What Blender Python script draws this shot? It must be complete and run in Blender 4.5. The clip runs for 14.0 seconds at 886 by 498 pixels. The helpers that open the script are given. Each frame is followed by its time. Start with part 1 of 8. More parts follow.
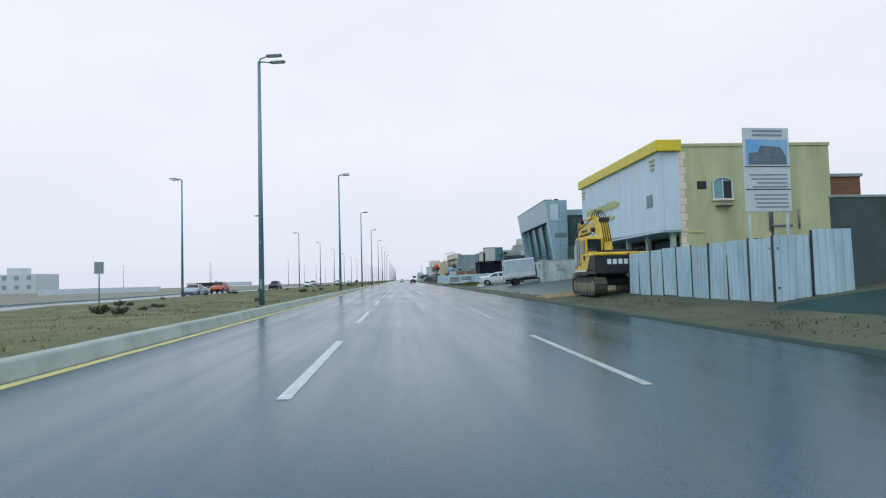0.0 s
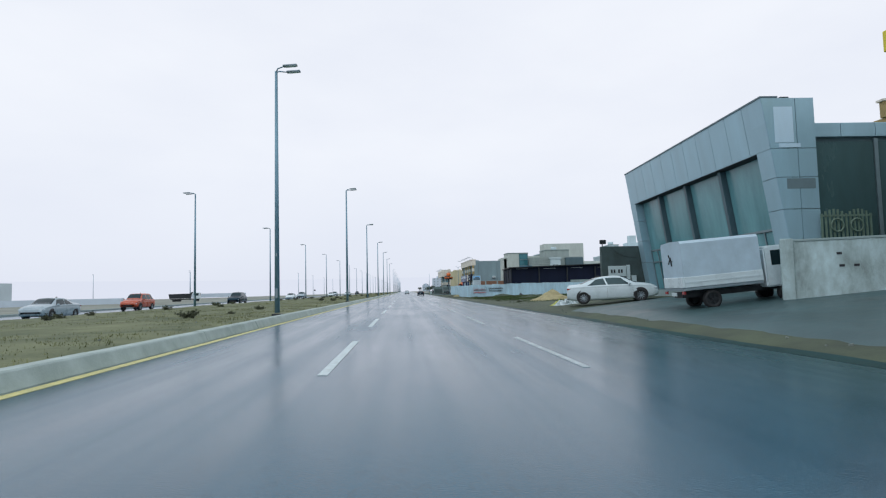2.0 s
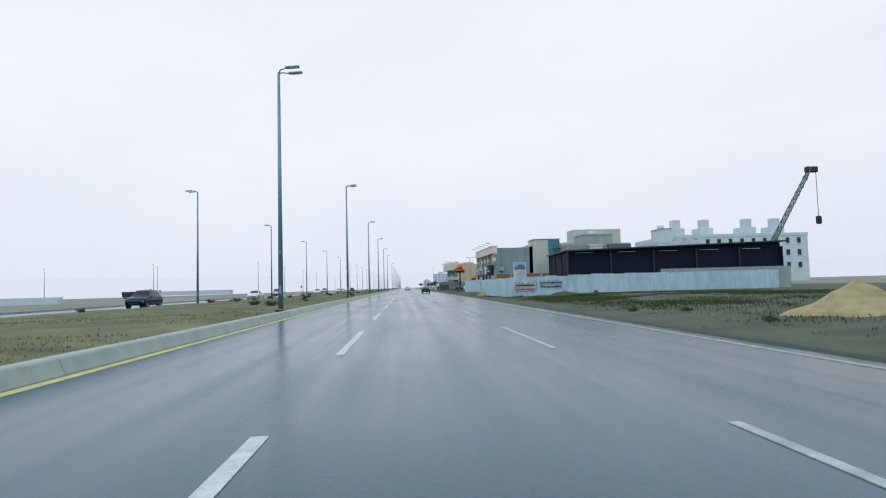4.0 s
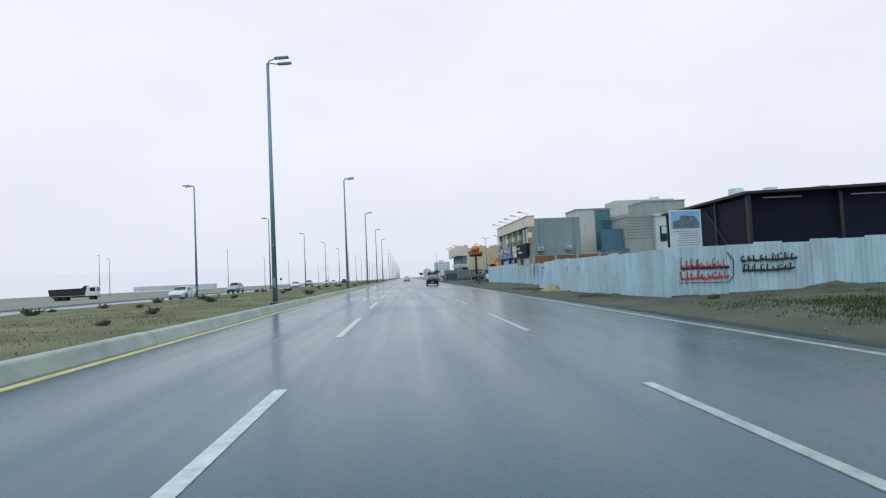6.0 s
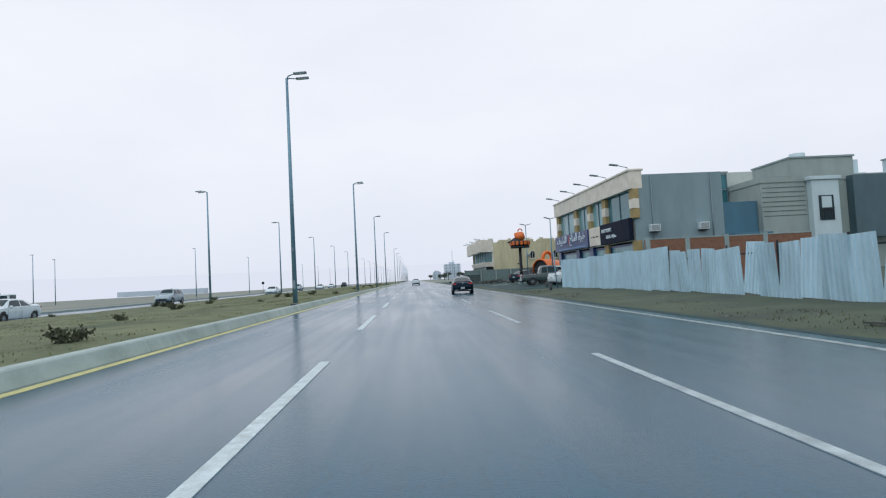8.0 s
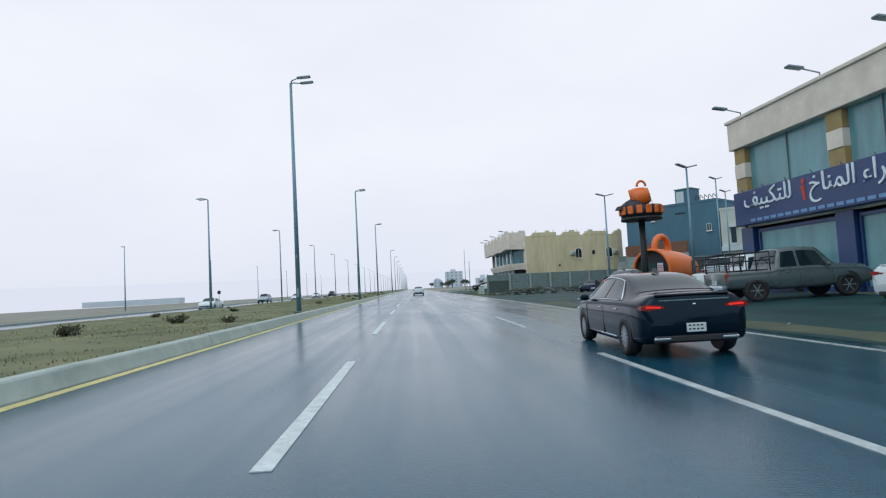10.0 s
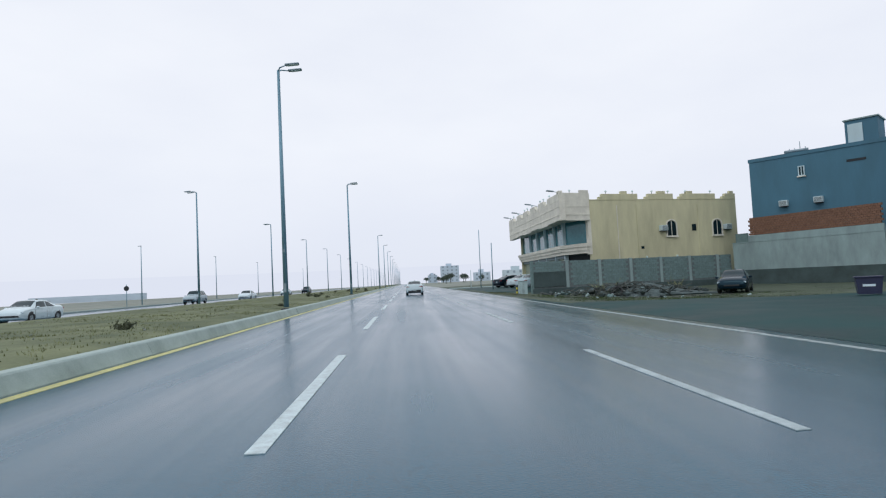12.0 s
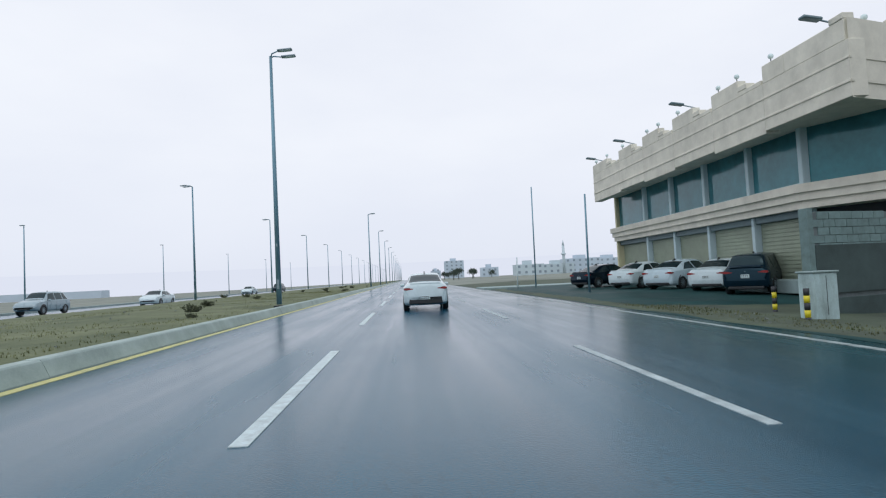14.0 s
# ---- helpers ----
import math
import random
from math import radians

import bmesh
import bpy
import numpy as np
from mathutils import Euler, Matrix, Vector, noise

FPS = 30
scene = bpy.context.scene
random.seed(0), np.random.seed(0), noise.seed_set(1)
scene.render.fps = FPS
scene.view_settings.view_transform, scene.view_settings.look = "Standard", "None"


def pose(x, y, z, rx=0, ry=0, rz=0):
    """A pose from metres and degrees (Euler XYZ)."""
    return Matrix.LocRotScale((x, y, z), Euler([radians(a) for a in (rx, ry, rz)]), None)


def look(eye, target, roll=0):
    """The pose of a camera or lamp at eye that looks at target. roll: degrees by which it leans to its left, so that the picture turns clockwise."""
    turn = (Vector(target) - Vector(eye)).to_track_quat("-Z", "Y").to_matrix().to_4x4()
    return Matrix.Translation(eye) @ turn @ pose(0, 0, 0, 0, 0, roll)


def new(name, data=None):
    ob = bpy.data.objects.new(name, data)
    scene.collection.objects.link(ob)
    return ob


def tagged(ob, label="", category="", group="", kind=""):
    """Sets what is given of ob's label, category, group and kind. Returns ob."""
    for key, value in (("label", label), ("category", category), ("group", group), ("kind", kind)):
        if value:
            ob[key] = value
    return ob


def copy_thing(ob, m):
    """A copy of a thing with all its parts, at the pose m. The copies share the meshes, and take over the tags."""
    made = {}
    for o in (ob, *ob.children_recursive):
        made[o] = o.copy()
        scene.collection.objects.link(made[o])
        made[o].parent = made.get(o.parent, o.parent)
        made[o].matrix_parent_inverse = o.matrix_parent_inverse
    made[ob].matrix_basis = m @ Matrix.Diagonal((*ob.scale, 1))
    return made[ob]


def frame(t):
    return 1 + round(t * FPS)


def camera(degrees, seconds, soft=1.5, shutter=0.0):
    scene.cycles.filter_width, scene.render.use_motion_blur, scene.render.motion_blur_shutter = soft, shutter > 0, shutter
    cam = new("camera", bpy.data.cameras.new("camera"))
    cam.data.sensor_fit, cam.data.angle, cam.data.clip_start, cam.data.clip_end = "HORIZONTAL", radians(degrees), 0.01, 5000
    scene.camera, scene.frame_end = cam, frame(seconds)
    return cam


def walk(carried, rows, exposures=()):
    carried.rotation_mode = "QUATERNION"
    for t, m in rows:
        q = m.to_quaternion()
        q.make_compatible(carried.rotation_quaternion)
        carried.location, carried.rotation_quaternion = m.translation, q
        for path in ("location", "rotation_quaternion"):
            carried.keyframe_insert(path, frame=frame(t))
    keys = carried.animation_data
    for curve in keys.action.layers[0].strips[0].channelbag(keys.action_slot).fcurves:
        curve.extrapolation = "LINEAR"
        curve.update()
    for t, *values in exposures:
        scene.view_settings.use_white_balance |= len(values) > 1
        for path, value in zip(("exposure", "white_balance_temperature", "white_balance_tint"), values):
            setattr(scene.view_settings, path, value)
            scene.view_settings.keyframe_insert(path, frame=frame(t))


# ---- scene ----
SIZE = 1.12  # the plan below is drawn to one, the place stands 1.12 times as large
cam = camera(72.98, 14.0, soft=1.2)
ROWS = [
    (0.0, pose(-0.00, -0.00, 1.14, 92.79, 1.53, -4.08)),
    (0.5, pose(0.08, 7.54, 1.14, 93.18, 1.35, -3.84)),
    (1.0, pose(0.07, 14.88, 1.15, 93.80, 1.67, -3.59)),
    (1.5, pose(0.02, 22.44, 1.17, 93.96, 1.82, -3.63)),
    (2.0, pose(-0.02, 30.03, 1.12, 93.92, 1.32, -3.62)),
    (2.5, pose(-0.03, 37.88, 1.17, 92.97, 1.50, -3.56)),
    (3.0, pose(-0.10, 45.61, 1.15, 93.59, 1.18, -3.54)),
    (5.5, pose(0.16, 84.82, 1.10, 93.10, 2.44, -3.66)),
    (6.0, pose(0.19, 92.56, 1.13, 92.52, 2.59, -3.65)),
    (6.5, pose(0.20, 100.12, 1.10, 93.45, 2.73, -3.59)),
    (7.0, pose(0.22, 107.80, 1.10, 92.77, 2.96, -3.18)),
    (9.5, pose(-0.11, 147.67, 1.09, 93.10, 2.90, -2.70)),
    (10.0, pose(-0.17, 155.84, 1.08, 93.59, 3.02, -2.90)),
    (10.5, pose(-0.18, 163.84, 1.10, 93.21, 2.91, -3.25)),
    (11.0, pose(-0.15, 172.05, 1.13, 93.22, 2.64, -3.42)),
    (11.5, pose(-0.10, 180.39, 1.10, 93.02, 2.95, -3.41)),
    (12.0, pose(-0.09, 188.58, 1.10, 93.10, 2.81, -3.53)),
    (12.5, pose(-0.05, 196.68, 1.13, 93.28, 2.65, -3.41)),
    (13.0, pose(-0.01, 204.98, 1.10, 93.01, 2.76, -3.36)),
    (13.5, pose(0.03, 213.31, 1.09, 92.56, 3.12, -3.33)),
    (14.0, pose(0.06, 221.58, 1.10, 92.73, 2.78, -3.36)),
]
for t, m in ROWS:
    m.translation *= SIZE
walk(cam, ROWS, [(0.0, 0.0, 6060, 6), (14.0, 0.0, 6060, 6)])

# ---- world and light ----
world = bpy.data.worlds.new("overcast_sky")
scene.world = world
world.use_nodes = True
wt = world.node_tree
wt.nodes.clear()
w_out = wt.nodes.new("ShaderNodeOutputWorld")
w_bg = wt.nodes.new("ShaderNodeBackground")
w_sky = wt.nodes.new("ShaderNodeTexSky")
w_sky.sky_type = "NISHITA"
w_sky.sun_disc = False
w_sky.sun_elevation = radians(48)
w_sky.sun_rotation = radians(150)
w_dim = wt.nodes.new("ShaderNodeVectorMath")
w_dim.operation = "SCALE"
w_dim.inputs["Scale"].default_value = 0.08
w_co = wt.nodes.new("ShaderNodeTexCoord")
w_map = wt.nodes.new("ShaderNodeMapping")
w_map.inputs["Scale"].default_value = (1.2, 1.2, 3.2)
w_noise = wt.nodes.new("ShaderNodeTexNoise")
w_noise.inputs["Scale"].default_value = 2.2
w_noise.inputs["Detail"].default_value = 5
w_ramp = wt.nodes.new("ShaderNodeValToRGB")
w_ramp.color_ramp.elements[0].position, w_ramp.color_ramp.elements[1].position = 0.3, 0.72
w_ramp.color_ramp.elements[0].color = (0.866, 0.845, 0.890, 1)
w_ramp.color_ramp.elements[1].color = (0.950, 0.917, 0.937, 1)
w_mix = wt.nodes.new("ShaderNodeMixRGB")
w_mix.inputs[0].default_value = 0.97
wt.links.new(w_co.outputs["Generated"], w_map.inputs[0])
wt.links.new(w_map.outputs[0], w_noise.inputs[0])
wt.links.new(w_noise.outputs[0], w_ramp.inputs[0])
wt.links.new(w_sky.outputs[0], w_dim.inputs[0])
wt.links.new(w_dim.outputs[0], w_mix.inputs[1])
w_sep = wt.nodes.new("ShaderNodeSeparateXYZ")
w_rise = wt.nodes.new("ShaderNodeMapRange")
w_rise.inputs["From Min"].default_value, w_rise.inputs["From Max"].default_value = -0.02, 0.20
w_low = wt.nodes.new("ShaderNodeMixRGB")
w_low.inputs[1].default_value = (0.775, 0.765, 0.840, 1)
wt.links.new(w_co.outputs["Generated"], w_sep.inputs[0])
wt.links.new(w_sep.outputs["Z"], w_rise.inputs["Value"])
wt.links.new(w_rise.outputs[0], w_low.inputs[0])
wt.links.new(w_ramp.outputs[0], w_low.inputs[2])
wt.links.new(w_low.outputs[0], w_mix.inputs[2])
wt.links.new(w_mix.outputs[0], w_bg.inputs[0])
w_bg.inputs[1].default_value = 1.02
wt.links.new(w_bg.outputs[0], w_out.inputs[0])
sun_data = bpy.data.lights.new("sun", "SUN")
sun_data.energy, sun_data.angle, sun_data.color = 0.55, radians(40), (1.0, 0.97, 0.93)
sun = new("sun", sun_data)
sun.matrix_world = look((0, 0, 60), (20, 34, 0))

# ---- materials ----
MATS = {}
COOL_CAST = (0.85, 1.0, 1.07)  # cool teal cast of the light, multiplied into every base colour


def mat(name, col, rough=0.75, metal=0.0, var=0.25, scale=3.0, bump=0.15, grain=60.0, col2=None, spec=0.5, streak=0.0, coat=0.0, rvar=0.12, island=0.0, sheen=(1.0, 1.0, 1.0)):
    """A surface with colour change at two scales, fine relief and uneven gloss, in metres."""
    if name in MATS:
        return MATS[name]
    col = tuple(c * w for c, w in zip(col, COOL_CAST))
    col2 = tuple(c * w for c, w in zip(col2, COOL_CAST)) if col2 else None
    m = bpy.data.materials.new(name)
    m.use_nodes = True
    nt = m.node_tree
    b = nt.nodes["Principled BSDF"]
    b.inputs["Metallic"].default_value = metal
    b.inputs["Specular IOR Level"].default_value = spec
    b.inputs["Specular Tint"].default_value = (*sheen, 1)
    b.inputs["Coat Weight"].default_value = coat
    b.inputs["Coat Roughness"].default_value = 0.06
    geo = nt.nodes.new("ShaderNodeNewGeometry")
    n1 = nt.nodes.new("ShaderNodeTexNoise")
    n1.inputs["Scale"].default_value, n1.inputs["Detail"].default_value = scale, 6
    n1.inputs["Roughness"].default_value = 0.62
    n2 = nt.nodes.new("ShaderNodeTexNoise")
    n2.inputs["Scale"].default_value, n2.inputs["Detail"].default_value = grain, 3
    if streak:
        mp = nt.nodes.new("ShaderNodeMapping")
        mp.inputs["Scale"].default_value = (1, 1, 1 / streak)
        nt.links.new(geo.outputs["Position"], mp.inputs[0])
        nt.links.new(mp.outputs[0], n1.inputs["Vector"])
    else:
        nt.links.new(geo.outputs["Position"], n1.inputs["Vector"])
    nt.links.new(geo.outputs["Position"], n2.inputs["Vector"])
    add = nt.nodes.new("ShaderNodeMath")
    add.operation = "MULTIPLY_ADD"
    add.inputs[1].default_value = 0.35
    nt.links.new(n2.outputs[0], add.inputs[0])
    nt.links.new(n1.outputs[0], add.inputs[2])
    rp = nt.nodes.new("ShaderNodeValToRGB")
    c2 = col2 or tuple(c * (1 - var) for c in col)
    hi = tuple(min(1, c * (1 + var * 0.45)) for c in col)
    e = rp.color_ramp.elements
    e[0].position, e[0].color = 0.42, (*c2, 1)
    e[1].position, e[1].color = 0.90, (*hi, 1)
    nt.links.new(add.outputs[0], rp.inputs[0])
    colour = rp.outputs[0]
    if island:
        info = nt.nodes.new("ShaderNodeObjectInfo")
        both = nt.nodes.new("ShaderNodeMath")
        both.operation = "ADD"
        nt.links.new(info.outputs["Random"], both.inputs[0])
        nt.links.new(geo.outputs["Random Per Island"], both.inputs[1])
        ml = nt.nodes.new("ShaderNodeMapRange")
        ml.inputs["From Max"].default_value = 2.0
        ml.inputs["To Min"].default_value, ml.inputs["To Max"].default_value = 1 - island, 1 + island * 0.6
        nt.links.new(both.outputs[0], ml.inputs["Value"])
        sc = nt.nodes.new("ShaderNodeVectorMath")
        sc.operation = "SCALE"
        nt.links.new(colour, sc.inputs[0])
        nt.links.new(ml.outputs[0], sc.inputs["Scale"])
        colour = sc.outputs[0]
    nt.links.new(colour, b.inputs["Base Color"])
    rr = nt.nodes.new("ShaderNodeMapRange")
    rr.inputs["To Min"].default_value, rr.inputs["To Max"].default_value = max(0.02, rough - rvar), min(1, rough + rvar)
    nt.links.new(n1.outputs[0], rr.inputs["Value"])
    nt.links.new(rr.outputs[0], b.inputs["Roughness"])
    if bump:
        bp = nt.nodes.new("ShaderNodeBump")
        bp.inputs["Strength"].default_value, bp.inputs["Distance"].default_value = bump, 0.02
        nt.links.new(add.outputs[0], bp.inputs["Height"])
        nt.links.new(bp.outputs[0], b.inputs["Normal"])
    MATS[name] = m
    return m


def glow(name, col, power):
    m = mat(name, col, 0.3, bump=0)
    b = m.node_tree.nodes["Principled BSDF"]
    b.inputs["Emission Color"].default_value = (*col, 1)
    b.inputs["Emission Strength"].default_value = power
    return m


def wet_asphalt():
    """Wet road: bands worn by the wheels along the lanes, dry and shiny patches, coarse stone relief."""
    m = bpy.data.materials.new("wet_asphalt")
    m.use_nodes = True
    nt = m.node_tree
    b = nt.nodes["Principled BSDF"]
    geo = nt.nodes.new("ShaderNodeNewGeometry")

    def noise_of(scale, stretch, detail=5):
        mp = nt.nodes.new("ShaderNodeMapping")
        mp.inputs["Scale"].default_value = stretch
        n = nt.nodes.new("ShaderNodeTexNoise")
        n.inputs["Scale"].default_value, n.inputs["Detail"].default_value = scale, detail
        nt.links.new(geo.outputs["Position"], mp.inputs[0])
        nt.links.new(mp.outputs[0], n.inputs["Vector"])
        return n.outputs[0]

    streaks = noise_of(1.6, (1, 0.018, 1), 4)
    patches = noise_of(0.35, (1, 0.35, 1), 6)
    grit = noise_of(48, (1, 1, 1), 4)
    mix = nt.nodes.new("ShaderNodeMath")
    mix.operation = "MULTIPLY_ADD"
    mix.inputs[1].default_value = 0.7
    nt.links.new(streaks, mix.inputs[0])
    half = nt.nodes.new("ShaderNodeMath")
    half.operation = "MULTIPLY"
    half.inputs[1].default_value = 0.5
    nt.links.new(patches, half.inputs[0])
    nt.links.new(half.outputs[0], mix.inputs[2])
    # cold blue cast of the light put into the asphalt's base colour
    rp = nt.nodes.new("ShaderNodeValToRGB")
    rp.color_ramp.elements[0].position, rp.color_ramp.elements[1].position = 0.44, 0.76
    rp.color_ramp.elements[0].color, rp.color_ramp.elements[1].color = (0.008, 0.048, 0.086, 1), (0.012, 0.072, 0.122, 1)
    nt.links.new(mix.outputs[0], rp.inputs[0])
    # dim green shade painted over the outer lane, with ragged limits
    place = nt.nodes.new("ShaderNodeSeparateXYZ")
    nt.links.new(geo.outputs["Position"], place.inputs[0])
    wander = nt.nodes.new("ShaderNodeMath")
    wander.operation = "MULTIPLY_ADD"
    wander.inputs[1].default_value = 4.0
    nt.links.new(patches, wander.inputs[0])
    nt.links.new(place.outputs["X"], wander.inputs[2])
    lane_shade = nt.nodes.new("ShaderNodeMapRange")
    lane_shade.interpolation_type = "SMOOTHSTEP"
    lane_shade.inputs["From Min"].default_value, lane_shade.inputs["From Max"].default_value = 3.4 * SIZE, 8.4 * SIZE
    nt.links.new(wander.outputs[0], lane_shade.inputs["Value"])
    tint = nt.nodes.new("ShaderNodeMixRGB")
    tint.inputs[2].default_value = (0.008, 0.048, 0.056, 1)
    nt.links.new(lane_shade.outputs[0], tint.inputs[0])
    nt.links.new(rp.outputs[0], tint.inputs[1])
    # bare dark stones where the binder has worn away
    pits = nt.nodes.new("ShaderNodeMapRange")
    pits.inputs["From Min"].default_value, pits.inputs["From Max"].default_value = 0.36, 0.46
    pits.inputs["To Min"].default_value, pits.inputs["To Max"].default_value = 0.86, 1.0
    nt.links.new(noise_of(12, (1, 0.5, 1), 7), pits.inputs["Value"])
    dark = nt.nodes.new("ShaderNodeVectorMath")
    dark.operation = "SCALE"
    nt.links.new(tint.outputs[0], dark.inputs[0])
    nt.links.new(pits.outputs[0], dark.inputs["Scale"])
    nt.links.new(dark.outputs[0], b.inputs["Base Color"])
    rr = nt.nodes.new("ShaderNodeMapRange")
    rr.inputs["From Min"].default_value, rr.inputs["From Max"].default_value = 0.35, 0.85
    rr.inputs["To Min"].default_value, rr.inputs["To Max"].default_value = 0.11, 0.33
    nt.links.new(mix.outputs[0], rr.inputs["Value"])
    nt.links.new(rr.outputs[0], b.inputs["Roughness"])
    # the painted dim lane also mirrors less of the sky
    gloss = nt.nodes.new("ShaderNodeMapRange")
    gloss.inputs["To Min"].default_value, gloss.inputs["To Max"].default_value = 0.42, 0.18
    nt.links.new(lane_shade.outputs[0], gloss.inputs["Value"])
    nt.links.new(gloss.outputs[0], b.inputs["Specular IOR Level"])
    # reflections tinted towards the same painted cast
    b.inputs["Specular Tint"].default_value = (0.30, 0.85, 1.0, 1)
    rough_stone = nt.nodes.new("ShaderNodeMath")
    rough_stone.operation = "MULTIPLY_ADD"
    rough_stone.inputs[1].default_value = 0.3
    nt.links.new(pits.outputs[0], rough_stone.inputs[0])
    nt.links.new(grit, rough_stone.inputs[2])
    bp = nt.nodes.new("ShaderNodeBump")
    bp.inputs["Strength"].default_value, bp.inputs["Distance"].default_value = 0.30, 0.006
    nt.links.new(rough_stone.outputs[0], bp.inputs["Height"])
    nt.links.new(bp.outputs[0], b.inputs["Normal"])
    return m


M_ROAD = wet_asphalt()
M_APRON = mat("wet_apron_asphalt", (0.058, 0.098, 0.098), 0.42, var=0.55, scale=0.55, bump=0.4, grain=22, spec=0.42, rvar=0.30)
M_STREET = mat("dull_wet_asphalt", (0.026, 0.062, 0.058), 0.55, var=0.55, scale=0.4, bump=0.4, grain=22, spec=0.05, rvar=0.25, col2=(0.014, 0.030, 0.030))
M_DIRT = mat("damp_dirt", (0.082, 0.094, 0.052), 0.92, var=0.5, scale=0.45, grain=22, bump=0.9, col2=(0.030, 0.038, 0.028))
M_MEDIAN = mat("median_soil", (0.192, 0.182, 0.098), 0.95, var=0.4, scale=0.35, grain=14, bump=0.9, col2=(0.068, 0.080, 0.045), spec=0.2)
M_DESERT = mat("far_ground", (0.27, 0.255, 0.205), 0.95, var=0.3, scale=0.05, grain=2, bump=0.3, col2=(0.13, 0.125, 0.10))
M_KERB = mat("kerb_concrete", (0.33, 0.37, 0.345), 0.6, var=0.25, scale=1.5, bump=0.35)
M_YLINE = mat("yellow_line", (0.70, 0.56, 0.20), 0.6, var=0.3, scale=3, col2=(0.42, 0.37, 0.18), bump=0.2)
M_WLINE = mat("white_line", (0.62, 0.63, 0.61), 0.5, var=0.4, scale=6, bump=0.2)
M_POLE = mat("galvanised_pole", (0.20, 0.31, 0.37), 0.45, metal=0.3, var=0.25, scale=4, bump=0.1, streak=8)
M_HEAD = mat("lamp_housing", (0.30, 0.33, 0.35), 0.4, metal=0.3, var=0.15, bump=0.05)
M_LENS = mat("lamp_lens", (0.75, 0.76, 0.72), 0.25, var=0.05, bump=0)
M_SHEET = mat("corrugated_sheet", (0.56, 0.69, 0.75), 0.42, metal=0.08, var=0.28, scale=1.6, bump=0.12, streak=4, island=0.14)
M_POSTBLK = mat("black_post", (0.03, 0.03, 0.035), 0.5, var=0.3)
M_WHITEPANEL = mat("white_cladding", (0.64, 0.73, 0.80), 0.42, var=0.14, scale=0.8, bump=0.08, streak=5)
M_YELLOW = mat("yellow_band", (0.78, 0.58, 0.02), 0.4, var=0.2, scale=1.2, bump=0.05)
M_OLDYEL = mat("worn_yellow_letters", (0.62, 0.56, 0.22), 0.55, var=0.3, scale=6)
M_BEIGE = mat("beige_render", (0.68, 0.555, 0.345), 0.85, var=0.28, scale=0.7, bump=0.3, streak=4)
M_OLIVE = mat("olive_beige_render", (0.54, 0.52, 0.30), 0.85, var=0.3, scale=0.7, bump=0.3, streak=4)
M_STONE = mat("pale_stone", (0.86, 0.71, 0.58), 0.75, var=0.22, scale=1.2, bump=0.3, island=0.08)
M_TAN = mat("tan_stone", (0.40, 0.27, 0.11), 0.75, var=0.25, scale=2, bump=0.3)
# near black, paints the shade inside recesses and openings
M_SHADE = mat("interior_shade", (0.03, 0.032, 0.036), 0.8, var=0.4)
M_SHUTTER = mat("roller_shutter", (0.16, 0.195, 0.20), 0.5, metal=0.3, var=0.2)
M_SHUT_BEIGE = mat("beige_shutter", (0.36, 0.36, 0.26), 0.55, metal=0.1, var=0.2, scale=1.5)
M_PLASTER = mat("dirty_white_plaster", (0.54, 0.60, 0.585), 0.85, var=0.5, scale=1.8, bump=0.5, streak=2.2, col2=(0.22, 0.24, 0.215))
M_ALU = mat("grey_cladding", (0.38, 0.50, 0.55), 0.34, metal=0.25, var=0.16, scale=0.9, bump=0.05, streak=5, island=0.07)
M_ALUDK = mat("dark_cladding", (0.10, 0.145, 0.16), 0.5, metal=0.3, var=0.25, scale=0.9, streak=4)
M_GLASS = mat("tinted_glass", (0.055, 0.165, 0.185), 0.08, var=0.35, scale=0.7, bump=0.02, spec=0.6, grain=4, sheen=(0.62, 0.95, 1.0))
M_GLASSDK = mat("dark_glass", (0.012, 0.022, 0.026), 0.05, var=0.3, scale=0.8, bump=0.01, spec=0.42, grain=4, sheen=(0.62, 0.92, 1.0))
M_WINGGLASS = mat("dull_dark_glass", (0.055, 0.10, 0.10), 0.25, var=0.35, scale=0.5, bump=0.02, spec=0.45, streak=4)
M_CURTAIN = mat("pale_shop_glass", (0.165, 0.335, 0.35), 0.22, var=0.35, scale=1.1, bump=0.02, spec=0.6, streak=5)
M_MULL = mat("grey_mullion", (0.20, 0.24, 0.25), 0.45, metal=0.3, var=0.15)
M_BLOCK = mat("concrete_block", (0.20, 0.25, 0.235), 0.9, var=0.25, scale=5, bump=0.5, island=0.22)
M_MORTAR = mat("mortar", (0.17, 0.175, 0.17), 0.95, var=0.3, scale=5, bump=0.5)
M_CONC = mat("grey_concrete", (0.33, 0.37, 0.35), 0.85, var=0.3, scale=1.2, bump=0.35, streak=3)
M_CONCDK = mat("dark_block_wall", (0.075, 0.095, 0.09), 0.9, var=0.4, scale=1.0, bump=0.5)
M_BRICK = mat("red_brick", (0.25, 0.115, 0.07), 0.9, var=0.35, scale=4, bump=0.5, island=0.2)
M_BLUEGREY = mat("blue_grey_render", (0.085, 0.175, 0.23), 0.85, var=0.2, scale=0.6, bump=0.25, streak=4)
M_WHITEREND = mat("white_render", (0.60, 0.64, 0.64), 0.85, var=0.15, scale=0.6, bump=0.2, streak=3)
M_CREAM = mat("cream_render", (0.60, 0.58, 0.51), 0.85, var=0.2, scale=0.6, bump=0.2, streak=3)
M_GREYREND = mat("grey_render", (0.36, 0.375, 0.34), 0.85, var=0.2, scale=0.7, bump=0.25, streak=3)
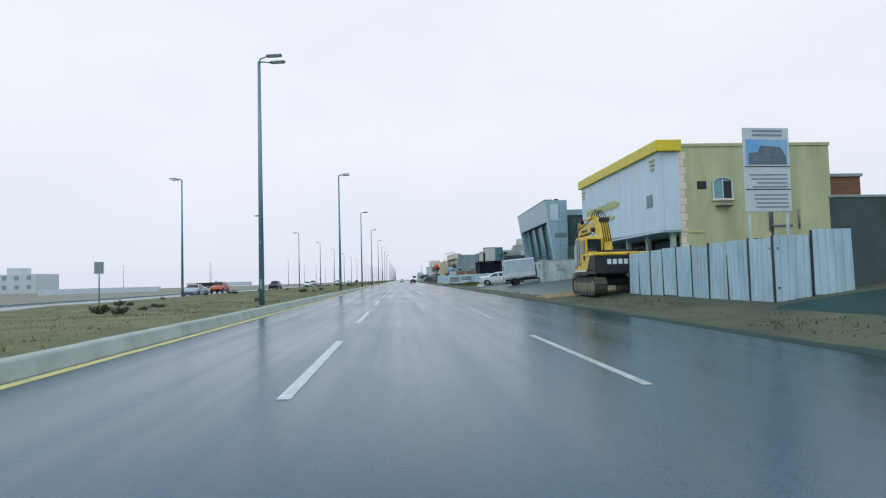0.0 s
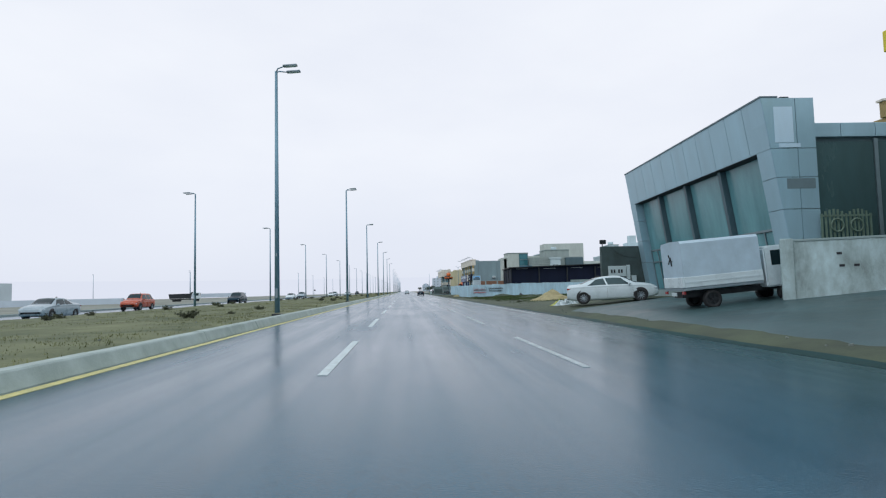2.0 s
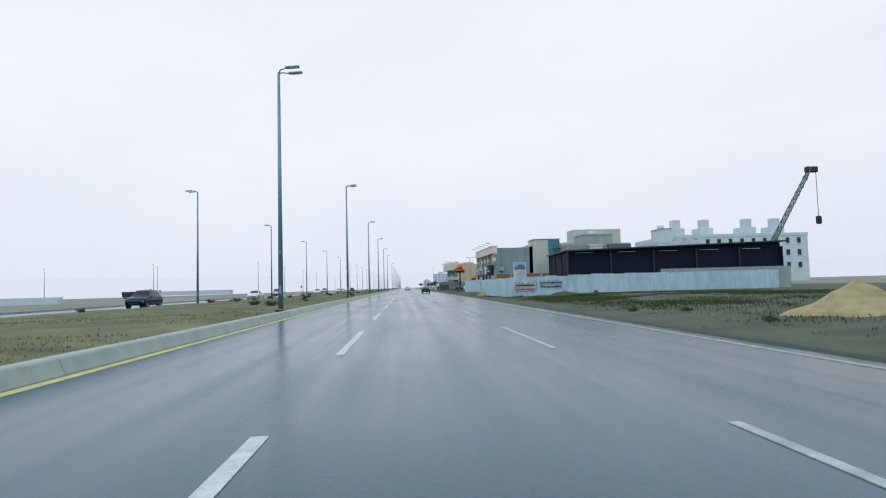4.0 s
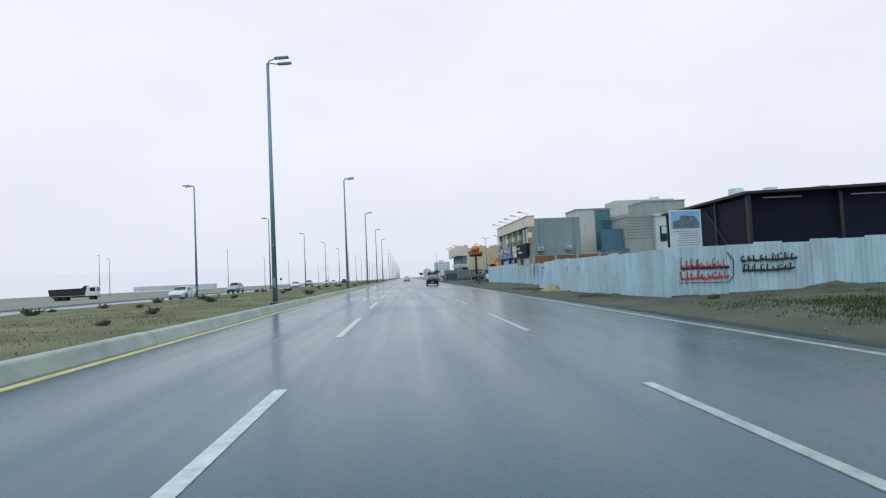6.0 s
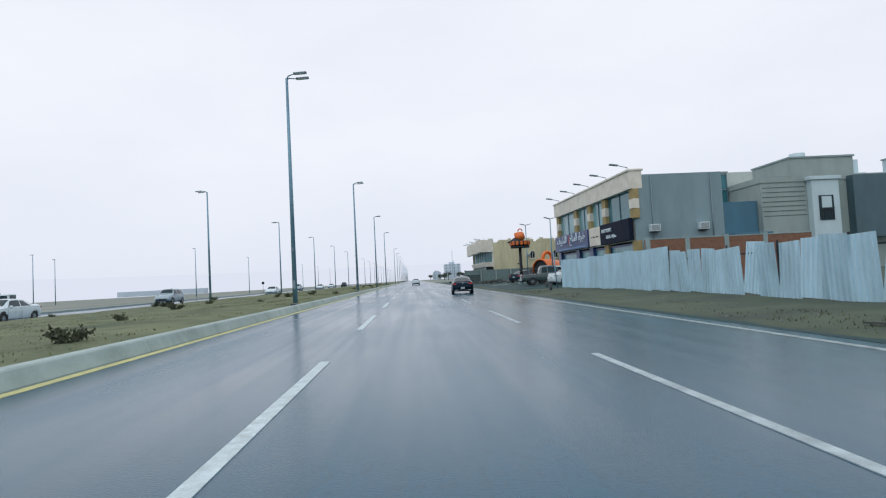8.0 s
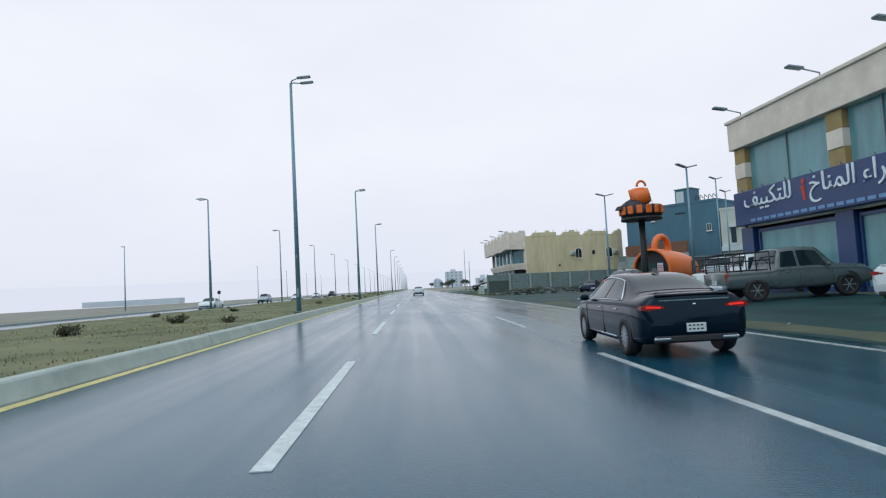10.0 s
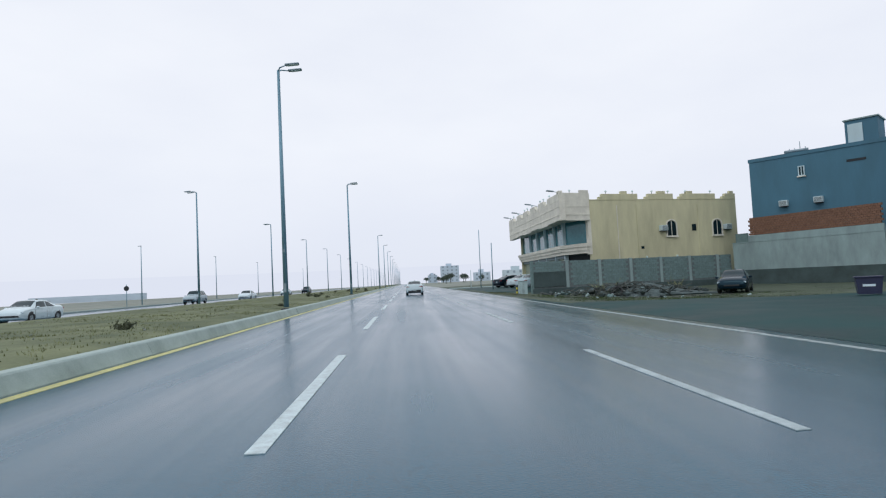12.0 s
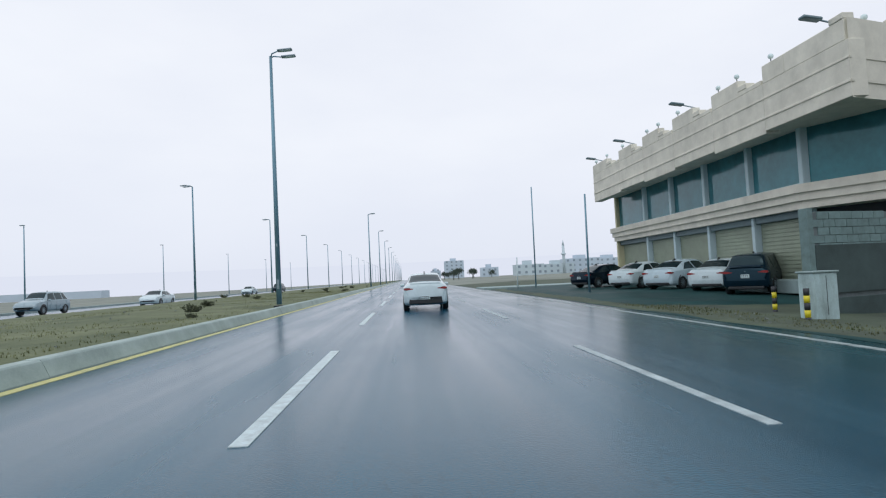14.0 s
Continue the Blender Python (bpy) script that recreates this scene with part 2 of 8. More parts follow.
M_NAVY = mat("navy_sign_face", (0.020, 0.052, 0.155), 0.35, var=0.15, bump=0.02)
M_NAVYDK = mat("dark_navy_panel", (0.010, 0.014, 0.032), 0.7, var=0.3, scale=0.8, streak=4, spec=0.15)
M_LETTER = mat("white_letters", (0.80, 0.81, 0.82), 0.4, var=0.05, bump=0)
M_REDLET = mat("red_letters", (0.55, 0.04, 0.03), 0.5, var=0.2, bump=0)
M_BLKLET = mat("black_letters", (0.02, 0.02, 0.025), 0.6, var=0.2, bump=0)
M_ORANGE = mat("orange_plastic", (0.80, 0.155, 0.02), 0.35, var=0.15, scale=1.5, bump=0.04)
M_EXYEL = mat("excavator_yellow", (0.84, 0.53, 0.035), 0.42, var=0.3, scale=1.6, bump=0.08)
M_STEELDK = mat("dark_steel", (0.035, 0.037, 0.04), 0.55, metal=0.4, var=0.4, scale=3, bump=0.2)
M_TRACK = mat("muddy_track_steel", (0.10, 0.085, 0.062), 0.8, metal=0.2, var=0.5, scale=4, bump=0.5)
M_MUD = mat("caked_pale_mud", (0.24, 0.225, 0.145), 0.9, var=0.6, scale=3, bump=0.6, col2=(0.075, 0.07, 0.05))
M_CHROME = mat("chrome", (0.65, 0.66, 0.67), 0.15, metal=1.0, var=0.05, bump=0)
M_RUBBER = mat("rubber", (0.018, 0.018, 0.019), 0.75, var=0.2, scale=8)
M_RIM = mat("alloy_rim", (0.45, 0.46, 0.47), 0.3, metal=0.8, var=0.1, bump=0)
M_TAIL = mat("red_lamp_lens", (0.30, 0.012, 0.012), 0.12, var=0.2, bump=0, spec=0.8)
M_TAILON = glow("lit_tail_lamp", (0.7, 0.02, 0.012), 0.7)
M_HEADL = mat("clear_lamp_lens", (0.62, 0.64, 0.66), 0.12, var=0.15, bump=0, spec=0.8)
M_PLATE = mat("plate_white", (0.65, 0.66, 0.64), 0.4, var=0.08, bump=0)
M_BLKPL = mat("black_trim", (0.02, 0.021, 0.023), 0.45, var=0.2, bump=0.03)
M_SAND = mat("sand_heap", (0.42, 0.33, 0.17), 0.95, var=0.3, scale=3, bump=0.8, grain=30)
M_WOOD = mat("weathered_wood", (0.10, 0.10, 0.085), 0.85, var=0.4, scale=6, bump=0.4, island=0.35)
M_SHRUB = mat("dry_shrub_leaf", (0.085, 0.088, 0.044), 0.8, var=0.4, scale=6, bump=0, island=0.4)
M_BAG = mat("rubbish_bag", (0.55, 0.56, 0.54), 0.5, var=0.35, scale=6, bump=0.2, island=0.4)
M_BLUEPL = mat("blue_plastic", (0.018, 0.022, 0.060), 0.45, var=0.2)
M_PRINT = mat("billboard_print", (0.62, 0.64, 0.64), 0.5, var=0.1, scale=2)
M_PRINTSKY = mat("printed_blue_sky", (0.10, 0.33, 0.62), 0.5, var=0.35, scale=1.4, col2=(0.32, 0.50, 0.66))
M_PRINTDK = mat("printed_dark_building", (0.13, 0.18, 0.22), 0.5, var=0.5, scale=5)
M_TARP = mat("white_canvas", (0.53, 0.59, 0.64), 0.7, var=0.18, scale=1.5, bump=0.25)


def paint(name, col, rough=0.28, coat=0.35, spec=0.5, sheen=(1.0, 1.0, 1.0)):
    return mat(name, col, rough, var=0.08, scale=1.5, bump=0.015, coat=coat, spec=spec, grain=8, rvar=0.06, sheen=sheen)


P_WHITE = paint("white_car_paint", (0.70, 0.71, 0.70))
P_BLACK = paint("blue_black_car_paint", (0.003, 0.007, 0.014), 0.10, 0.0, 0.30, (0.5, 0.8, 1.0))
P_SILVER = paint("silver_car_paint", (0.36, 0.40, 0.42))
P_GREY = paint("grey_green_car_paint", (0.085, 0.11, 0.11))
P_ORANGE = paint("orange_red_car_paint", (0.50, 0.07, 0.02))
P_PEARL = paint("pearl_white_car_paint", (0.60, 0.64, 0.66))
P_NAVY = paint("navy_car_paint", (0.007, 0.017, 0.028), 0.15, 0.0, 0.35, (0.5, 0.85, 1.0))
P_RED = paint("dark_red_car_paint", (0.22, 0.012, 0.015))


# ---- building blocks ----
def part(name, bm, material, parent, label="", smooth=False):
    """Links a bmesh as one mesh object under a thing or a part (in the thing's own axes)."""
    me = bpy.data.meshes.new(name)
    bmesh.ops.recalc_face_normals(bm, faces=bm.faces)
    if smooth:
        for f in bm.faces:
            f.smooth = True
    bm.to_mesh(me)
    bm.free()
    me.materials.append(material)
    ob = new(name, me)
    ob.parent = parent
    if label:
        ob["label"] = label
    return ob


def lone(name, bm, material, label, category, group="", kind="", at=None, smooth=False):
    """A thing that is one mesh."""
    ob = part(name, bm, material, None, smooth=smooth)
    if at is not None:
        ob.matrix_basis = at
    return tagged(ob, label, category, group, kind)


def thing(name, at, label, category, group="", kind=""):
    ob = new(name)
    ob.empty_display_size = 0.3
    ob.matrix_basis = at
    return tagged(ob, label, category, group, kind)


def box(bm, x0, x1, y0, y1, z0, z1, bev=0.0, m=None):
    vs = [bm.verts.new((x, y, z)) for z in (z0, z1) for y in (y0, y1) for x in (x0, x1)]
    fs = [bm.faces.new([vs[i] for i in q]) for q in ((0, 2, 3, 1), (4, 5, 7, 6), (0, 1, 5, 4), (2, 6, 7, 3), (0, 4, 6, 2), (1, 3, 7, 5))]
    out = vs
    if bev:
        es = list({e for f in fs for e in f.edges})
        r = bmesh.ops.bevel(bm, geom=es, offset=bev, segments=1, affect="EDGES")
        out = list({v for f in r["faces"] for v in f.verts} | {v for v in vs if v.is_valid})
    if m is not None:
        bmesh.ops.transform(bm, matrix=m, verts=out)
    return bm


def bx(x0, x1, y0, y1, z0, z1, bev=0.0):
    return box(bmesh.new(), x0, x1, y0, y1, z0, z1, bev)


def tube(bm, p0, p1, r0, r1=None, seg=10):
    """A closed tapered bar between two points."""
    r1 = r0 if r1 is None else r1
    p0, p1 = Vector(p0), Vector(p1)
    d = (p1 - p0)
    q = d.to_track_quat("Z", "Y")
    rings = []
    for p, r in ((p0, r0), (p1, r1)):
        rings.append([bm.verts.new(p + q @ Vector((r * math.cos(2 * math.pi * k / seg), r * math.sin(2 * math.pi * k / seg), 0))) for k in range(seg)])
    for k in range(seg):
        f = bm.faces.new((rings[0][k], rings[0][(k + 1) % seg], rings[1][(k + 1) % seg], rings[1][k]))
        f.smooth = True
    bm.faces.new(rings[0][::-1])
    bm.faces.new(rings[1])
    return bm


def tb(p0, p1, r0, r1=None, seg=10):
    return tube(bmesh.new(), p0, p1, r0, r1, seg)


def sweep(pts, r, seg=8, closed=False):
    """One continuous round tube along points."""
    bm = bmesh.new()
    pts = [Vector(p) for p in pts]
    n = len(pts)
    rings = []
    side = None
    for k, p in enumerate(pts):
        a = pts[k - 1] if k or closed else p
        b = pts[(k + 1) % n] if k < n - 1 or closed else p
        d = (b - a).normalized()
        if side is None:
            side = d.orthogonal().normalized()
        side = (side - d * side.dot(d)).normalized()
        up = d.cross(side)
        rings.append([bm.verts.new(p + (side * math.cos(2 * math.pi * j / seg) + up * math.sin(2 * math.pi * j / seg)) * r) for j in range(seg)])
    for k in range(n if closed else n - 1):
        a, b = rings[k], rings[(k + 1) % n]
        for j in range(seg):
            bm.faces.new((a[j], a[(j + 1) % seg], b[(j + 1) % seg], b[j])).smooth = True
    if not closed:
        bm.faces.new(rings[0][::-1])
        bm.faces.new(rings[-1])
    return bm


def bar(bm, p0, p1, w, h):
    """A square bar between two points."""
    p0, p1 = Vector(p0), Vector(p1)
    q = (p1 - p0).to_track_quat("Y", "Z").to_matrix().to_4x4()
    n = (p1 - p0).length
    return box(bm, -w / 2, w / 2, 0, n, -h / 2, h / 2, m=Matrix.Translation(p0) @ q)


def prism(bm, pts, axis, a, b):
    """A polygon of (p, q) points pushed from a to b along 'x', 'y' or 'z'."""
    def at(p, q, s):
        return {"x": (s, p, q), "y": (p, s, q), "z": (p, q, s)}[axis]
    lo = [bm.verts.new(at(p, q, a)) for p, q in pts]
    hi = [bm.verts.new(at(p, q, b)) for p, q in pts]
    n = len(pts)
    for k in range(n):
        bm.faces.new((lo[k], lo[(k + 1) % n], hi[(k + 1) % n], hi[k]))
    bm.faces.new(lo[::-1])
    bm.faces.new(hi)
    return bm


def pr(pts, axis, a, b):
    return prism(bmesh.new(), pts, axis, a, b)


def heap(rx, ry, h, seed, n=26, rough=0.18):
    """An uneven mound with its foot on z = 0."""
    bm = bmesh.new()
    rings = []
    for j in range(9):
        s = j / 8
        ring = []
        for k in range(n):
            a = 2 * math.pi * k / n
            wob = 1 + rough * 1.6 * noise.noise(Vector((math.cos(a) * 1.4 + seed, math.sin(a) * 1.4, s)))
            z = h * (1 - s) ** 1.25 * (1 + rough * noise.noise(Vector((math.cos(a) * s * 4, math.sin(a) * s * 4 + seed, 3)))) - (0.12 if j == 8 else 0)
            ring.append(bm.verts.new((rx * s * wob * math.cos(a), ry * s * wob * math.sin(a), z)))
        rings.append(ring)
    for j in range(8):
        for k in range(n):
            if j == 0 and k:
                bm.faces.new((rings[0][0], rings[1][k], rings[1][(k + 1) % n]))
            elif j == 0:
                bm.faces.new((rings[0][0], rings[1][0], rings[1][1]))
            else:
                bm.faces.new((rings[j][k], rings[j + 1][k], rings[j + 1][(k + 1) % n], rings[j][(k + 1) % n]))
    bmesh.ops.delete(bm, geom=[v for v in bm.verts if not v.link_faces], context="VERTS")
    return bm


def ground_rise(y):
    """How steeply the verge climbs to the right of the road."""
    table = ((-100, 0.115), (52, 0.115), (70, 0.05), (108, 0.025), (180, 0.02), (200, 0.012), (216, -0.035), (224, -0.055), (238, -0.05), (248, 0.0), (300, 0.02), (5000, 0.0))
    for (a, p), (b, q) in zip(table, table[1:]):
        if y <= b:
            return p + (q - p) * (y - a) / (b - a)
    return 0.0


def zg(x, y):
    """Height of the ground."""
    if x > 6.2:
        return ground_rise(y) * min(x - 6.2, 9.0) - 0.03
    return 0.0

# ---- ground and roads ----
def sheet(name, xs, ys, zf, material, label, category, smooth=True):
    """A ground sheet over a grid of x and y, its height from zf."""
    bm = bmesh.new()
    g = [[bm.verts.new((x, y, zf(x, y))) for x in xs] for y in ys]
    for j in range(len(ys) - 1):
        for i in range(len(xs) - 1):
            bm.faces.new((g[j][i], g[j][i + 1], g[j + 1][i + 1], g[j + 1][i]))
    return lone(name, bm, material, label, category, kind="structure", smooth=smooth)


def steps(a, b, d):
    n = max(1, round((b - a) / d))
    return [a + (b - a) * k / n for k in range(n + 1)]


def lump(x, y, s=1.0):
    return noise.noise(Vector((x * 0.22 * s, y * 0.22 * s, 0.0))) * 0.5 + noise.noise(Vector((x * 0.9 * s, y * 0.9 * s, 5.0))) * 0.2


def z_ground(x, y):
    if -4.9 < x < 6.25:
        return -0.12
    if x >= 6.25:
        edge = min(1.0, (x - 6.25) / 1.5)
        return zg(x, y) + (0.10 * lump(x, y) + 0.02) * edge - 0.02
    if x > -20.6:
        t = min(1.0, max(0.0, (-4.9 - x) / 1.2))
        return 0.16 * t + 0.14 * lump(x, y) * t + 0.05 - 0.12 * max(0.0, (-14 - x) / 6.6)
    if x > -32.4:
        return -0.45
    return -0.35 + 0.25 * lump(x, y, 0.3) * min(1, (-32.4 - x) / 10) - 2.2 * min(1.0, max(0.0, (-40 - x) / 260))


FX = [-2600, -1400, -800, -450, -260, -150, -90, -60, -45, -36, -32.5, -32.3, -26, -20.7, -20.5, -18.5, -16.5, -14.5, -12.5, -10.5, -9, -7.6, -6.4, -5.4, -4.95, -4.85, 0, 6.2, 6.3] + steps(7, 22, 0.75) + [26, 32, 40, 55, 80, 130, 220, 400, 800, 1400, 2600]
FY = [-120, -60] + steps(-20, 280, 1.5) + [286, 294, 304, 320, 345, 380, 430, 520, 700, 1000, 1500, 2400, 3600]
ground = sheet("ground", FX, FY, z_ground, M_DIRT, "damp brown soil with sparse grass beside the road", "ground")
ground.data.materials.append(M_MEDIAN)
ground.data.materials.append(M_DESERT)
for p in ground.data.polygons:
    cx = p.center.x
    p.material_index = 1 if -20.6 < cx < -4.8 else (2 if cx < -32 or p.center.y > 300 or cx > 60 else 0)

ROAD_END = 1500
roadx = [-4.9, -3.0, -1.16, 0.7, 2.49, 4.3, 5.6, 6.0, 6.35]
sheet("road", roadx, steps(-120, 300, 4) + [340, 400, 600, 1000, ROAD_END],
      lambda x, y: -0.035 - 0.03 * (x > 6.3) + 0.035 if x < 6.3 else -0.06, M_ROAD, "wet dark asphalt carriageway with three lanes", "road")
# ragged lip of broken asphalt along the verge
bm = bmesh.new()
ys = steps(-60, 300, 0.8)
ins, outs = [], []
for y in ys:
    w = 0.35 + 0.45 * noise.noise(Vector((0, y * 0.35, 1))) + 0.25 * noise.noise(Vector((3, y * 1.3, 1)))
    ins.append(bm.verts.new((6.0, y, 0.003)))
    outs.append(bm.verts.new((6.15 + max(0.03, 0.5 * w), y, zg(6.5, y) + 0.015)))
for k in range(len(ys) - 1):
    bm.faces.new((ins[k], outs[k], outs[k + 1], ins[k + 1]))
lone("road_shoulder", bm, M_STREET, "ragged broken edge of the wet asphalt", "road shoulder", kind="structure")

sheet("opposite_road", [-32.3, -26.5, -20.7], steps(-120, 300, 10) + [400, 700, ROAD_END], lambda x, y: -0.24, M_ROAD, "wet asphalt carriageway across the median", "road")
for x0, nm in ((-20.7, "opposite_kerb"), (-32.6, "far_kerb")):
    lone(nm, bx(x0, x0 + 0.25, -120, ROAD_END, -0.5, -0.06, 0.02), M_KERB, "pale concrete kerb along the opposite road", "kerb", kind="structure")

# kerb of the median, stone by stone where the camera passes
kerb = thing("median_kerb", pose(0, 0, 0), "pale concrete kerb stones along the median", "kerb", kind="structure")
bm = bmesh.new()
prism(bm, [(-5.16, -0.1), (-4.80, -0.1), (-4.80, 0.02), (-4.90, 0.235), (-4.93, 0.26), (-5.16, 0.26)], "y", 0.003, 4.997)
stone = bpy.data.meshes.new("kerb_stone")
bmesh.ops.recalc_face_normals(bm, faces=bm.faces)
bm.to_mesh(stone)
bm.free()
stone.materials.append(mat("kerb_stone_concrete", (0.40, 0.42, 0.38), 0.65, var=0.4, scale=1.2, bump=0.4, island=0.08, col2=(0.25, 0.28, 0.245)))
for k in range(-4, 60):
    ob = new("kerb_stone", stone)
    ob.parent = kerb
    ob.location = (random.uniform(-0.012, 0.012), k * 5.0, random.uniform(-0.006, 0.006))
part("far_kerb_run", pr([(-5.16, -0.1), (-4.80, -0.1), (-4.80, 0.02), (-4.90, 0.235), (-4.93, 0.26), (-5.16, 0.26)], "y", 300, ROAD_END), M_KERB, kerb)

# painted lines
lone("yellow_edge_line", bx(-4.76, -4.58, -100, ROAD_END, -0.02, 0.006), M_YLINE, "worn yellow edge line beside the median kerb", "road marking", kind="structure")
lone("white_edge_line", bx(5.54, 5.66, 56, 800, -0.02, 0.006), mat("faded_white_line", (0.38, 0.39, 0.37), 0.5, var=0.6, scale=4, col2=(0.09, 0.1, 0.1)), "faded white edge line beside the verge", "road marking", kind="structure")
dash_me = bpy.data.meshes.new("lane_dash")
bm = bx(-0.07, 0.07, 0, 5.55, -0.02, 0.007)
bm.to_mesh(dash_me)
bm.free()
dash_me.materials.append(M_WLINE)
worn_me = bpy.data.meshes.new("worn_dash")
bm = bx(-0.052, 0.052, 0, 5.4, -0.02, 0.007)
bm.to_mesh(worn_me)
bm.free()
worn_me.materials.append(mat("worn_white_line", (0.46, 0.47, 0.46), 0.5, var=0.5, scale=3, col2=(0.22, 0.24, 0.24)))
for k in range(-4, 50):
    for x in (-1.16, 2.49):
        ob = tagged(new("lane_dash", dash_me if x < 0 else worn_me), "white painted lane dash on wet asphalt" if x < 0 else "thin worn white lane dash on wet asphalt", "road marking", "lane dashes", "structure")
        if x > 0 and k > 13:
            ob.scale.y = 0.89
        ob.location = (x, (0.3 if x > 0 and k > 13 else 0.0) + 27.3 + 11.03 * k - (0.6 if x > 0 and k > 5 else 0.0) + (0.75 if k < -1 else 0.0), 0)

# sealed seam that runs along the lane, and patched cuts across
bm = bmesh.new()
for y in steps(-10, 290, 3.0)[:-1]:
    if noise.noise(Vector((9, y * 0.06, 0))) > 0.22:
        x = 0.95 + 0.1 * noise.noise(Vector((2, y * 0.1, 0)))
        box(bm, x, x + 0.012, y, y + 3.02, -0.01, 0.002)
lone("road_seam", bm, mat("sealed_seam", (0.03, 0.08, 0.11), 0.25, var=0.3), "sealed lengthwise seam in the asphalt", "road seam", kind="structure")

bm = bmesh.new()
for k in range(24):
    x = 1.1 + 0.19 * k
    y = 180.35 - 0.1 * k * 0.19 + 0.12 * noise.noise(Vector((x * 1.7, 4, 0)))
    box(bm, x, x + 0.2, y - 0.015, y + 0.02 + 0.02 * noise.noise(Vector((x * 3, 8, 0))), -0.01, 0.003)
lone("road_crack", bm, mat("open_crack", (0.025, 0.05, 0.065), 0.5, var=0.3), "dark crack running across the wet lanes", "road crack", kind="structure")

# paved forecourts on the verge
def court(name, x0, x1, y0, y1, label, d=0.75, lift=0.035, surface=M_STREET):
    bm = bmesh.new()
    xs, ys = steps(x0, x1, d), steps(y0, y1, d)
    g = []
    for j, y in enumerate(ys):
        row = []
        for i, x in enumerate(xs):
            ex = 0.35 * noise.noise(Vector((x * 0.6, y * 0.6, 2))) if 0 in (i, j) or i == len(xs) - 1 or j == len(ys) - 1 else 0
            rim = 0 in (i, j) or i == len(xs) - 1 or j == len(ys) - 1
            z = max(z_ground(x, y), zg(x, y) - 0.02) + lift + 0.02
            row.append(bm.verts.new((x + ex, y + ex, z - (0.09 + lift if rim else 0.0))))
        g.append(row)
    for j in range(len(ys) - 1):
        for i in range(len(xs) - 1):
            bm.faces.new((g[j][i], g[j][i + 1], g[j + 1][i + 1], g[j + 1][i]))
    return lone(name, bm, surface, label, "forecourt", kind="structure", smooth=True)


court("forecourt", 6.95, 17.5, 29.5, 57, "worn dark asphalt forecourt in front of the shops", lift=0.05, surface=M_APRON)
court("near_forecourt", 8.2, 20, 2, 14.0, "damp asphalt strip beside the hoarding", lift=0.05)
court("shop_forecourt", 6.9, 14.2, 164, 186, "damp asphalt parking strip before the shops", lift=0.05)
court("side_street", 5.7, 62, 186.5, 214, "wet asphalt side street joining the main road", d=1.25, lift=0.03)
court("castle_forecourt", 7.0, 16, 239.5, 268, "dark gravel parking strip by the shops", lift=0.05)
lone("track_across_verge", bx(6.0, 60, 268.5, 274, -0.05, 0.10), M_CONC, "pale gravel track leaving the road", "track", kind="structure")
# white bars and arrow on the side street
for (x0, x1, y0, y1, yaw) in ((8.6, 10.6, 186.9, 187.15, 18), (12.5, 15.5, 190.5, 190.7, 24), (16.5, 20.0, 196, 196.2, 24)):
    at = pose(x0, y0, zg(x0, y0) + 0.062, 0, -1.2, yaw)
    lone("street_mark", bx(0, x1 - x0, 0, y1 - y0 + 0.1, -0.03, 0.006), M_WLINE, "white painted bar on the side street", "road marking", "side street marks", "structure", at=at)
lone("street_island", bx(16, 24, 203, 206, -0.1, 0.42, 0.05), M_KERB, "low concrete traffic island in the side street", "traffic island", kind="structure")

# ---- street lamps ----
def street_lamp(name, side, label, H=10.8):
    """A tapered pole with two flat lamp heads on a forked arm that points to side (+1 right, -1 left)."""
    t = thing(name, pose(0, 0, 0), label, "street lamp", "street lamps of the median")
    part("pole", tb((0, 0, 0.1), (0, 0, H), 0.115, 0.062, 14), M_POLE, t)
    part("base_plate", bx(-0.2, 0.2, -0.2, 0.2, -0.25, 0.06, 0.015), M_STEELDK, t, "dark steel flange plate")
    part("service_door", bx(-0.05, 0.05, -0.128, -0.1, 0.75, 1.15, 0.006), M_HEAD, t)
    part("number_tag", bx(-0.03, 0.03, -0.112, -0.09, 2.55, 2.68), M_HEAD, t, "small pale tag with no readable number")
    for s in (-1, 1):
        bm = bmesh.new()
        tube(bm, (0, 0, H - 0.05), (side * 0.10, s * 0.16, H + 0.06), 0.03, 0.03, 8)
        tube(bm, (side * 0.10, s * 0.16, H + 0.06), (side * 0.42, s * 0.36, H + 0.09), 0.03, 0.025, 8)
        arm = part("arm", bm, M_POLE, t)
        bm = bx(0, 0.62, -0.12, 0.12, -0.035, 0.035, 0.02)
        bmesh.ops.transform(bm, matrix=pose(side * 0.38, s * 0.36, H + 0.10, 0, -4 * side, 0 if side > 0 else 180), verts=bm.verts)
        head = part("lamp_head", bm, M_HEAD, t)
        bm = bx(0.12, 0.56, -0.09, 0.09, -0.05, -0.03)
        bmesh.ops.transform(bm, matrix=pose(side * 0.38, s * 0.36, H + 0.10, 0, -4 * side, 0 if side > 0 else 180), verts=bm.verts)
        part("lens", bm, M_LENS, head)
    return t


lamp = street_lamp("street_lamp", 1, "tall grey steel street lamp with twin flat heads on median")
lamp.matrix_basis = pose(-5.56, 24.68 - 31.82, 0.2)
street_lamp("street_lamp", 1, "tall grey steel street lamp with twin flat heads on median", 10.1).matrix_basis = pose(-5.6, 24.75, 0.15)
for k in [j for j in range(1, 24) if j != 8]:
    copy_thing(lamp, pose(-5.42 if k > 3 else -5.56, 24.68 + 31.82 * k - (0.6 if k == 3 else 0.0), 0.2, 0, 0, random.uniform(-1.5, 1.5)))
lamp2 = street_lamp("street_lamp", -1, "tall grey street lamp with twin heads by the opposite road")
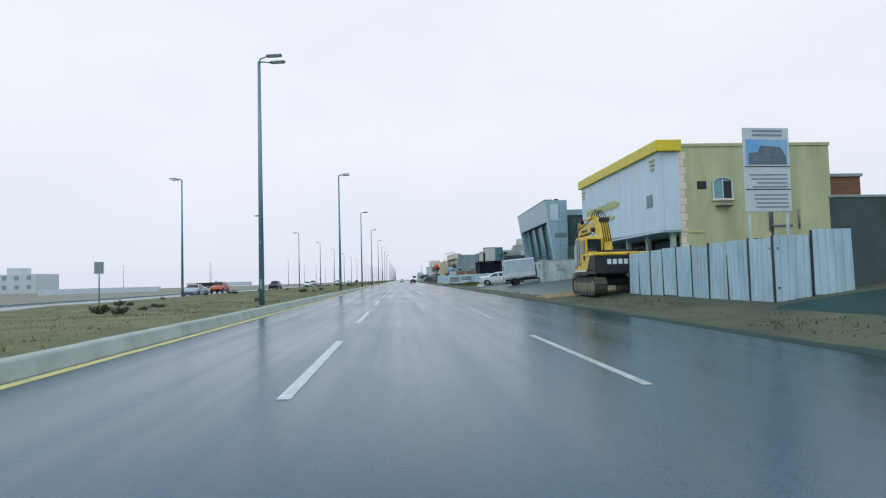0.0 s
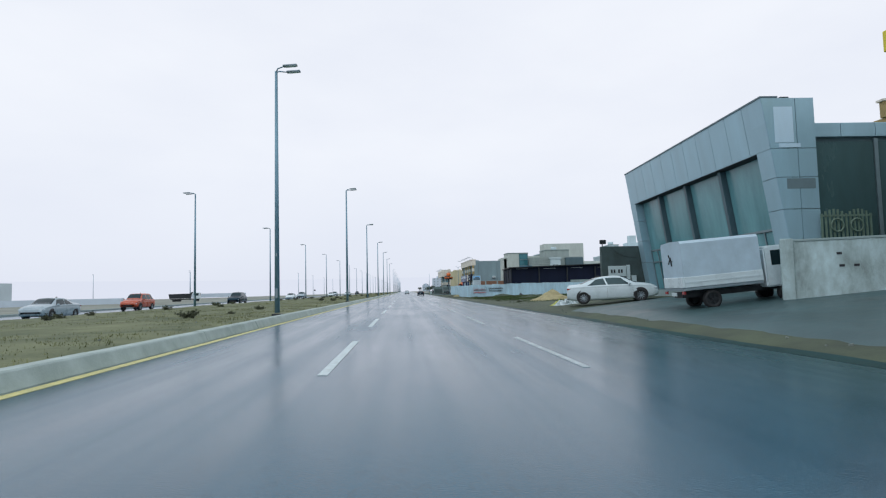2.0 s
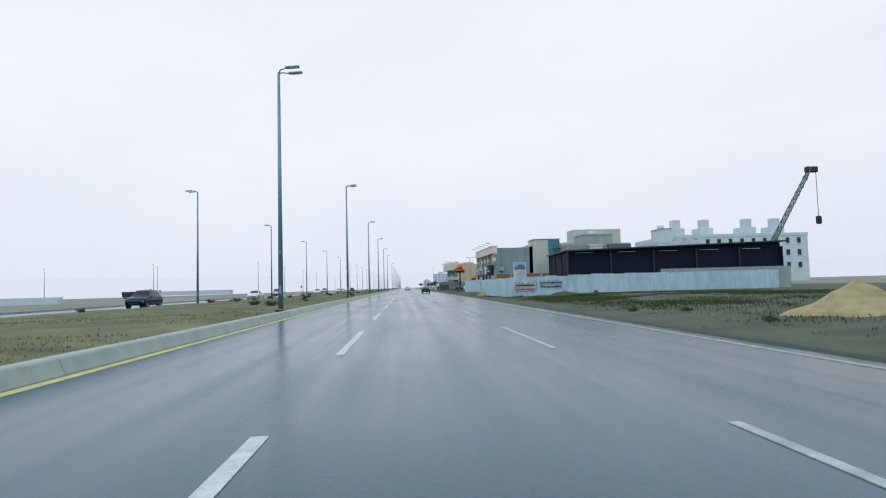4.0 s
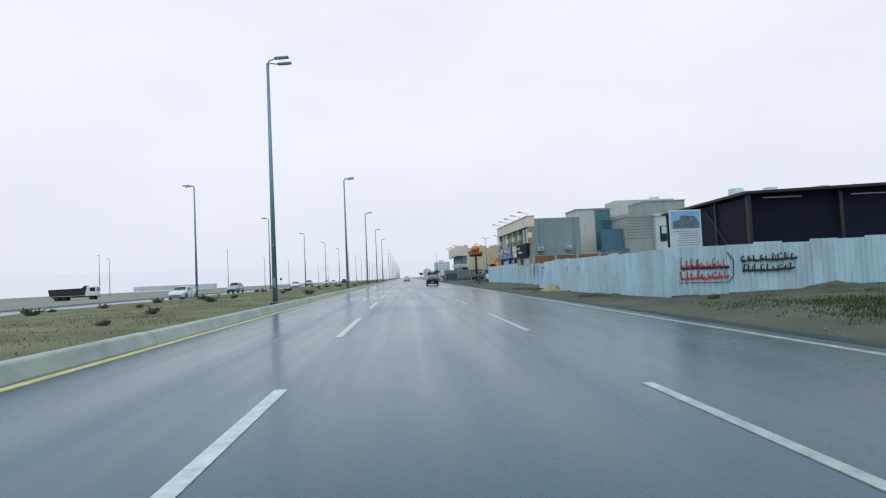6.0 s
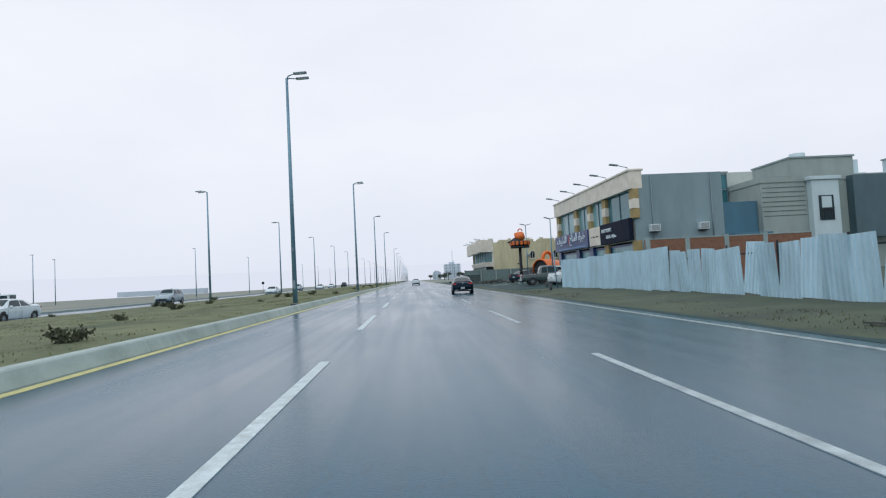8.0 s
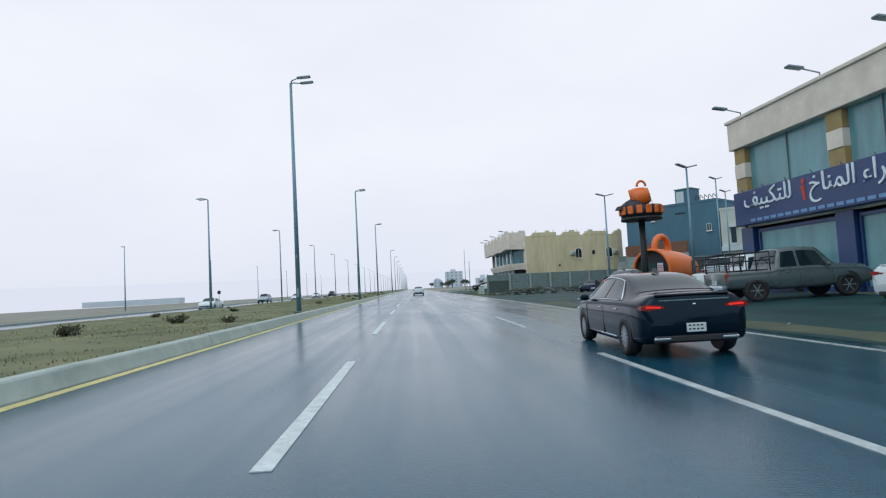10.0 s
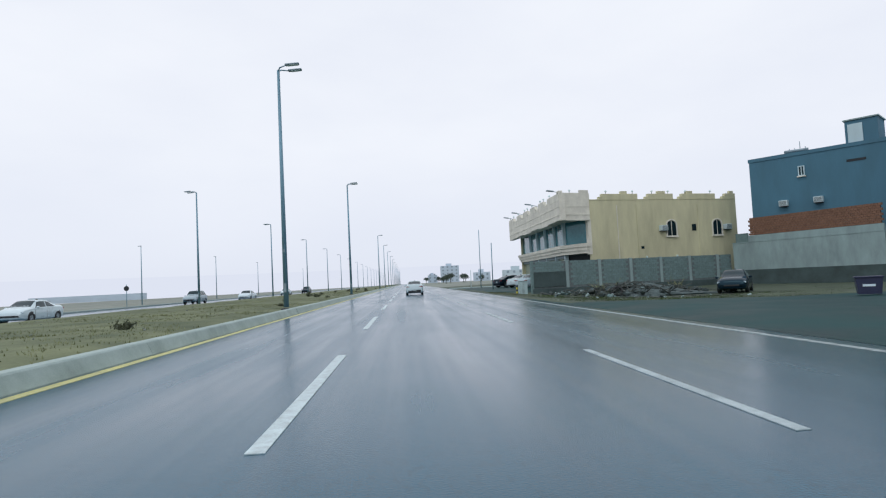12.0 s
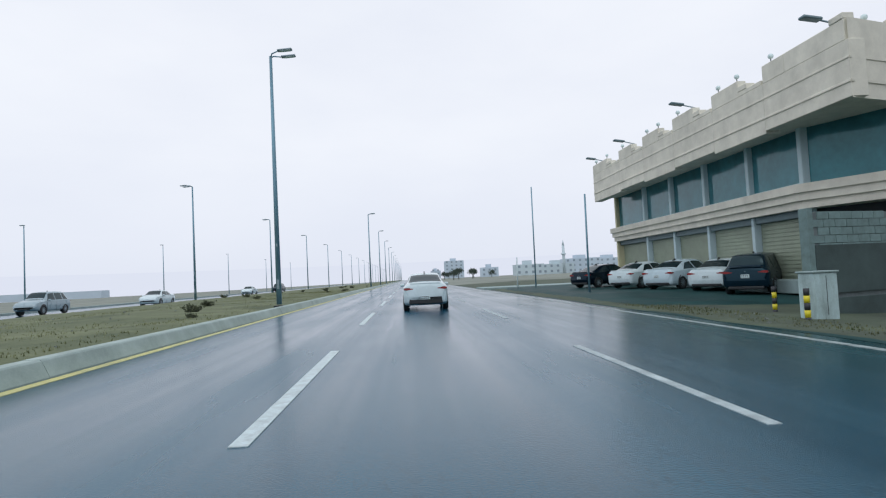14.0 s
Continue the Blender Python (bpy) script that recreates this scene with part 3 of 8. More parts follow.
lamp2.matrix_basis = pose(-19.83, 56.3, 0.0)
for k in list(range(-1, 0)) + list(range(1, 24)):
    copy_thing(lamp2, pose(-19.83, 56.3 + 31.82 * k, 0.0, 0, 0, random.uniform(-1.5, 1.5)))


def thin_pole():
    t = thing("light_pole", pose(0, 0, 0), "slim grey lamp pole on the open plain", "light pole", "slim poles on the plain")
    part("pole", tb((0, 0, -0.2), (0, 0, 10.3), 0.11, 0.06, 8), M_POLE, t)
    part("lamp_head", bx(-0.5, 0.1, -0.1, 0.1, 10.25, 10.36, 0.02), M_HEAD, t)
    return t


tp = thin_pole()
tp.matrix_basis = pose(-46.8, 255.9, 0)
for x, y in ((-76.0, 247.8), (-46.8, 298.0), (-46.8, 340.0), (-46.8, 382.0), (-46.8, 424.0), (-46.8, 466.0), (-82.0, 265.6), (-118.0, 265.6)):
    copy_thing(tp, pose(x, y, -0.3))


def road_sign(shape, label):
    t = thing("road_sign", pose(0, 0, 0), label, "road sign")
    part("post", tb((0, 0, -0.2), (0, 0, 2.75), 0.04, 0.04, 8), M_POLE, t)
    if shape == "round":
        part("disc", tb((0, -0.05, 2.25), (0, -0.02, 2.25), 0.32, 0.32, 24), M_STEELDK, t, "dark back of a round sign")
    else:
        part("plate", bx(-0.27, 0.27, -0.06, -0.03, 2.1, 2.85, 0.01), M_HEAD, t, "grey unpainted back of a plate")
    return t


road_sign("square", "square road sign seen from its grey back").matrix_basis = pose(-19.0, 39.4, -0.1, 0, 0, 12)
road_sign("round", "round road sign on a slim post beside the far kerb").matrix_basis = pose(-35, 266, -0.1)


# ---- plants and litter of the median ----
def shrub(rad, seed):
    """A low dry bush: crossing twigs and many small leaves."""
    t = thing("shrub", pose(0, 0, 0), "low dry olive-brown desert shrub", "shrub", "median shrubs")
    rnd = random.Random(seed)
    tw, lv = bmesh.new(), bmesh.new()
    for k in range(16):
        a, e = rnd.uniform(0, 6.28), rnd.uniform(0.3, 1.3)
        n = rad * rnd.uniform(0.7, 1.1)
        tip = Vector((math.cos(a) * math.cos(e) * n, math.sin(a) * math.cos(e) * n, math.sin(e) * n * 0.75))
        tube(tw, (0, 0, -0.05), tip, 0.012, 0.004, 4)
        for j in range(22):
            p = tip * rnd.uniform(0.35, 1.08) + Vector((rnd.uniform(-1, 1), rnd.uniform(-1, 1), rnd.uniform(-0.5, 0.8))) * rad * 0.18
            s = rad * rnd.uniform(0.05, 0.10)
            q = Euler((rnd.uniform(0, 6), rnd.uniform(0, 6), rnd.uniform(0, 6))).to_matrix()
            vs = [lv.verts.new(p + q @ Vector(c)) for c in ((-s, -s * 0.5, 0), (s, -s * 0.5, 0), (s * 0.6, s * 0.6, s * 0.3), (-s * 0.6, s * 0.6, 0))]
            lv.faces.new(vs)
    part("twig_frame", tw, M_WOOD, t)
    part("foliage", lv, M_SHRUB, t)
    return t


rnd = random.Random(7)
kinds = [shrub(0.36, 1), shrub(0.5, 2), shrub(0.25, 3)]
spots = [(-9.2, 20.5), (-10.6, 22.0), (-13.0, 30.0), (-6.3, 25.6)]
for s, (x, y) in zip(kinds, spots):
    s.matrix_basis = pose(x, y, z_ground(x, y))
for k in range(75):
    x, y = (rnd.uniform(-19.5, -6.2), rnd.uniform(8, 330))
    copy_thing(kinds[k % 3], pose(x, y, z_ground(x, y) - 0.02, 0, 0, rnd.uniform(0, 360)))
for k in range(8):
    x, y = rnd.uniform(7.5, 9.5), rnd.uniform(66, 134)
    copy_thing(kinds[2], pose(x, y, zg(x, y) - 0.03, 0, 0, rnd.uniform(0, 360)))

# short damp grass: many blades in one mesh
def grass(count, x_of, y_of, seed, label, blade, tall=1.0):
    r = random.Random(seed)
    co, fa = [], []
    while len(fa) < count:
        x, y = x_of(r), y_of(r)
        thick = noise.noise(Vector((x * 0.16, y * 0.16, 8))) + 0.5 * noise.noise(Vector((x * 0.7, y * 0.5, 3)))
        if thick < r.uniform(-0.35, 0.25):
            continue
        z = z_ground(x, y)
        for j in range(4):
            a, h, w = r.uniform(0, 6.28), r.uniform(0.03, 0.10) * (1 + max(0, thick)) * tall, 0.016
            dx, dy = math.cos(a), math.sin(a)
            px, py = x + r.uniform(-0.15, 0.15), y + r.uniform(-0.15, 0.15)
            n = len(co)
            co += [(px - dy * w, py + dx * w, z - 0.02), (px + dy * w, py - dx * w, z - 0.02), (px + dx * h * 0.7, py + dy * h * 0.7, z + h)]
            fa.append((n, n + 1, n + 2))
    me = bpy.data.meshes.new("grass")
    me.from_pydata(co, [], fa)
    me.materials.append(blade)
    tagged(new("grass", me), label, "grass", kind="stuff")


M_GRASS = mat("damp_grass_blade", (0.27, 0.245, 0.122), 0.9, var=0.3, scale=0.5, bump=0, island=0.35, col2=(0.14, 0.14, 0.065), spec=0.2)
M_WEED = mat("dark_weed_blade", (0.15, 0.135, 0.065), 0.9, var=0.3, scale=0.5, bump=0, island=0.3, col2=(0.085, 0.088, 0.045), spec=0.2)
grass(64000, lambda r: r.triangular(-20.2, -5.25, -6.5), lambda r: r.uniform(4, 290), 7, "short olive grass over the soil of the median", M_GRASS, 0.5)
M_VERGE = mat("green_grass_blade", (0.085, 0.105, 0.036), 0.85, var=0.3, scale=0.4, bump=0, island=0.35, col2=(0.04, 0.06, 0.022), spec=0.2)
grass(60000, lambda r: r.triangular(7.4, 27, 11), lambda r: r.triangular(70, 111.4, 106), 8, "green grass on the verge before the long hoarding", M_VERGE, 0.8)
grass(6000, lambda r: r.uniform(6.9, 8.4), lambda r: r.choice((r.uniform(2, 32), r.uniform(111, 164), r.uniform(228, 242))), 9, "short olive grass along the edge of the road", M_WEED, 0.5)
grass(14000, lambda r: r.triangular(6.9, 30, 9), lambda r: r.uniform(213.5, 232), 10, "thin olive grass on the low ground before the rubble", M_VERGE, 0.5)

# pebbles and scraps on the verges
bm = bmesh.new()
for k in range(900):
    x, y = (rnd.uniform(6.7, 8.6), rnd.uniform(5, 290)) if k % 2 else (rnd.uniform(-19, -5.4), rnd.uniform(5, 260))
    s = rnd.uniform(0.01, 0.034)
    box(bm, -s, s, -s * 0.8, s * 0.8, -s * 0.5, s * 0.6, m=pose(x, y, z_ground(x, y) + s * 0.2, rnd.uniform(0, 40), rnd.uniform(0, 40), rnd.uniform(0, 360)))
lone("pebbles", bm, mat("pebble", (0.27, 0.27, 0.235), 0.85, var=0.3, scale=8, island=0.5), "small stones and scraps scattered on the soil", "stones", kind="stuff")

# ---- vehicles ----
# stations along a car: y, bottom, shoulder, top, half width at top, half width
SEDAN = [
    (0.00, 0.44, 0.66, 0.78, 0.62, 0.70), (0.03, 0.34, 0.80, 0.94, 0.68, 0.79), (0.10, 0.28, 0.90, 1.055, 0.705, 0.845), (0.20, 0.25, 0.93, 1.075, 0.705, 0.87), (0.52, 0.21, 0.95, 1.085, 0.70, 0.89),
    (0.66, 0.20, 0.955, 1.11, 0.69, 0.893), (1.42, 0.19, 0.955, 1.385, 0.585, 0.90), (1.78, 0.19, 0.95, 1.445, 0.59, 0.90), (2.25, 0.19, 0.945, 1.47, 0.59, 0.90),
    (2.68, 0.19, 0.935, 1.435, 0.585, 0.90), (3.46, 0.20, 0.92, 1.055, 0.69, 0.893), (3.60, 0.20, 0.91, 1.03, 0.69, 0.89), (4.05, 0.22, 0.85, 0.955, 0.66, 0.87),
    (4.34, 0.27, 0.74, 0.84, 0.61, 0.81), (4.47, 0.34, 0.60, 0.70, 0.53, 0.72), (4.50, 0.42, 0.52, 0.58, 0.46, 0.64)]
SUV = [
    (0.00, 0.52, 0.74, 0.88, 0.64, 0.74), (0.03, 0.42, 0.92, 1.06, 0.70, 0.83), (0.10, 0.36, 1.02, 1.15, 0.715, 0.885), (0.18, 0.33, 1.04, 1.19, 0.71, 0.905),
    (0.24, 0.32, 1.045, 1.23, 0.705, 0.912), (0.58, 0.30, 1.05, 1.63, 0.61, 0.92), (0.72, 0.30, 1.05, 1.68, 0.61, 0.92), (1.62, 0.30, 1.04, 1.725, 0.62, 0.92),
    (2.30, 0.30, 1.035, 1.715, 0.62, 0.92), (2.66, 0.30, 1.03, 1.67, 0.61, 0.92), (3.38, 0.31, 1.00, 1.15, 0.71, 0.91), (3.52, 0.31, 0.99, 1.13, 0.71, 0.91), (4.05, 0.34, 0.94, 1.05, 0.68, 0.89),
    (4.36, 0.38, 0.80, 0.92, 0.63, 0.83), (4.48, 0.45, 0.66, 0.78, 0.56, 0.74), (4.52, 0.52, 0.60, 0.66, 0.50, 0.66)]
PICKUP = [
    (0.00, 0.52, 0.78, 0.98, 0.78, 0.82), (0.04, 0.46, 0.92, 1.02, 0.80, 0.86), (0.20, 0.44, 0.96, 1.03, 0.82, 0.875), (1.50, 0.40, 0.98, 1.04, 0.82, 0.88), (1.60, 0.38, 1.00, 1.06, 0.80, 0.88),
    (1.66, 0.37, 1.02, 1.20, 0.74, 0.88), (1.84, 0.36, 1.02, 1.66, 0.66, 0.88), (2.00, 0.36, 1.02, 1.71, 0.66, 0.88), (2.60, 0.36, 1.02, 1.73, 0.66, 0.88), (3.05, 0.36, 1.01, 1.68, 0.65, 0.88),
    (3.66, 0.38, 0.98, 1.13, 0.72, 0.875), (3.80, 0.38, 0.97, 1.11, 0.72, 0.875), (4.55, 0.40, 0.90, 1.02, 0.70, 0.86), (4.80, 0.44, 0.78, 0.90, 0.64, 0.82), (4.90, 0.50, 0.66, 0.74, 0.58, 0.74)]


def smooth_rows(rows, y):
    """Shape-keeping cubic through the stations, at y."""
    n = len(rows)
    i = max(k for k in range(n - 1) if rows[k][0] <= y or k == 0)

    def slope(k, c):
        if k in (0, n - 1):
            return 0.0
        a = (rows[k][c] - rows[k - 1][c]) / (rows[k][0] - rows[k - 1][0])
        b = (rows[k + 1][c] - rows[k][c]) / (rows[k + 1][0] - rows[k][0])
        return 0.0 if a * b <= 0 else 2 * a * b / (a + b)
    h = rows[i + 1][0] - rows[i][0]
    t = min(1.0, max(0.0, (y - rows[i][0]) / h))
    out = []
    for c in range(1, 6):
        p, q, m0, m1 = rows[i][c], rows[i + 1][c], slope(i, c) * h, slope(i + 1, c) * h
        out.append(p * (2 * t ** 3 - 3 * t * t + 1) + m0 * (t ** 3 - 2 * t * t + t) + q * (3 * t * t - 2 * t ** 3) + m1 * (t ** 3 - t * t))
    return out


def hull_ring(rows, y, kl, kw, kh):
    zb, zs, zt, wt, w = smooth_rows(rows, y)
    zb, zs, zt, wt, w = zb * kh, zs * kh, zt * kh, wt * kw, w * kw
    mid = zb + (zs - zb) * 0.55
    half = [(0, zb), (0.80 * w, zb), (0.94 * w, zb + 0.035), (0.985 * w, zb + 0.12), (w, mid), (0.998 * w, zs - 0.10), (0.975 * w, zs - 0.045), (0.985 * w, zs - 0.03), (0.945 * w, zs + 0.015),
            (0.945 * w * 0.45 + wt * 0.55, zs * 0.45 + zt * 0.55 - 0.02), (wt, zt - 0.045), (wt * 0.93, zt - 0.018), (wt * 0.75, zt - 0.004), (wt * 0.4, zt + 0.008), (0, zt + 0.013)]
    return [Vector((x, y * kl, z)) for x, z in half] + [Vector((-x, y * kl, z)) for x, z in half[-2:0:-1]]


def wheel(t, x, y, r, out, rim_mat=M_RIM, spokes=9):
    """A wheel with its hub at (x, y, r); out is +1 for the right side."""
    prof = [(r * 0.62, -0.10), (r * 0.94, -0.105), (r, -0.06), (r, 0.06), (r * 0.94, 0.105), (r * 0.62, 0.10)]
    bm, n = bmesh.new(), 24
    rows = [[bm.verts.new((x + o, y + a * math.cos(2 * math.pi * k / n), r + a * math.sin(2 * math.pi * k / n))) for k in range(n)] for a, o in prof]
    for p in range(len(rows)):
        for k in range(n):
            q = (p + 1) % len(rows)
            bm.faces.new((rows[p][k], rows[p][(k + 1) % n], rows[q][(k + 1) % n], rows[q][k]))
    w = new("wheel")
    w.parent = t
    part("tyre", bm, M_RUBBER, w, smooth=True)
    bm = bmesh.new()
    tube(bm, (x + out * 0.02, y, r), (x + out * 0.045, y, r), r * 0.62, r * 0.62, 24)
    part("rim_dish", bm, M_STEELDK, w)
    bm = bmesh.new()
    for k in range(spokes):
        a = 2 * math.pi * k / spokes
        d = Vector((0, math.cos(a), math.sin(a)))
        bar(bm, Vector((x + out * 0.075, y, r)) + d * r * 0.06, Vector((x + out * 0.075, y, r)) + d * r * 0.6, r * 0.11, 0.03)
    tube(bm, (x + out * 0.05, y, r), (x + out * 0.1, y, r), r * 0.14, r * 0.12, 12)
    for k in range(24):
        a0, a1 = 2 * math.pi * k / 24, 2 * math.pi * (k + 1) / 24
        bar(bm, (x + out * 0.08, y + math.cos(a0) * r * 0.61, r + math.sin(a0) * r * 0.61), (x + out * 0.08, y + math.cos(a1) * r * 0.61, r + math.sin(a1) * r * 0.61), 0.02, 0.04)
    part("rim", bm, rim_mat, w)
    return w


def car(style, colour, label, at, L=4.4, W=1.74, H=1.45, lit=False, group="", name="car", chrome=False, rack=False, low_plate=False):
    """A saloon ('sedan'), an estate car ('suv') or a 'pickup' with its tail at y = 0, its nose at y = L."""
    S = {"sedan": SEDAN, "suv": SUV, "pickup": PICKUP}[style]
    base_h = {"sedan": 1.483, "suv": 1.738, "pickup": 1.743}[style]
    kl, kw, kh = L / S[-1][0], W / (2 * max(s[5] for s in S)), H / base_h
    t = thing(name, at, label, "car" if style != "pickup" else "pickup", group)
    ys = sorted({round(a[0] + (b[0] - a[0]) * k / 3, 4) for a, b in zip(S, S[1:]) for k in range(3)} | {S[-1][0]})
    rings = [hull_ring(S, y, kl, kw, kh) for y in ys]
    n = len(rings[0])
    bm = bmesh.new()
    vs = [[bm.verts.new(p) for p in r] for r in rings]
    for a, b in zip(vs, vs[1:]):
        for k in range(n):
            bm.faces.new((a[k], a[(k + 1) % n], b[(k + 1) % n], b[k]))
    bm.faces.new(vs[0])
    bm.faces.new(vs[-1][::-1])
    part("body", bm, colour, t, smooth=True)

    def on_side(sx, y, u):
        r = hull_ring(S, y, kl, kw, kh)
        a, b, c = r[8], r[9], r[10]
        p = a.lerp(b, u / 0.55) if u < 0.55 else b.lerp(c, (u - 0.55) / 0.45)
        return Vector((sx * (p.x + 0.006), p.y, p.z + 0.002))

    def on_top(y, s):
        r = hull_ring(S, y, kl, kw, kh)
        curve = [r[10], r[11], r[12], r[13], r[14]]
        f = (1 - abs(s)) * 4
        k = min(3, int(f))
        p = curve[k].lerp(curve[k + 1], f - k)
        return Vector((p.x * (1 if s > 0 else -1), p.y, p.z))

    def pane(nm, fn, nu, nv, lift=(0, 0, 0)):
        g = bmesh.new()
        q = [[g.verts.new(fn(i / nu, j / nv) + Vector(lift)) for i in range(nu + 1)] for j in range(nv + 1)]
        for j in range(nv):
            for i in range(nu):
                g.faces.new((q[j][i], q[j][i + 1], q[j + 1][i + 1], q[j + 1][i]))
        return part(nm, g, M_GLASSDK, t, smooth=True)

    ry = {"sedan": (0.70, 1.42), "suv": (0.26, 0.58), "pickup": (1.67, 1.84)}[style]
    wy = {"sedan": (2.74, 3.44), "suv": (2.70, 3.36), "pickup": (3.08, 3.64)}[style]
    pane("rear_window", lambda a, b: on_top(ry[0] + (ry[1] - ry[0]) * b, -0.92 + 1.84 * a), 10, 6, (0, -0.006, 0.008))
    pane("windscreen", lambda a, b: on_top(wy[0] + (wy[1] - wy[0]) * b, -0.94 + 1.88 * a), 10, 6, (0, 0.006, 0.008))
    doors = {"sedan": ((1.02, 1.98, 1.86, 1.46), (2.06, 3.22, 2.72, 1.94)), "suv": ((0.40, 1.02, 1.02, 0.66), (1.10, 1.98, 1.96, 1.12), (2.06, 3.14, 2.70, 2.04)),
             "pickup": ((1.80, 2.36, 2.34, 1.92), (2.44, 3.42, 3.06, 2.42))}[style]
    for sx in (-1, 1):
        for a, b, c, d in doors:
            pane("side_window", lambda u, v: on_side(sx, (a + (b - a) * u) * (1 - v) + (d + (c - d) * u) * v, 0.07 + 0.80 * v), 6, 4)
    if chrome:
        for sx in (-1, 1):
            lo = [on_side(sx, 0.98 + 2.30 * k / 10, 0.03) for k in range(11)]
            hi_pts = [on_side(sx, 2.84 - 1.40 * k / 8, 0.93) for k in range(9)]
            part("window_trim", sweep(lo + hi_pts, 0.011, 6, True), M_CHROME, t, "chrome trim round the side windows")
            part("sill_trim", tb((sx * W * 0.494, 1.25 * kl, 0.30), (sx * W * 0.494, 3.1 * kl, 0.30), 0.012, 0.012, 6), M_CHROME, t, "chrome sill trim")
    w2 = W / 2
    hi = {"sedan": 0.86, "suv": 0.98, "pickup": 0.80}[style]
    if style == "pickup":
        part("rear_bumper", bx(-w2 * 0.92, w2 * 0.92, -0.14, 0.06, 0.44, 0.58, 0.03), M_CHROME, t, "steel rear bumper")
        part("load_bed", bx(-w2 * 0.80, w2 * 0.80, 0.14 * kl, 1.48 * kl, 0.8 * kh, 1.065 * kh, 0.01), M_BLKPL, t, "dark open load bed")
    else:
        part("lower_bumper", bx(-w2 * 0.74, w2 * 0.74, 0.0, 0.16, 0.27 * kh, (0.56 if low_plate else 0.40) * kh, 0.03), M_BLKPL, t, "black plastic lower rear bumper")
        part("rear_lip", bx(-w2 * 0.66, w2 * 0.66, 0.06, 0.16, hi * kh + 0.185, hi * kh + 0.215, 0.01), colour if not chrome else M_BLKPL, t)
    part("front_grille", bx(-w2 * 0.5, w2 * 0.5, L - 0.14, L + 0.01, 0.44 * kh, 0.56 * kh, 0.02), M_BLKPL, t)
    for sx in (-1, 1):
        if style == "pickup":
            part("tail_lamp", bx(sx * w2 * 0.90 - 0.06, sx * w2 * 0.90 + 0.06, 0.0, 0.14, 0.68, 0.98, 0.02), M_TAIL, t)
        else:
            bm = bmesh.new()
            prism(bm, [(sx * w2 * 0.50, hi * kh + 0.02), (sx * w2 * 0.82, hi * kh + 0.055), (sx * w2 * 0.945, hi * kh + 0.03), (sx * w2 * 0.95, hi * kh - 0.035), (sx * w2 * 0.80, hi * kh - 0.055), (sx * w2 * 0.54, hi * kh - 0.03)], "y", 0.012, 0.30)
            bmesh.ops.bevel(bm, geom=bm.edges[:], offset=0.012, segments=2, affect="EDGES")
            lens = part("tail_lamp", bm, M_TAIL, t)
            if lit:
                bar(bm := bmesh.new(), (sx * w2 * 0.60, 0.006, hi * kh), (sx * w2 * 0.86, 0.006, hi * kh + 0.012), 0.02, 0.03)
                part("lit_strip", bm, M_TAILON, lens, "glowing red lamp strip")
        bm = bmesh.new()
        prism(bm, [(sx * w2 * 0.46, 0.66 * kh), (sx * w2 * 0.86, 0.76 * kh), (sx * w2 * 0.92, 0.70 * kh), (sx * w2 * 0.90, 0.64 * kh), (sx * w2 * 0.50, 0.58 * kh)], "y", L - 0.50, L - 0.10)
        part("headlamp", bm, M_HEADL, t)
        bm = bx(-0.10, 0.10, -0.055, 0.055, -0.065, 0.065, 0.04)
        bmesh.ops.transform(bm, matrix=Matrix.Translation((sx * (w2 + 0.07), (wy[1] - 0.34) * kl, 0.99 * kh if style == "sedan" else 1.09 * kh)), verts=bm.verts)
        part("wing_mirror", bm, colour, t)
        zs = 0.80 if style == "sedan" else 0.90
        for a, b, c, d in doors[-2:]:
            y = a * kl + 0.12
            part("door_handle", bx(min(sx * w2 * 0.985, sx * w2 * 1.02), max(sx * w2 * 0.985, sx * w2 * 1.02), y, y + 0.17, zs * kh, (zs + 0.025) * kh, 0.006), M_CHROME if chrome else colour, t)
            part("door_seam", bx(min(sx * w2 * 0.985, sx * w2 * 1.003), max(sx * w2 * 0.985, sx * w2 * 1.003), (b + 0.035) * kl, (b + 0.042) * kl, 0.30 * kh, zs * kh + 0.04), M_BLKPL, t)
        axles = (0.82, 3.62) if style != "pickup" else (0.98, 3.95)
        r = 0.33 if style == "sedan" else 0.37
        for y in axles:
            part("wheel_arch", tb((sx * w2 * 0.76, y * kl, r + 0.05), (sx * w2 * 0.992, y * kl, r + 0.05), r + 0.025, r + 0.03, 28), M_BLKPL, t)
            wheel(t, sx * (w2 - 0.10), y * kl, r, sx, spokes=14 if chrome else (10 if style != "pickup" else 6))
    ny = -0.012 if style != "pickup" else -0.03
    pz = 0.44 if chrome or low_plate else (0.62 if style != "suv" else 0.74)
    plate = part("number_plate", bx(-0.16, 0.16, ny, 0.08, pz * kh, pz * kh + 0.145, 0.006), M_PLATE, t)
    bm = bmesh.new()
    for z in (0.035, 0.095):
        for k in range(4):
            box(bm, -0.13 + 0.066 * k, -0.09 + 0.066 * k, ny - 0.003, ny + 0.002, pz * kh + z, pz * kh + z + 0.026)
    part("plate_bars", bm, M_BLKLET, plate, "plain dark bars")
    if style != "pickup":
        bm = bmesh.new()
        bmesh.ops.create_uvsphere(bm, u_segments=14, v_segments=6, radius=0.055)
        bmesh.ops.transform(bm, matrix=Matrix.Translation((0, 0.045, hi * kh + 0.03)) @ Matrix.Diagonal((1.2, 0.5, 0.62, 1)), verts=bm.verts)
        part("badge", bm, M_CHROME, t, smooth=True)
        bar(bm := bmesh.new(), (-w2 * 0.70, 0.006, 0.645 * kh), (w2 * 0.70, 0.006, 0.645 * kh), 0.008, 0.012)
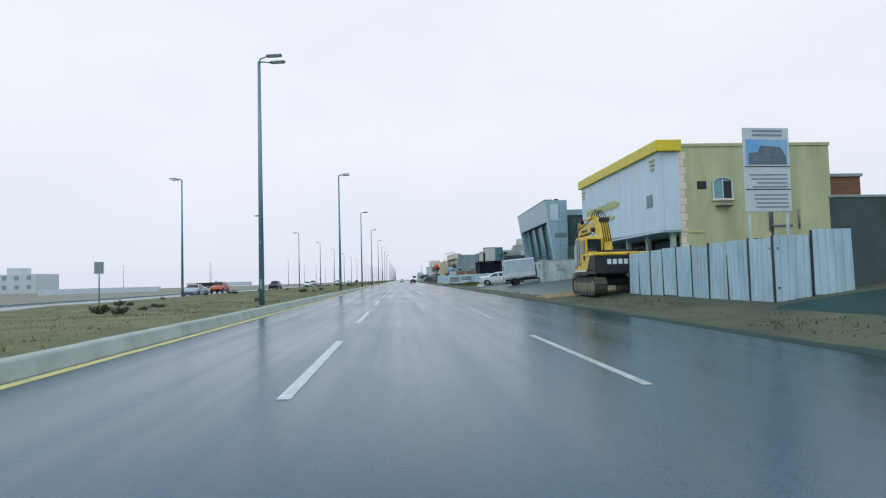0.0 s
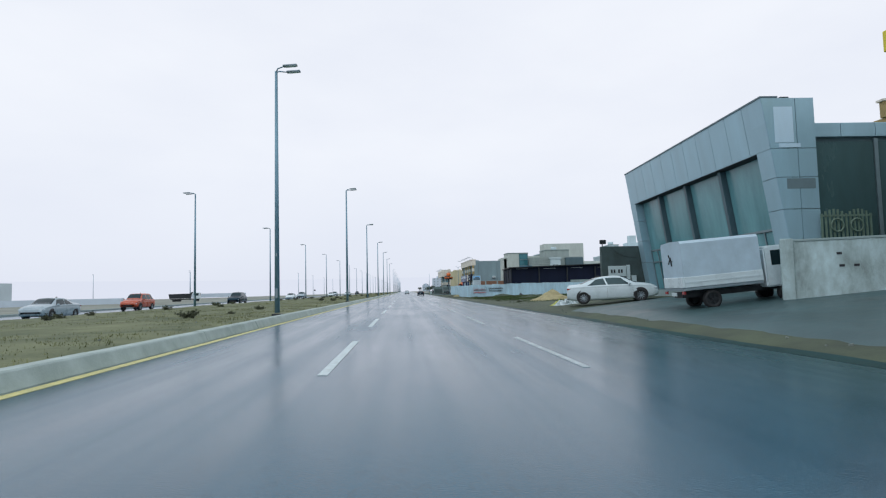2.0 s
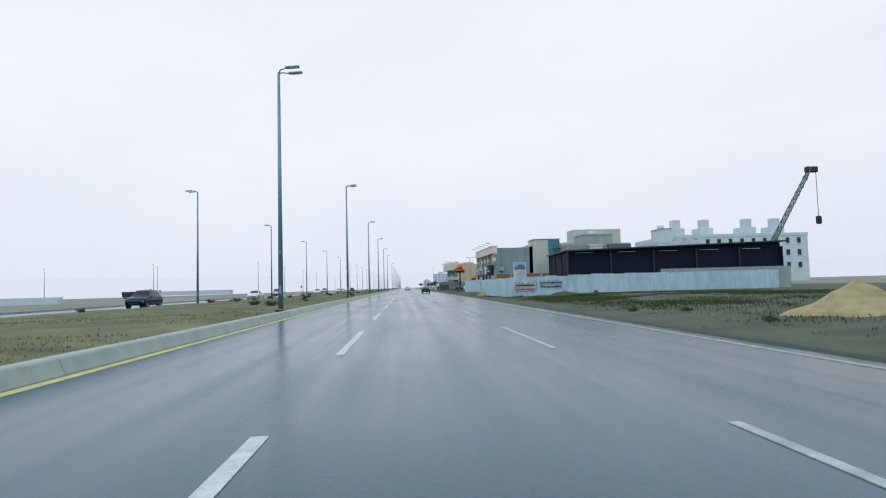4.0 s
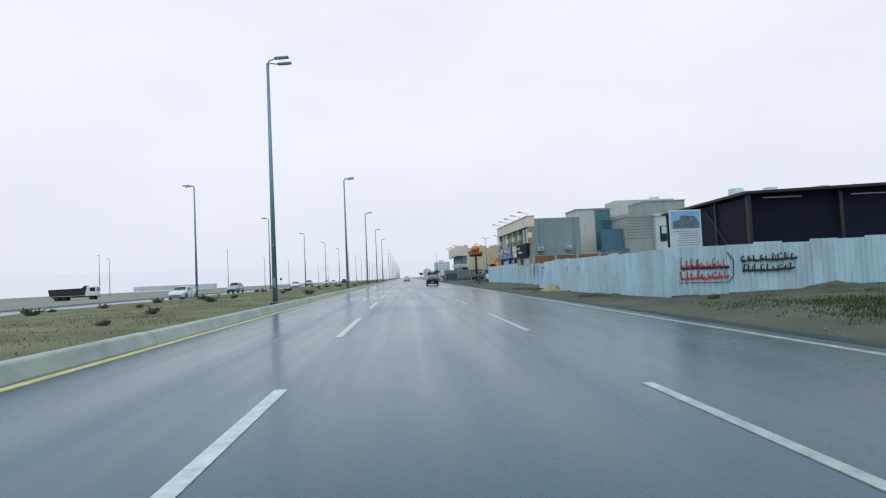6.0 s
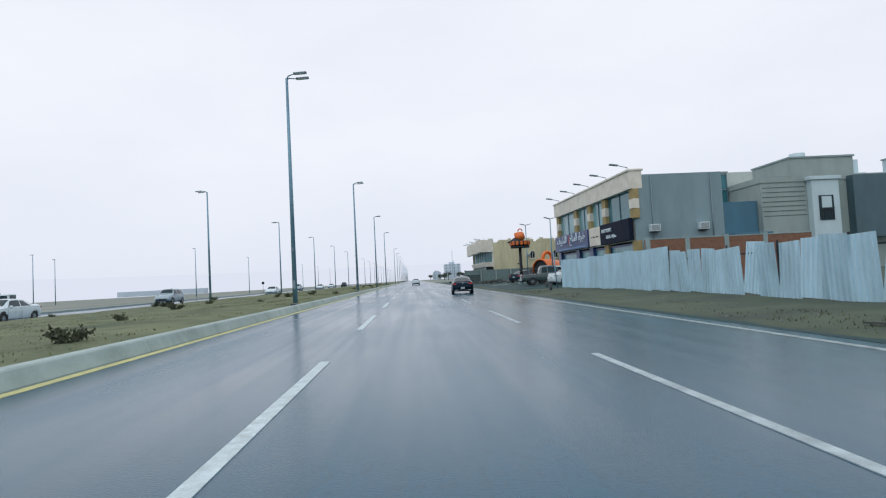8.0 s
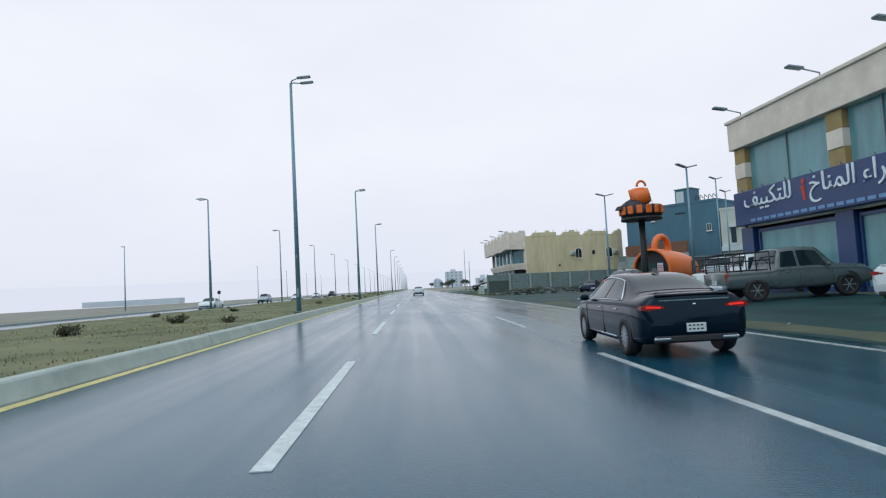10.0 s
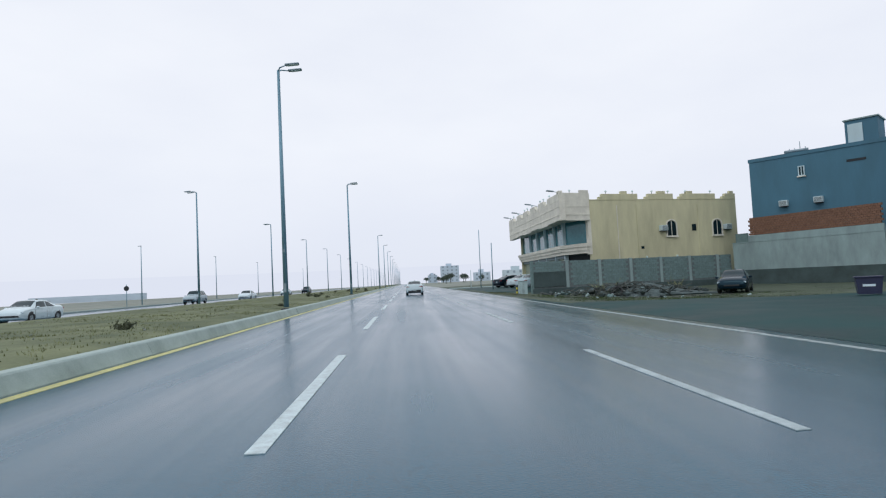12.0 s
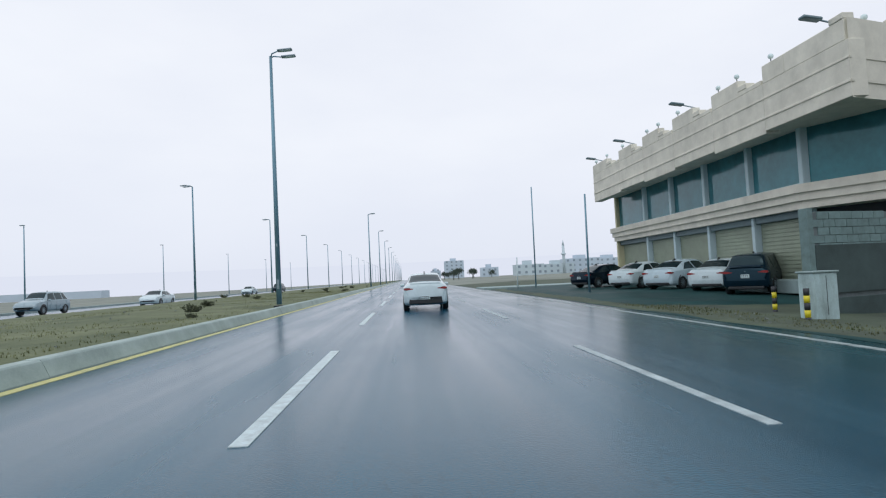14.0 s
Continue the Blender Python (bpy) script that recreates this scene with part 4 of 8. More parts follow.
        part("boot_seam", bm, M_BLKPL, t)
        if chrome:
            part("boot_trim", bx(-w2 * 0.62, w2 * 0.62, 0.03, 0.10, hi * kh + 0.10, hi * kh + 0.118), M_CHROME, t, "slim chrome bar")
            for sx in (-1, 1):
                part("exhaust_trim", bx(sx * w2 * 0.6 - 0.14, sx * w2 * 0.6 + 0.14, -0.008, 0.06, 0.31, 0.36, 0.015), M_CHROME, t, "chrome exhaust trim")
        bm = bmesh.new()
        prism(bm, [(1.42 * kl, H - 0.06), (1.60 * kl, H + 0.055), (1.66 * kl, H + 0.05), (1.72 * kl, H - 0.02)], "x", -0.02, 0.02)
        part("aerial_fin", bm, M_BLKPL, t)
    if rack:
        bm = bmesh.new()
        for sx in (-1, 1):
            for z in (1.35, 1.62):
                tube(bm, (sx * 0.80, 0.08, z), (sx * 0.80, 1.5, z), 0.02, 0.02, 6)
            for y in (0.08, 0.55, 1.05, 1.5):
                tube(bm, (sx * 0.80, y, 1.0), (sx * 0.80, y, 1.64), 0.02, 0.02, 6)
        for z in (1.35, 1.62):
            for y in (0.08, 1.5):
                tube(bm, (-0.80, y, z), (0.80, y, z), 0.02, 0.02, 6)
        part("bed_rack", bm, M_STEELDK, t, "dark steel rail rack over the load bed")
    return t


def pickup(colour, label, at, rack=False, L=4.9, group=""):
    return car("pickup", colour, label, at, L=L, W=1.78, H=1.74, group=group, name="pickup", rack=rack)


def box_truck(at):
    """A small truck with a canvas box, tail at y = 0."""
    t = thing("box_truck", at, "white small truck with a canvas-covered box parked nose to the wall", "truck")
    part("chassis", bx(-0.35, 0.35, 0.1, 4.2, 0.42, 0.62), M_STEELDK, t)
    part("bed_floor", bx(-0.84, 0.84, 0.0, 2.72, 0.68, 0.78, 0.01), M_HEAD, t)
    for sx in (-1, 1):
        side = part("side_board", bx(min(sx * 0.80, sx * 0.86), max(sx * 0.80, sx * 0.86), 0, 2.72, 0.78, 1.14, 0.01), P_WHITE, t)
        part("rib", bx(min(sx * 0.86, sx * 0.875), max(sx * 0.86, sx * 0.875), 0.02, 2.7, 0.94, 0.975), P_WHITE, side)
        part("tail_lamp", bx(sx * 0.72 - 0.09, sx * 0.72 + 0.09, -0.04, 0.02, 0.56, 0.66), M_TAIL, t)
    part("tail_board", bx(-0.80, 0.80, -0.04, 0.02, 0.78, 1.14, 0.01), P_WHITE, t)
    bm = bmesh.new()
    prism(bm, [(-0.85, 1.14), (0.85, 1.14), (0.84, 2.28), (0.76, 2.36), (0, 2.40), (-0.76, 2.36), (-0.84, 2.28)], "y", 0.0, 2.70)
    part("canvas_box", bm, M_TARP, t, "white canvas cover, stained")
    bm = bmesh.new()
    for p, q in (((-0.25, 1.62), (-0.05, 1.85)), ((-0.05, 1.85), (0.0, 1.55)), ((-0.12, 1.75), (0.08, 1.72)), ((-0.15, 1.85), (-0.18, 1.95))):
        bar(bm, (p[0], -0.012, p[1]), (q[0], -0.012, q[1]), 0.05, 0.02)
    part("paint_mark", bm, M_BLKLET, t, "dark painted scrawl")
    bm = bmesh.new()
    prism(bm, [(2.85, 0.52), (2.85, 1.86), (3.0, 1.93), (3.75, 1.92), (4.22, 1.25), (4.30, 1.10), (4.32, 0.52)], "x", -0.80, 0.80)
    bmesh.ops.bevel(bm, geom=bm.edges[:], offset=0.05, segments=2, affect="EDGES")
    part("cab", bm, P_WHITE, t)
    for sx in (-1, 1):
        part("side_window", pr([(3.08, 1.25), (3.08, 1.76), (3.66, 1.76), (3.98, 1.25)], "x", min(sx * 0.79, sx * 0.808), max(sx * 0.79, sx * 0.808)), M_GLASSDK, t)
        bm = bx(-0.05, 0.05, -0.06, 0.06, -0.14, 0.14, 0.02)
        bmesh.ops.transform(bm, matrix=Matrix.Translation((sx * 0.93, 3.95, 1.42)), verts=bm.verts)
        part("wing_mirror", bm, M_BLKPL, t)
        for y in (0.95, 3.55):
            wheel(t, sx * 0.68, y, 0.31, sx, M_STEELDK, 5)
    part("number_plate", bx(-0.2, 0.2, -0.06, -0.03, 0.50, 0.62), M_PLATE, t)
    return t


def dump_truck(at):
    t = thing("dump_truck", at, "dark dump truck with a pale cab standing on the plain", "truck")
    part("chassis", bx(-0.6, 0.6, 0.2, 8.6, 0.7, 1.0), M_STEELDK, t)
    bm = bmesh.new()
    prism(bm, [(0, 1.1), (-0.25, 2.5), (6.0, 2.6), (6.5, 3.1), (6.6, 3.0), (6.1, 2.3), (5.9, 1.1)], "x", -1.2, 1.2)
    part("tipper_body", bm, M_STEELDK, t)
    for k in range(6):
        part("rib", bx(-1.26, 1.26, 0.4 + k * 0.95, 0.5 + k * 0.95, 1.15, 2.5), M_STEELDK, t)
    bm = bx(-1.2, 1.2, 6.8, 8.8, 0.9, 2.9, 0.12)
    part("cab", bm, P_WHITE, t)
    part("windscreen", bx(-1.05, 1.05, 8.78, 8.83, 1.9, 2.7), M_GLASSDK, t)
    for sx in (-1, 1):
        part("side_window", bx(min(sx * 1.19, sx * 1.22), max(sx * 1.19, sx * 1.22), 7.5, 8.5, 1.9, 2.65), M_GLASSDK, t)
        for y in (1.3, 2.6, 7.8):
            wheel(t, sx * 1.0, y, 0.5, sx, M_STEELDK, 5)
    return t


# the traffic, standing still, placed and partly scaled to fit the camera's view
car("sedan", P_WHITE, "white compact saloon car on the wet middle lane", pose(0.64, 241.94, 0.0, 0, 0, -0.8) @ Matrix.Diagonal((0.9, 0.9, 0.9, 1)), L=4.36, W=1.72, H=1.455, low_plate=True)
car("sedan", P_BLACK, "black saloon car with lit tail lamps straddling the lane line", pose(3.41, 163.34, 0.0, 0, 0, -2.9) @ Matrix.Diagonal((0.78, 0.78, 0.78, 1)), L=4.9, W=1.86, H=1.47, lit=True, chrome=True)
Z = zg
car("sedan", P_WHITE, "white saloon car parked nose to the grey shop", pose(8.0, 59.3, Z(9.5, 59) - 0.02, 2.2, 0, -106) @ Matrix.Diagonal((0.92, 0.92, 0.92, 1)), L=4.6, W=1.76, H=1.42)
box_truck(pose(8.55, 48.5, Z(9.6, 48.5) - 0.05, 4.5, 0, -92) @ Matrix.Diagonal((0.9, 0.9, 0.9, 1)))
car("sedan", P_WHITE, "white saloon car parked nose to the air-conditioner shop", pose(10.6, 168.5, Z(11, 168) + 0.04, 1.0, 0, -76) @ Matrix.Diagonal((0.9, 0.9, 0.9, 1)), L=4.3, W=1.76, H=1.43, group="cars before the shops")
pickup(P_GREY, "grey crew-cab pickup with a rail rack over its bed", pose(9.3, 174.2, Z(11, 174) + 0.04, 1.0, 0, -94) @ Matrix.Diagonal((0.92, 0.92, 0.92, 1)), rack=True, group="cars before the shops")
pickup(P_WHITE, "white pickup parked beside the grey pickup", pose(11.3, 179.4, Z(11, 178) + 0.04, 1.0, 0, -97) @ Matrix.Diagonal((0.92, 0.92, 0.92, 1)), rack=True, group="cars before the shops")
car("sedan", P_NAVY, "dark blue saloon car waiting beside the cup kiosk", pose(11.3, 189.6, Z(13, 190) + 0.11, 0.6, 0, -46) @ Matrix.Diagonal((0.92, 0.92, 0.92, 1)), L=4.4, W=1.76, H=1.44, lit=True, group="cars by the kiosk")
car("suv", P_SILVER, "grey estate car at the cup kiosk window", pose(16.5, 187.8, Z(15, 190) + 0.11, 0, 0, -40), L=4.5, W=1.82, H=1.7, group="cars by the kiosk")
car("sedan", P_NAVY, "dark saloon car parked by the rubble and block wall", pose(22.2, 227.6, Z(20, 226) + 0.02, 0, 0, 145), L=4.4, W=1.76, H=1.46)
PARK = ((12.7, 243.4, "suv", P_NAVY, -44, "dark blue estate car parked by the castle shops"), (12.5, 246.0, "sedan", P_WHITE, -50, "white saloon car parked between others by the shops"),
        (11.5, 248.6, "sedan", P_PEARL, -58, "pearl white saloon car parked by the shops"), (11.2, 252.6, "sedan", P_WHITE, -58, "white saloon car parked by the shop front"),
        (10.3, 257.0, "sedan", P_BLACK, -62, "black saloon car parked at the end of the row"))
for x, y, st, col, yaw, lab in PARK:
    car(st, col, lab, pose(x, y, Z(x + 1, y) + 0.05, 1.5, 0, yaw) @ Matrix.Diagonal((0.94, 0.94, 0.94, 1)), L=4.5, W=1.8, H=1.70 if st == "suv" else 1.45, group="cars parked by the castle shops")
OPP = ((-24.2, 75.0, "sedan", P_SILVER, "silver saloon car on the opposite road"), (-27.5, 96.0, "suv", P_ORANGE, "orange-red off-road car on the opposite road"),
       (-24.3, 121.0, "suv", P_NAVY, "dark blue off-road car on the opposite road"), (-24.4, 163.0, "sedan", P_WHITE, "white saloon car on the opposite road"),
       (-27.8, 196.0, "suv", P_SILVER, "grey estate car on the opposite road"), (-24.2, 231.0, "sedan", P_WHITE, "white saloon car on the opposite road"),
       (-27.6, 271.0, "suv", P_SILVER, "silver estate car with lamps on the opposite road"), (-24.0, 283.0, "sedan", P_WHITE, "white saloon car on the opposite road"),
       (-27.5, 330.0, "sedan", P_WHITE, "white saloon car far along the opposite road"), (-24.2, 338.0, "suv", P_BLACK, "dark van far along the opposite road"))
for x, y, st, col, lab in OPP:
    car(st, col, lab, pose(x, y, -0.24, 0, 0, 180), L=4.5, W=1.8, H=1.75 if st == "suv" else 1.46, group="cars on the opposite road")
dump_truck(pose(-73, 222, -0.75, 0, 0, -80))

# ---- hoardings of corrugated sheet ----
def corrugated(w, h, pitch=0.2, deep=0.036, thick=0.004):
    """A ribbed metal sheet in the x-z plane, from x = 0 to w, foot at z = 0."""
    bm = bmesh.new()
    n = max(2, round(w / pitch))
    prof = []
    for k in range(n):
        x = w * k / n
        p = w / n
        prof += [(x, 0), (x + p * 0.45, 0), (x + p * 0.55, deep), (x + p * 0.92, deep)]
    prof.append((w, 0))
    grid = [[[bm.verts.new((x, y + s, z)) for x, y in prof] for z in (0, h)] for s in (0, thick)]
    for s in (0, 1):
        lo, hi = grid[s]
        for k in range(len(prof) - 1):
            bm.faces.new((lo[k], lo[k + 1], hi[k + 1], hi[k]))
    for k in range(len(prof) - 1):
        bm.faces.new((grid[0][1][k], grid[0][1][k + 1], grid[1][1][k + 1], grid[1][1][k]))
    return bm


def sheet_mesh(w, h):
    me = bpy.data.meshes.new("sheet_panel")
    bm = corrugated(w, h)
    bm.to_mesh(me)
    bm.free()
    me.materials.append(M_SHEET)
    return me


def hoarding(label, runs, h, post_every=0, lean=1.2, sink=0.0, seed=3, back=-1):
    """A fence along corner points: runs is a list of (x, y); panels of about a metre."""
    rnd = random.Random(seed)
    t = thing("metal_fence", pose(0, 0, 0), label, "fence", "site hoardings")
    me = sheet_mesh(1.0, h)
    count = 0
    for (x0, y0), (x1, y1) in zip(runs, runs[1:]):
        n = max(1, round(math.hypot(x1 - x0, y1 - y0)))
        a = math.degrees(math.atan2(y1 - y0, x1 - x0))
        s = math.hypot(x1 - x0, y1 - y0) / n
        for k in range(n):
            x, y = x0 + (x1 - x0) * k / n, y0 + (y1 - y0) * k / n
            ob = new("sheet_panel", me)
            ob.parent = t
            ob.matrix_basis = pose(x, y, zg(x, y) - sink + rnd.uniform(-0.045, 0.045), rnd.uniform(-lean, lean), rnd.uniform(-lean, lean) * 0.5, a + rnd.uniform(-0.8, 0.8)) @ Matrix.Diagonal((s * 1.02, 1, 1 + rnd.uniform(-0.02, 0.02), 1))
            if post_every and count % post_every == 0:
                part("post", bx(x - 0.022, x + 0.022, y - 0.022, y + 0.022, zg(x, y) - 0.2, zg(x, y) + h + 0.02), M_POSTBLK, t)
            count += 1
        for z in (0.35, h - 0.3):
            bm = bmesh.new()
            off = Vector((-(y1 - y0), x1 - x0, 0)).normalized() * 0.13 * back
            bar(bm, Vector((x0, y0, zg(x0, y0) + z)) + off, Vector((x1, y1, zg(x1, y1) + z)) + off, 0.05, 0.05)
            part("rail", bm, M_POSTBLK, t)
    return t


hoarding("pale corrugated metal hoarding with dark joints", [(9.22, 23.6), (9.28, 14.3)], 1.64, post_every=1, seed=4, back=1)
hoarding("pale corrugated metal hoarding with two dark posts", [(9.28, 14.3), (10.3, 14.3), (11.4, 14.32)], 1.64, post_every=1, seed=5, back=1)
hoarding("long pale corrugated hoarding with sprayed lettering", [(33, 112.4), (9.0, 112.0)], 1.62, seed=6, lean=0.25)
hoarding("long pale corrugated hoarding along the verge", [(9.0, 112.0), (8.55, 122.3), (8.6, 128)], 1.66, seed=7)
hoarding("buckled corrugated hoarding leaning inward", [(8.6, 128), (8.9, 131), (10.4, 134.2)], 1.6, lean=9, seed=8)
hoarding("corrugated hoarding with loose leaning sheets", [(10.4, 134.2), (10.85, 148)], 1.62, lean=7, post_every=3, seed=9)
hoarding("pale corrugated hoarding before the shops", [(10.85, 148), (10.75, 158), (10.2, 163.6)], 1.85, lean=0.8, post_every=4, seed=10)


def scrawl(name, parent, x0, x1, z0, z1, y, material, seed, label, n=9):
    """Sprayed letters that cannot be read: plain short bars."""
    rnd = random.Random(seed)
    bm = bmesh.new()
    for k in range(n):
        x = x0 + (x1 - x0) * (k + 0.1) / n
        w = (x1 - x0) / n * rnd.uniform(0.7, 1.05)
        h = (z1 - z0) * rnd.uniform(0.55, 1.0)
        tilt = rnd.uniform(-0.15, 0.35) * w
        bar(bm, (x, y, z0), (x + tilt, y, z0 + h), 0.07, 0.012)
        bar(bm, (x, y, z0 + 0.03), (x + w, y, z0 + h * rnd.uniform(0.0, 0.3)), 0.06, 0.07)
        if k % 2:
            bar(bm, (x + w * 0.5, y, z0 + h * 0.2), (x + w * 0.7, y, z0 + h * rnd.uniform(0.5, 0.8)), 0.04, 0.012)
        if k % 3 == 0:
            bar(bm, (x + w * 0.3, y, z0 + h * 1.05), (x + w * 0.6, y, z0 + h * 1.12), 0.04, 0.04)
    ob = part(name, bm, material, parent, label)
    ob["kind"] = "stuff"
    return ob


spray = thing("sprayed_lettering", pose(0, 112.0, 0), "red and black sprayed lettering on the hoarding, unreadable bars", "graffiti")
scrawl("sprayed_word", spray, 9.35, 11.0, 0.98, 1.34, -0.016, M_REDLET, 1, "red sprayed bars")
scrawl("sprayed_word", spray, 9.35, 11.0, 0.62, 0.90, -0.016, M_REDLET, 2, "red sprayed bars")
scrawl("sprayed_word", spray, 9.37, 11.02, 0.96, 1.10, -0.022, M_BLKLET, 3, "black sprayed bars")
scrawl("sprayed_word", spray, 11.45, 13.4, 1.14, 1.40, -0.016, M_BLKLET, 4, "black sprayed bars")
scrawl("sprayed_word", spray, 11.5, 13.35, 0.80, 1.04, -0.016, M_BLKLET, 5, "black sprayed bars")
bm = bmesh.new()
ring = [(9.3, 0.52), (11.0, 0.48), (11.18, 0.7), (11.2, 1.2), (11.0, 1.48)]
for p, q in zip(ring, ring[1:]):
    bar(bm, (p[0], -0.02, p[1]), (q[0], -0.02, q[1]), 0.03, 0.02)
part("blue_stroke", bm, M_BLUEPL, spray, "blue sprayed stroke round the words")
notice = thing("notice_sheets", pose(8.55, 122.6, 0.0), "two printed notices fixed on the hoarding", "notice")
for dy, w in ((0, 0.22), (-1.7, 0.16)):
    part("sheet", bx(-0.065, -0.05, dy, dy + w, 1.02, 1.32), M_PRINT, notice)
    bm = bmesh.new()
    for k in range(4):
        box(bm, -0.068, -0.064, dy + 0.03, dy + w - 0.03, 1.06 + 0.065 * k, 1.085 + 0.065 * k)
    part("print_bars", bm, M_BLKLET, notice, "plain dark bars")


def block_wall_run(name, p0, p1, z0, h, material, label, thick=0.2, kind="structure"):
    x0, y0 = p0
    n = math.hypot(p1[0] - x0, p1[1] - y0)
    a = math.degrees(math.atan2(p1[1] - y0, p1[0] - x0))
    t = thing(name, pose(x0, y0, z0, 0, 0, a), label, "wall", kind=kind)
    part("wall_body", bx(0, n, 0, thick, -1.2, h, 0.01), material, t)
    part("coping", bx(-0.02, n + 0.02, -0.02, thick + 0.02, h, h + 0.07, 0.01), M_CONC, t)
    return t


block_wall_run("wall_near", (11.45, 14.9), (22, 15.6), zg(12, 15), 2.35, M_CONCDK, "dark unplastered block wall beside the hoarding")


def billboard(at, w, h, zlo, rows, label, pic_top=True):
    """A printed project board on two posts: a picture and plain bars for its small print."""
    t = thing("billboard", at, label, "billboard")
    for x in (0.12, w - 0.12):
        part("post", tb((x, 0.06, -0.3), (x, 0.06, zlo + h * 0.9), 0.04, 0.04, 8), M_PLATE, t)
    part("backing", bx(0, w, 0, 0.05, zlo, zlo + h, 0.008), M_PRINT, t)
    y1 = zlo + h * (0.86 if pic_top else 0.97)
    y0 = zlo + h * (0.56 if pic_top else 0.5)
    pic = part("picture", bx(w * 0.05, w * 0.95, -0.008, 0.0, y0, y1), M_PRINTSKY, t, "printed picture with blue sky")
    part("printed_building", pr([(w * 0.1, y0 + 0.01), (w * 0.1, y0 + (y1 - y0) * 0.45), (w * 0.3, y0 + (y1 - y0) * 0.5), (w * 0.36, y0 + (y1 - y0) * 0.75), (w * 0.8, y0 + (y1 - y0) * 0.7), (w * 0.92, y0 + (y1 - y0) * 0.3), (w * 0.92, y0 + 0.01)], "y", -0.012, -0.008), M_PRINTDK, pic)
    rnd = random.Random(int(w * 100))
    ink = mat("printed_grey", (0.22, 0.27, 0.33), 0.5, var=0.1)
    if pic_top:
        for k in range(2):
            part("print_bar", bx(w * 0.2, w * 0.85, -0.008, 0.0, zlo + h * (0.90 + 0.05 * k), zlo + h * (0.925 + 0.05 * k)), ink, t)
    for k in range(rows):
        z = zlo + h * (0.05 + 0.43 * k / rows)
        if pic_top and k == rows // 2:
            continue
        a = rnd.uniform(0.08, 0.3)
        part("print_bar", bx(w * a, w * 0.92, -0.008, 0.0, z, z + h * 0.016), ink, t)
    if pic_top:
        for z in (zlo + h * 0.53, zlo + h * 0.26):
            part("panel_joint", bx(0.01, w - 0.01, -0.006, 0.0, z, z + h * 0.012), M_POSTBLK, t)
    return t


billboard(pose(9.75, 16.1, zg(10, 16), 0, 0, 4), 1.42, 2.4, 2.36, 9, "tall printed project board on two white posts behind the hoarding")
billboard(pose(9.32, 112.5, zg(9, 112)), 1.12, 1.28, 1.68, 7, "printed project board with a grey picture above the hoarding", False)


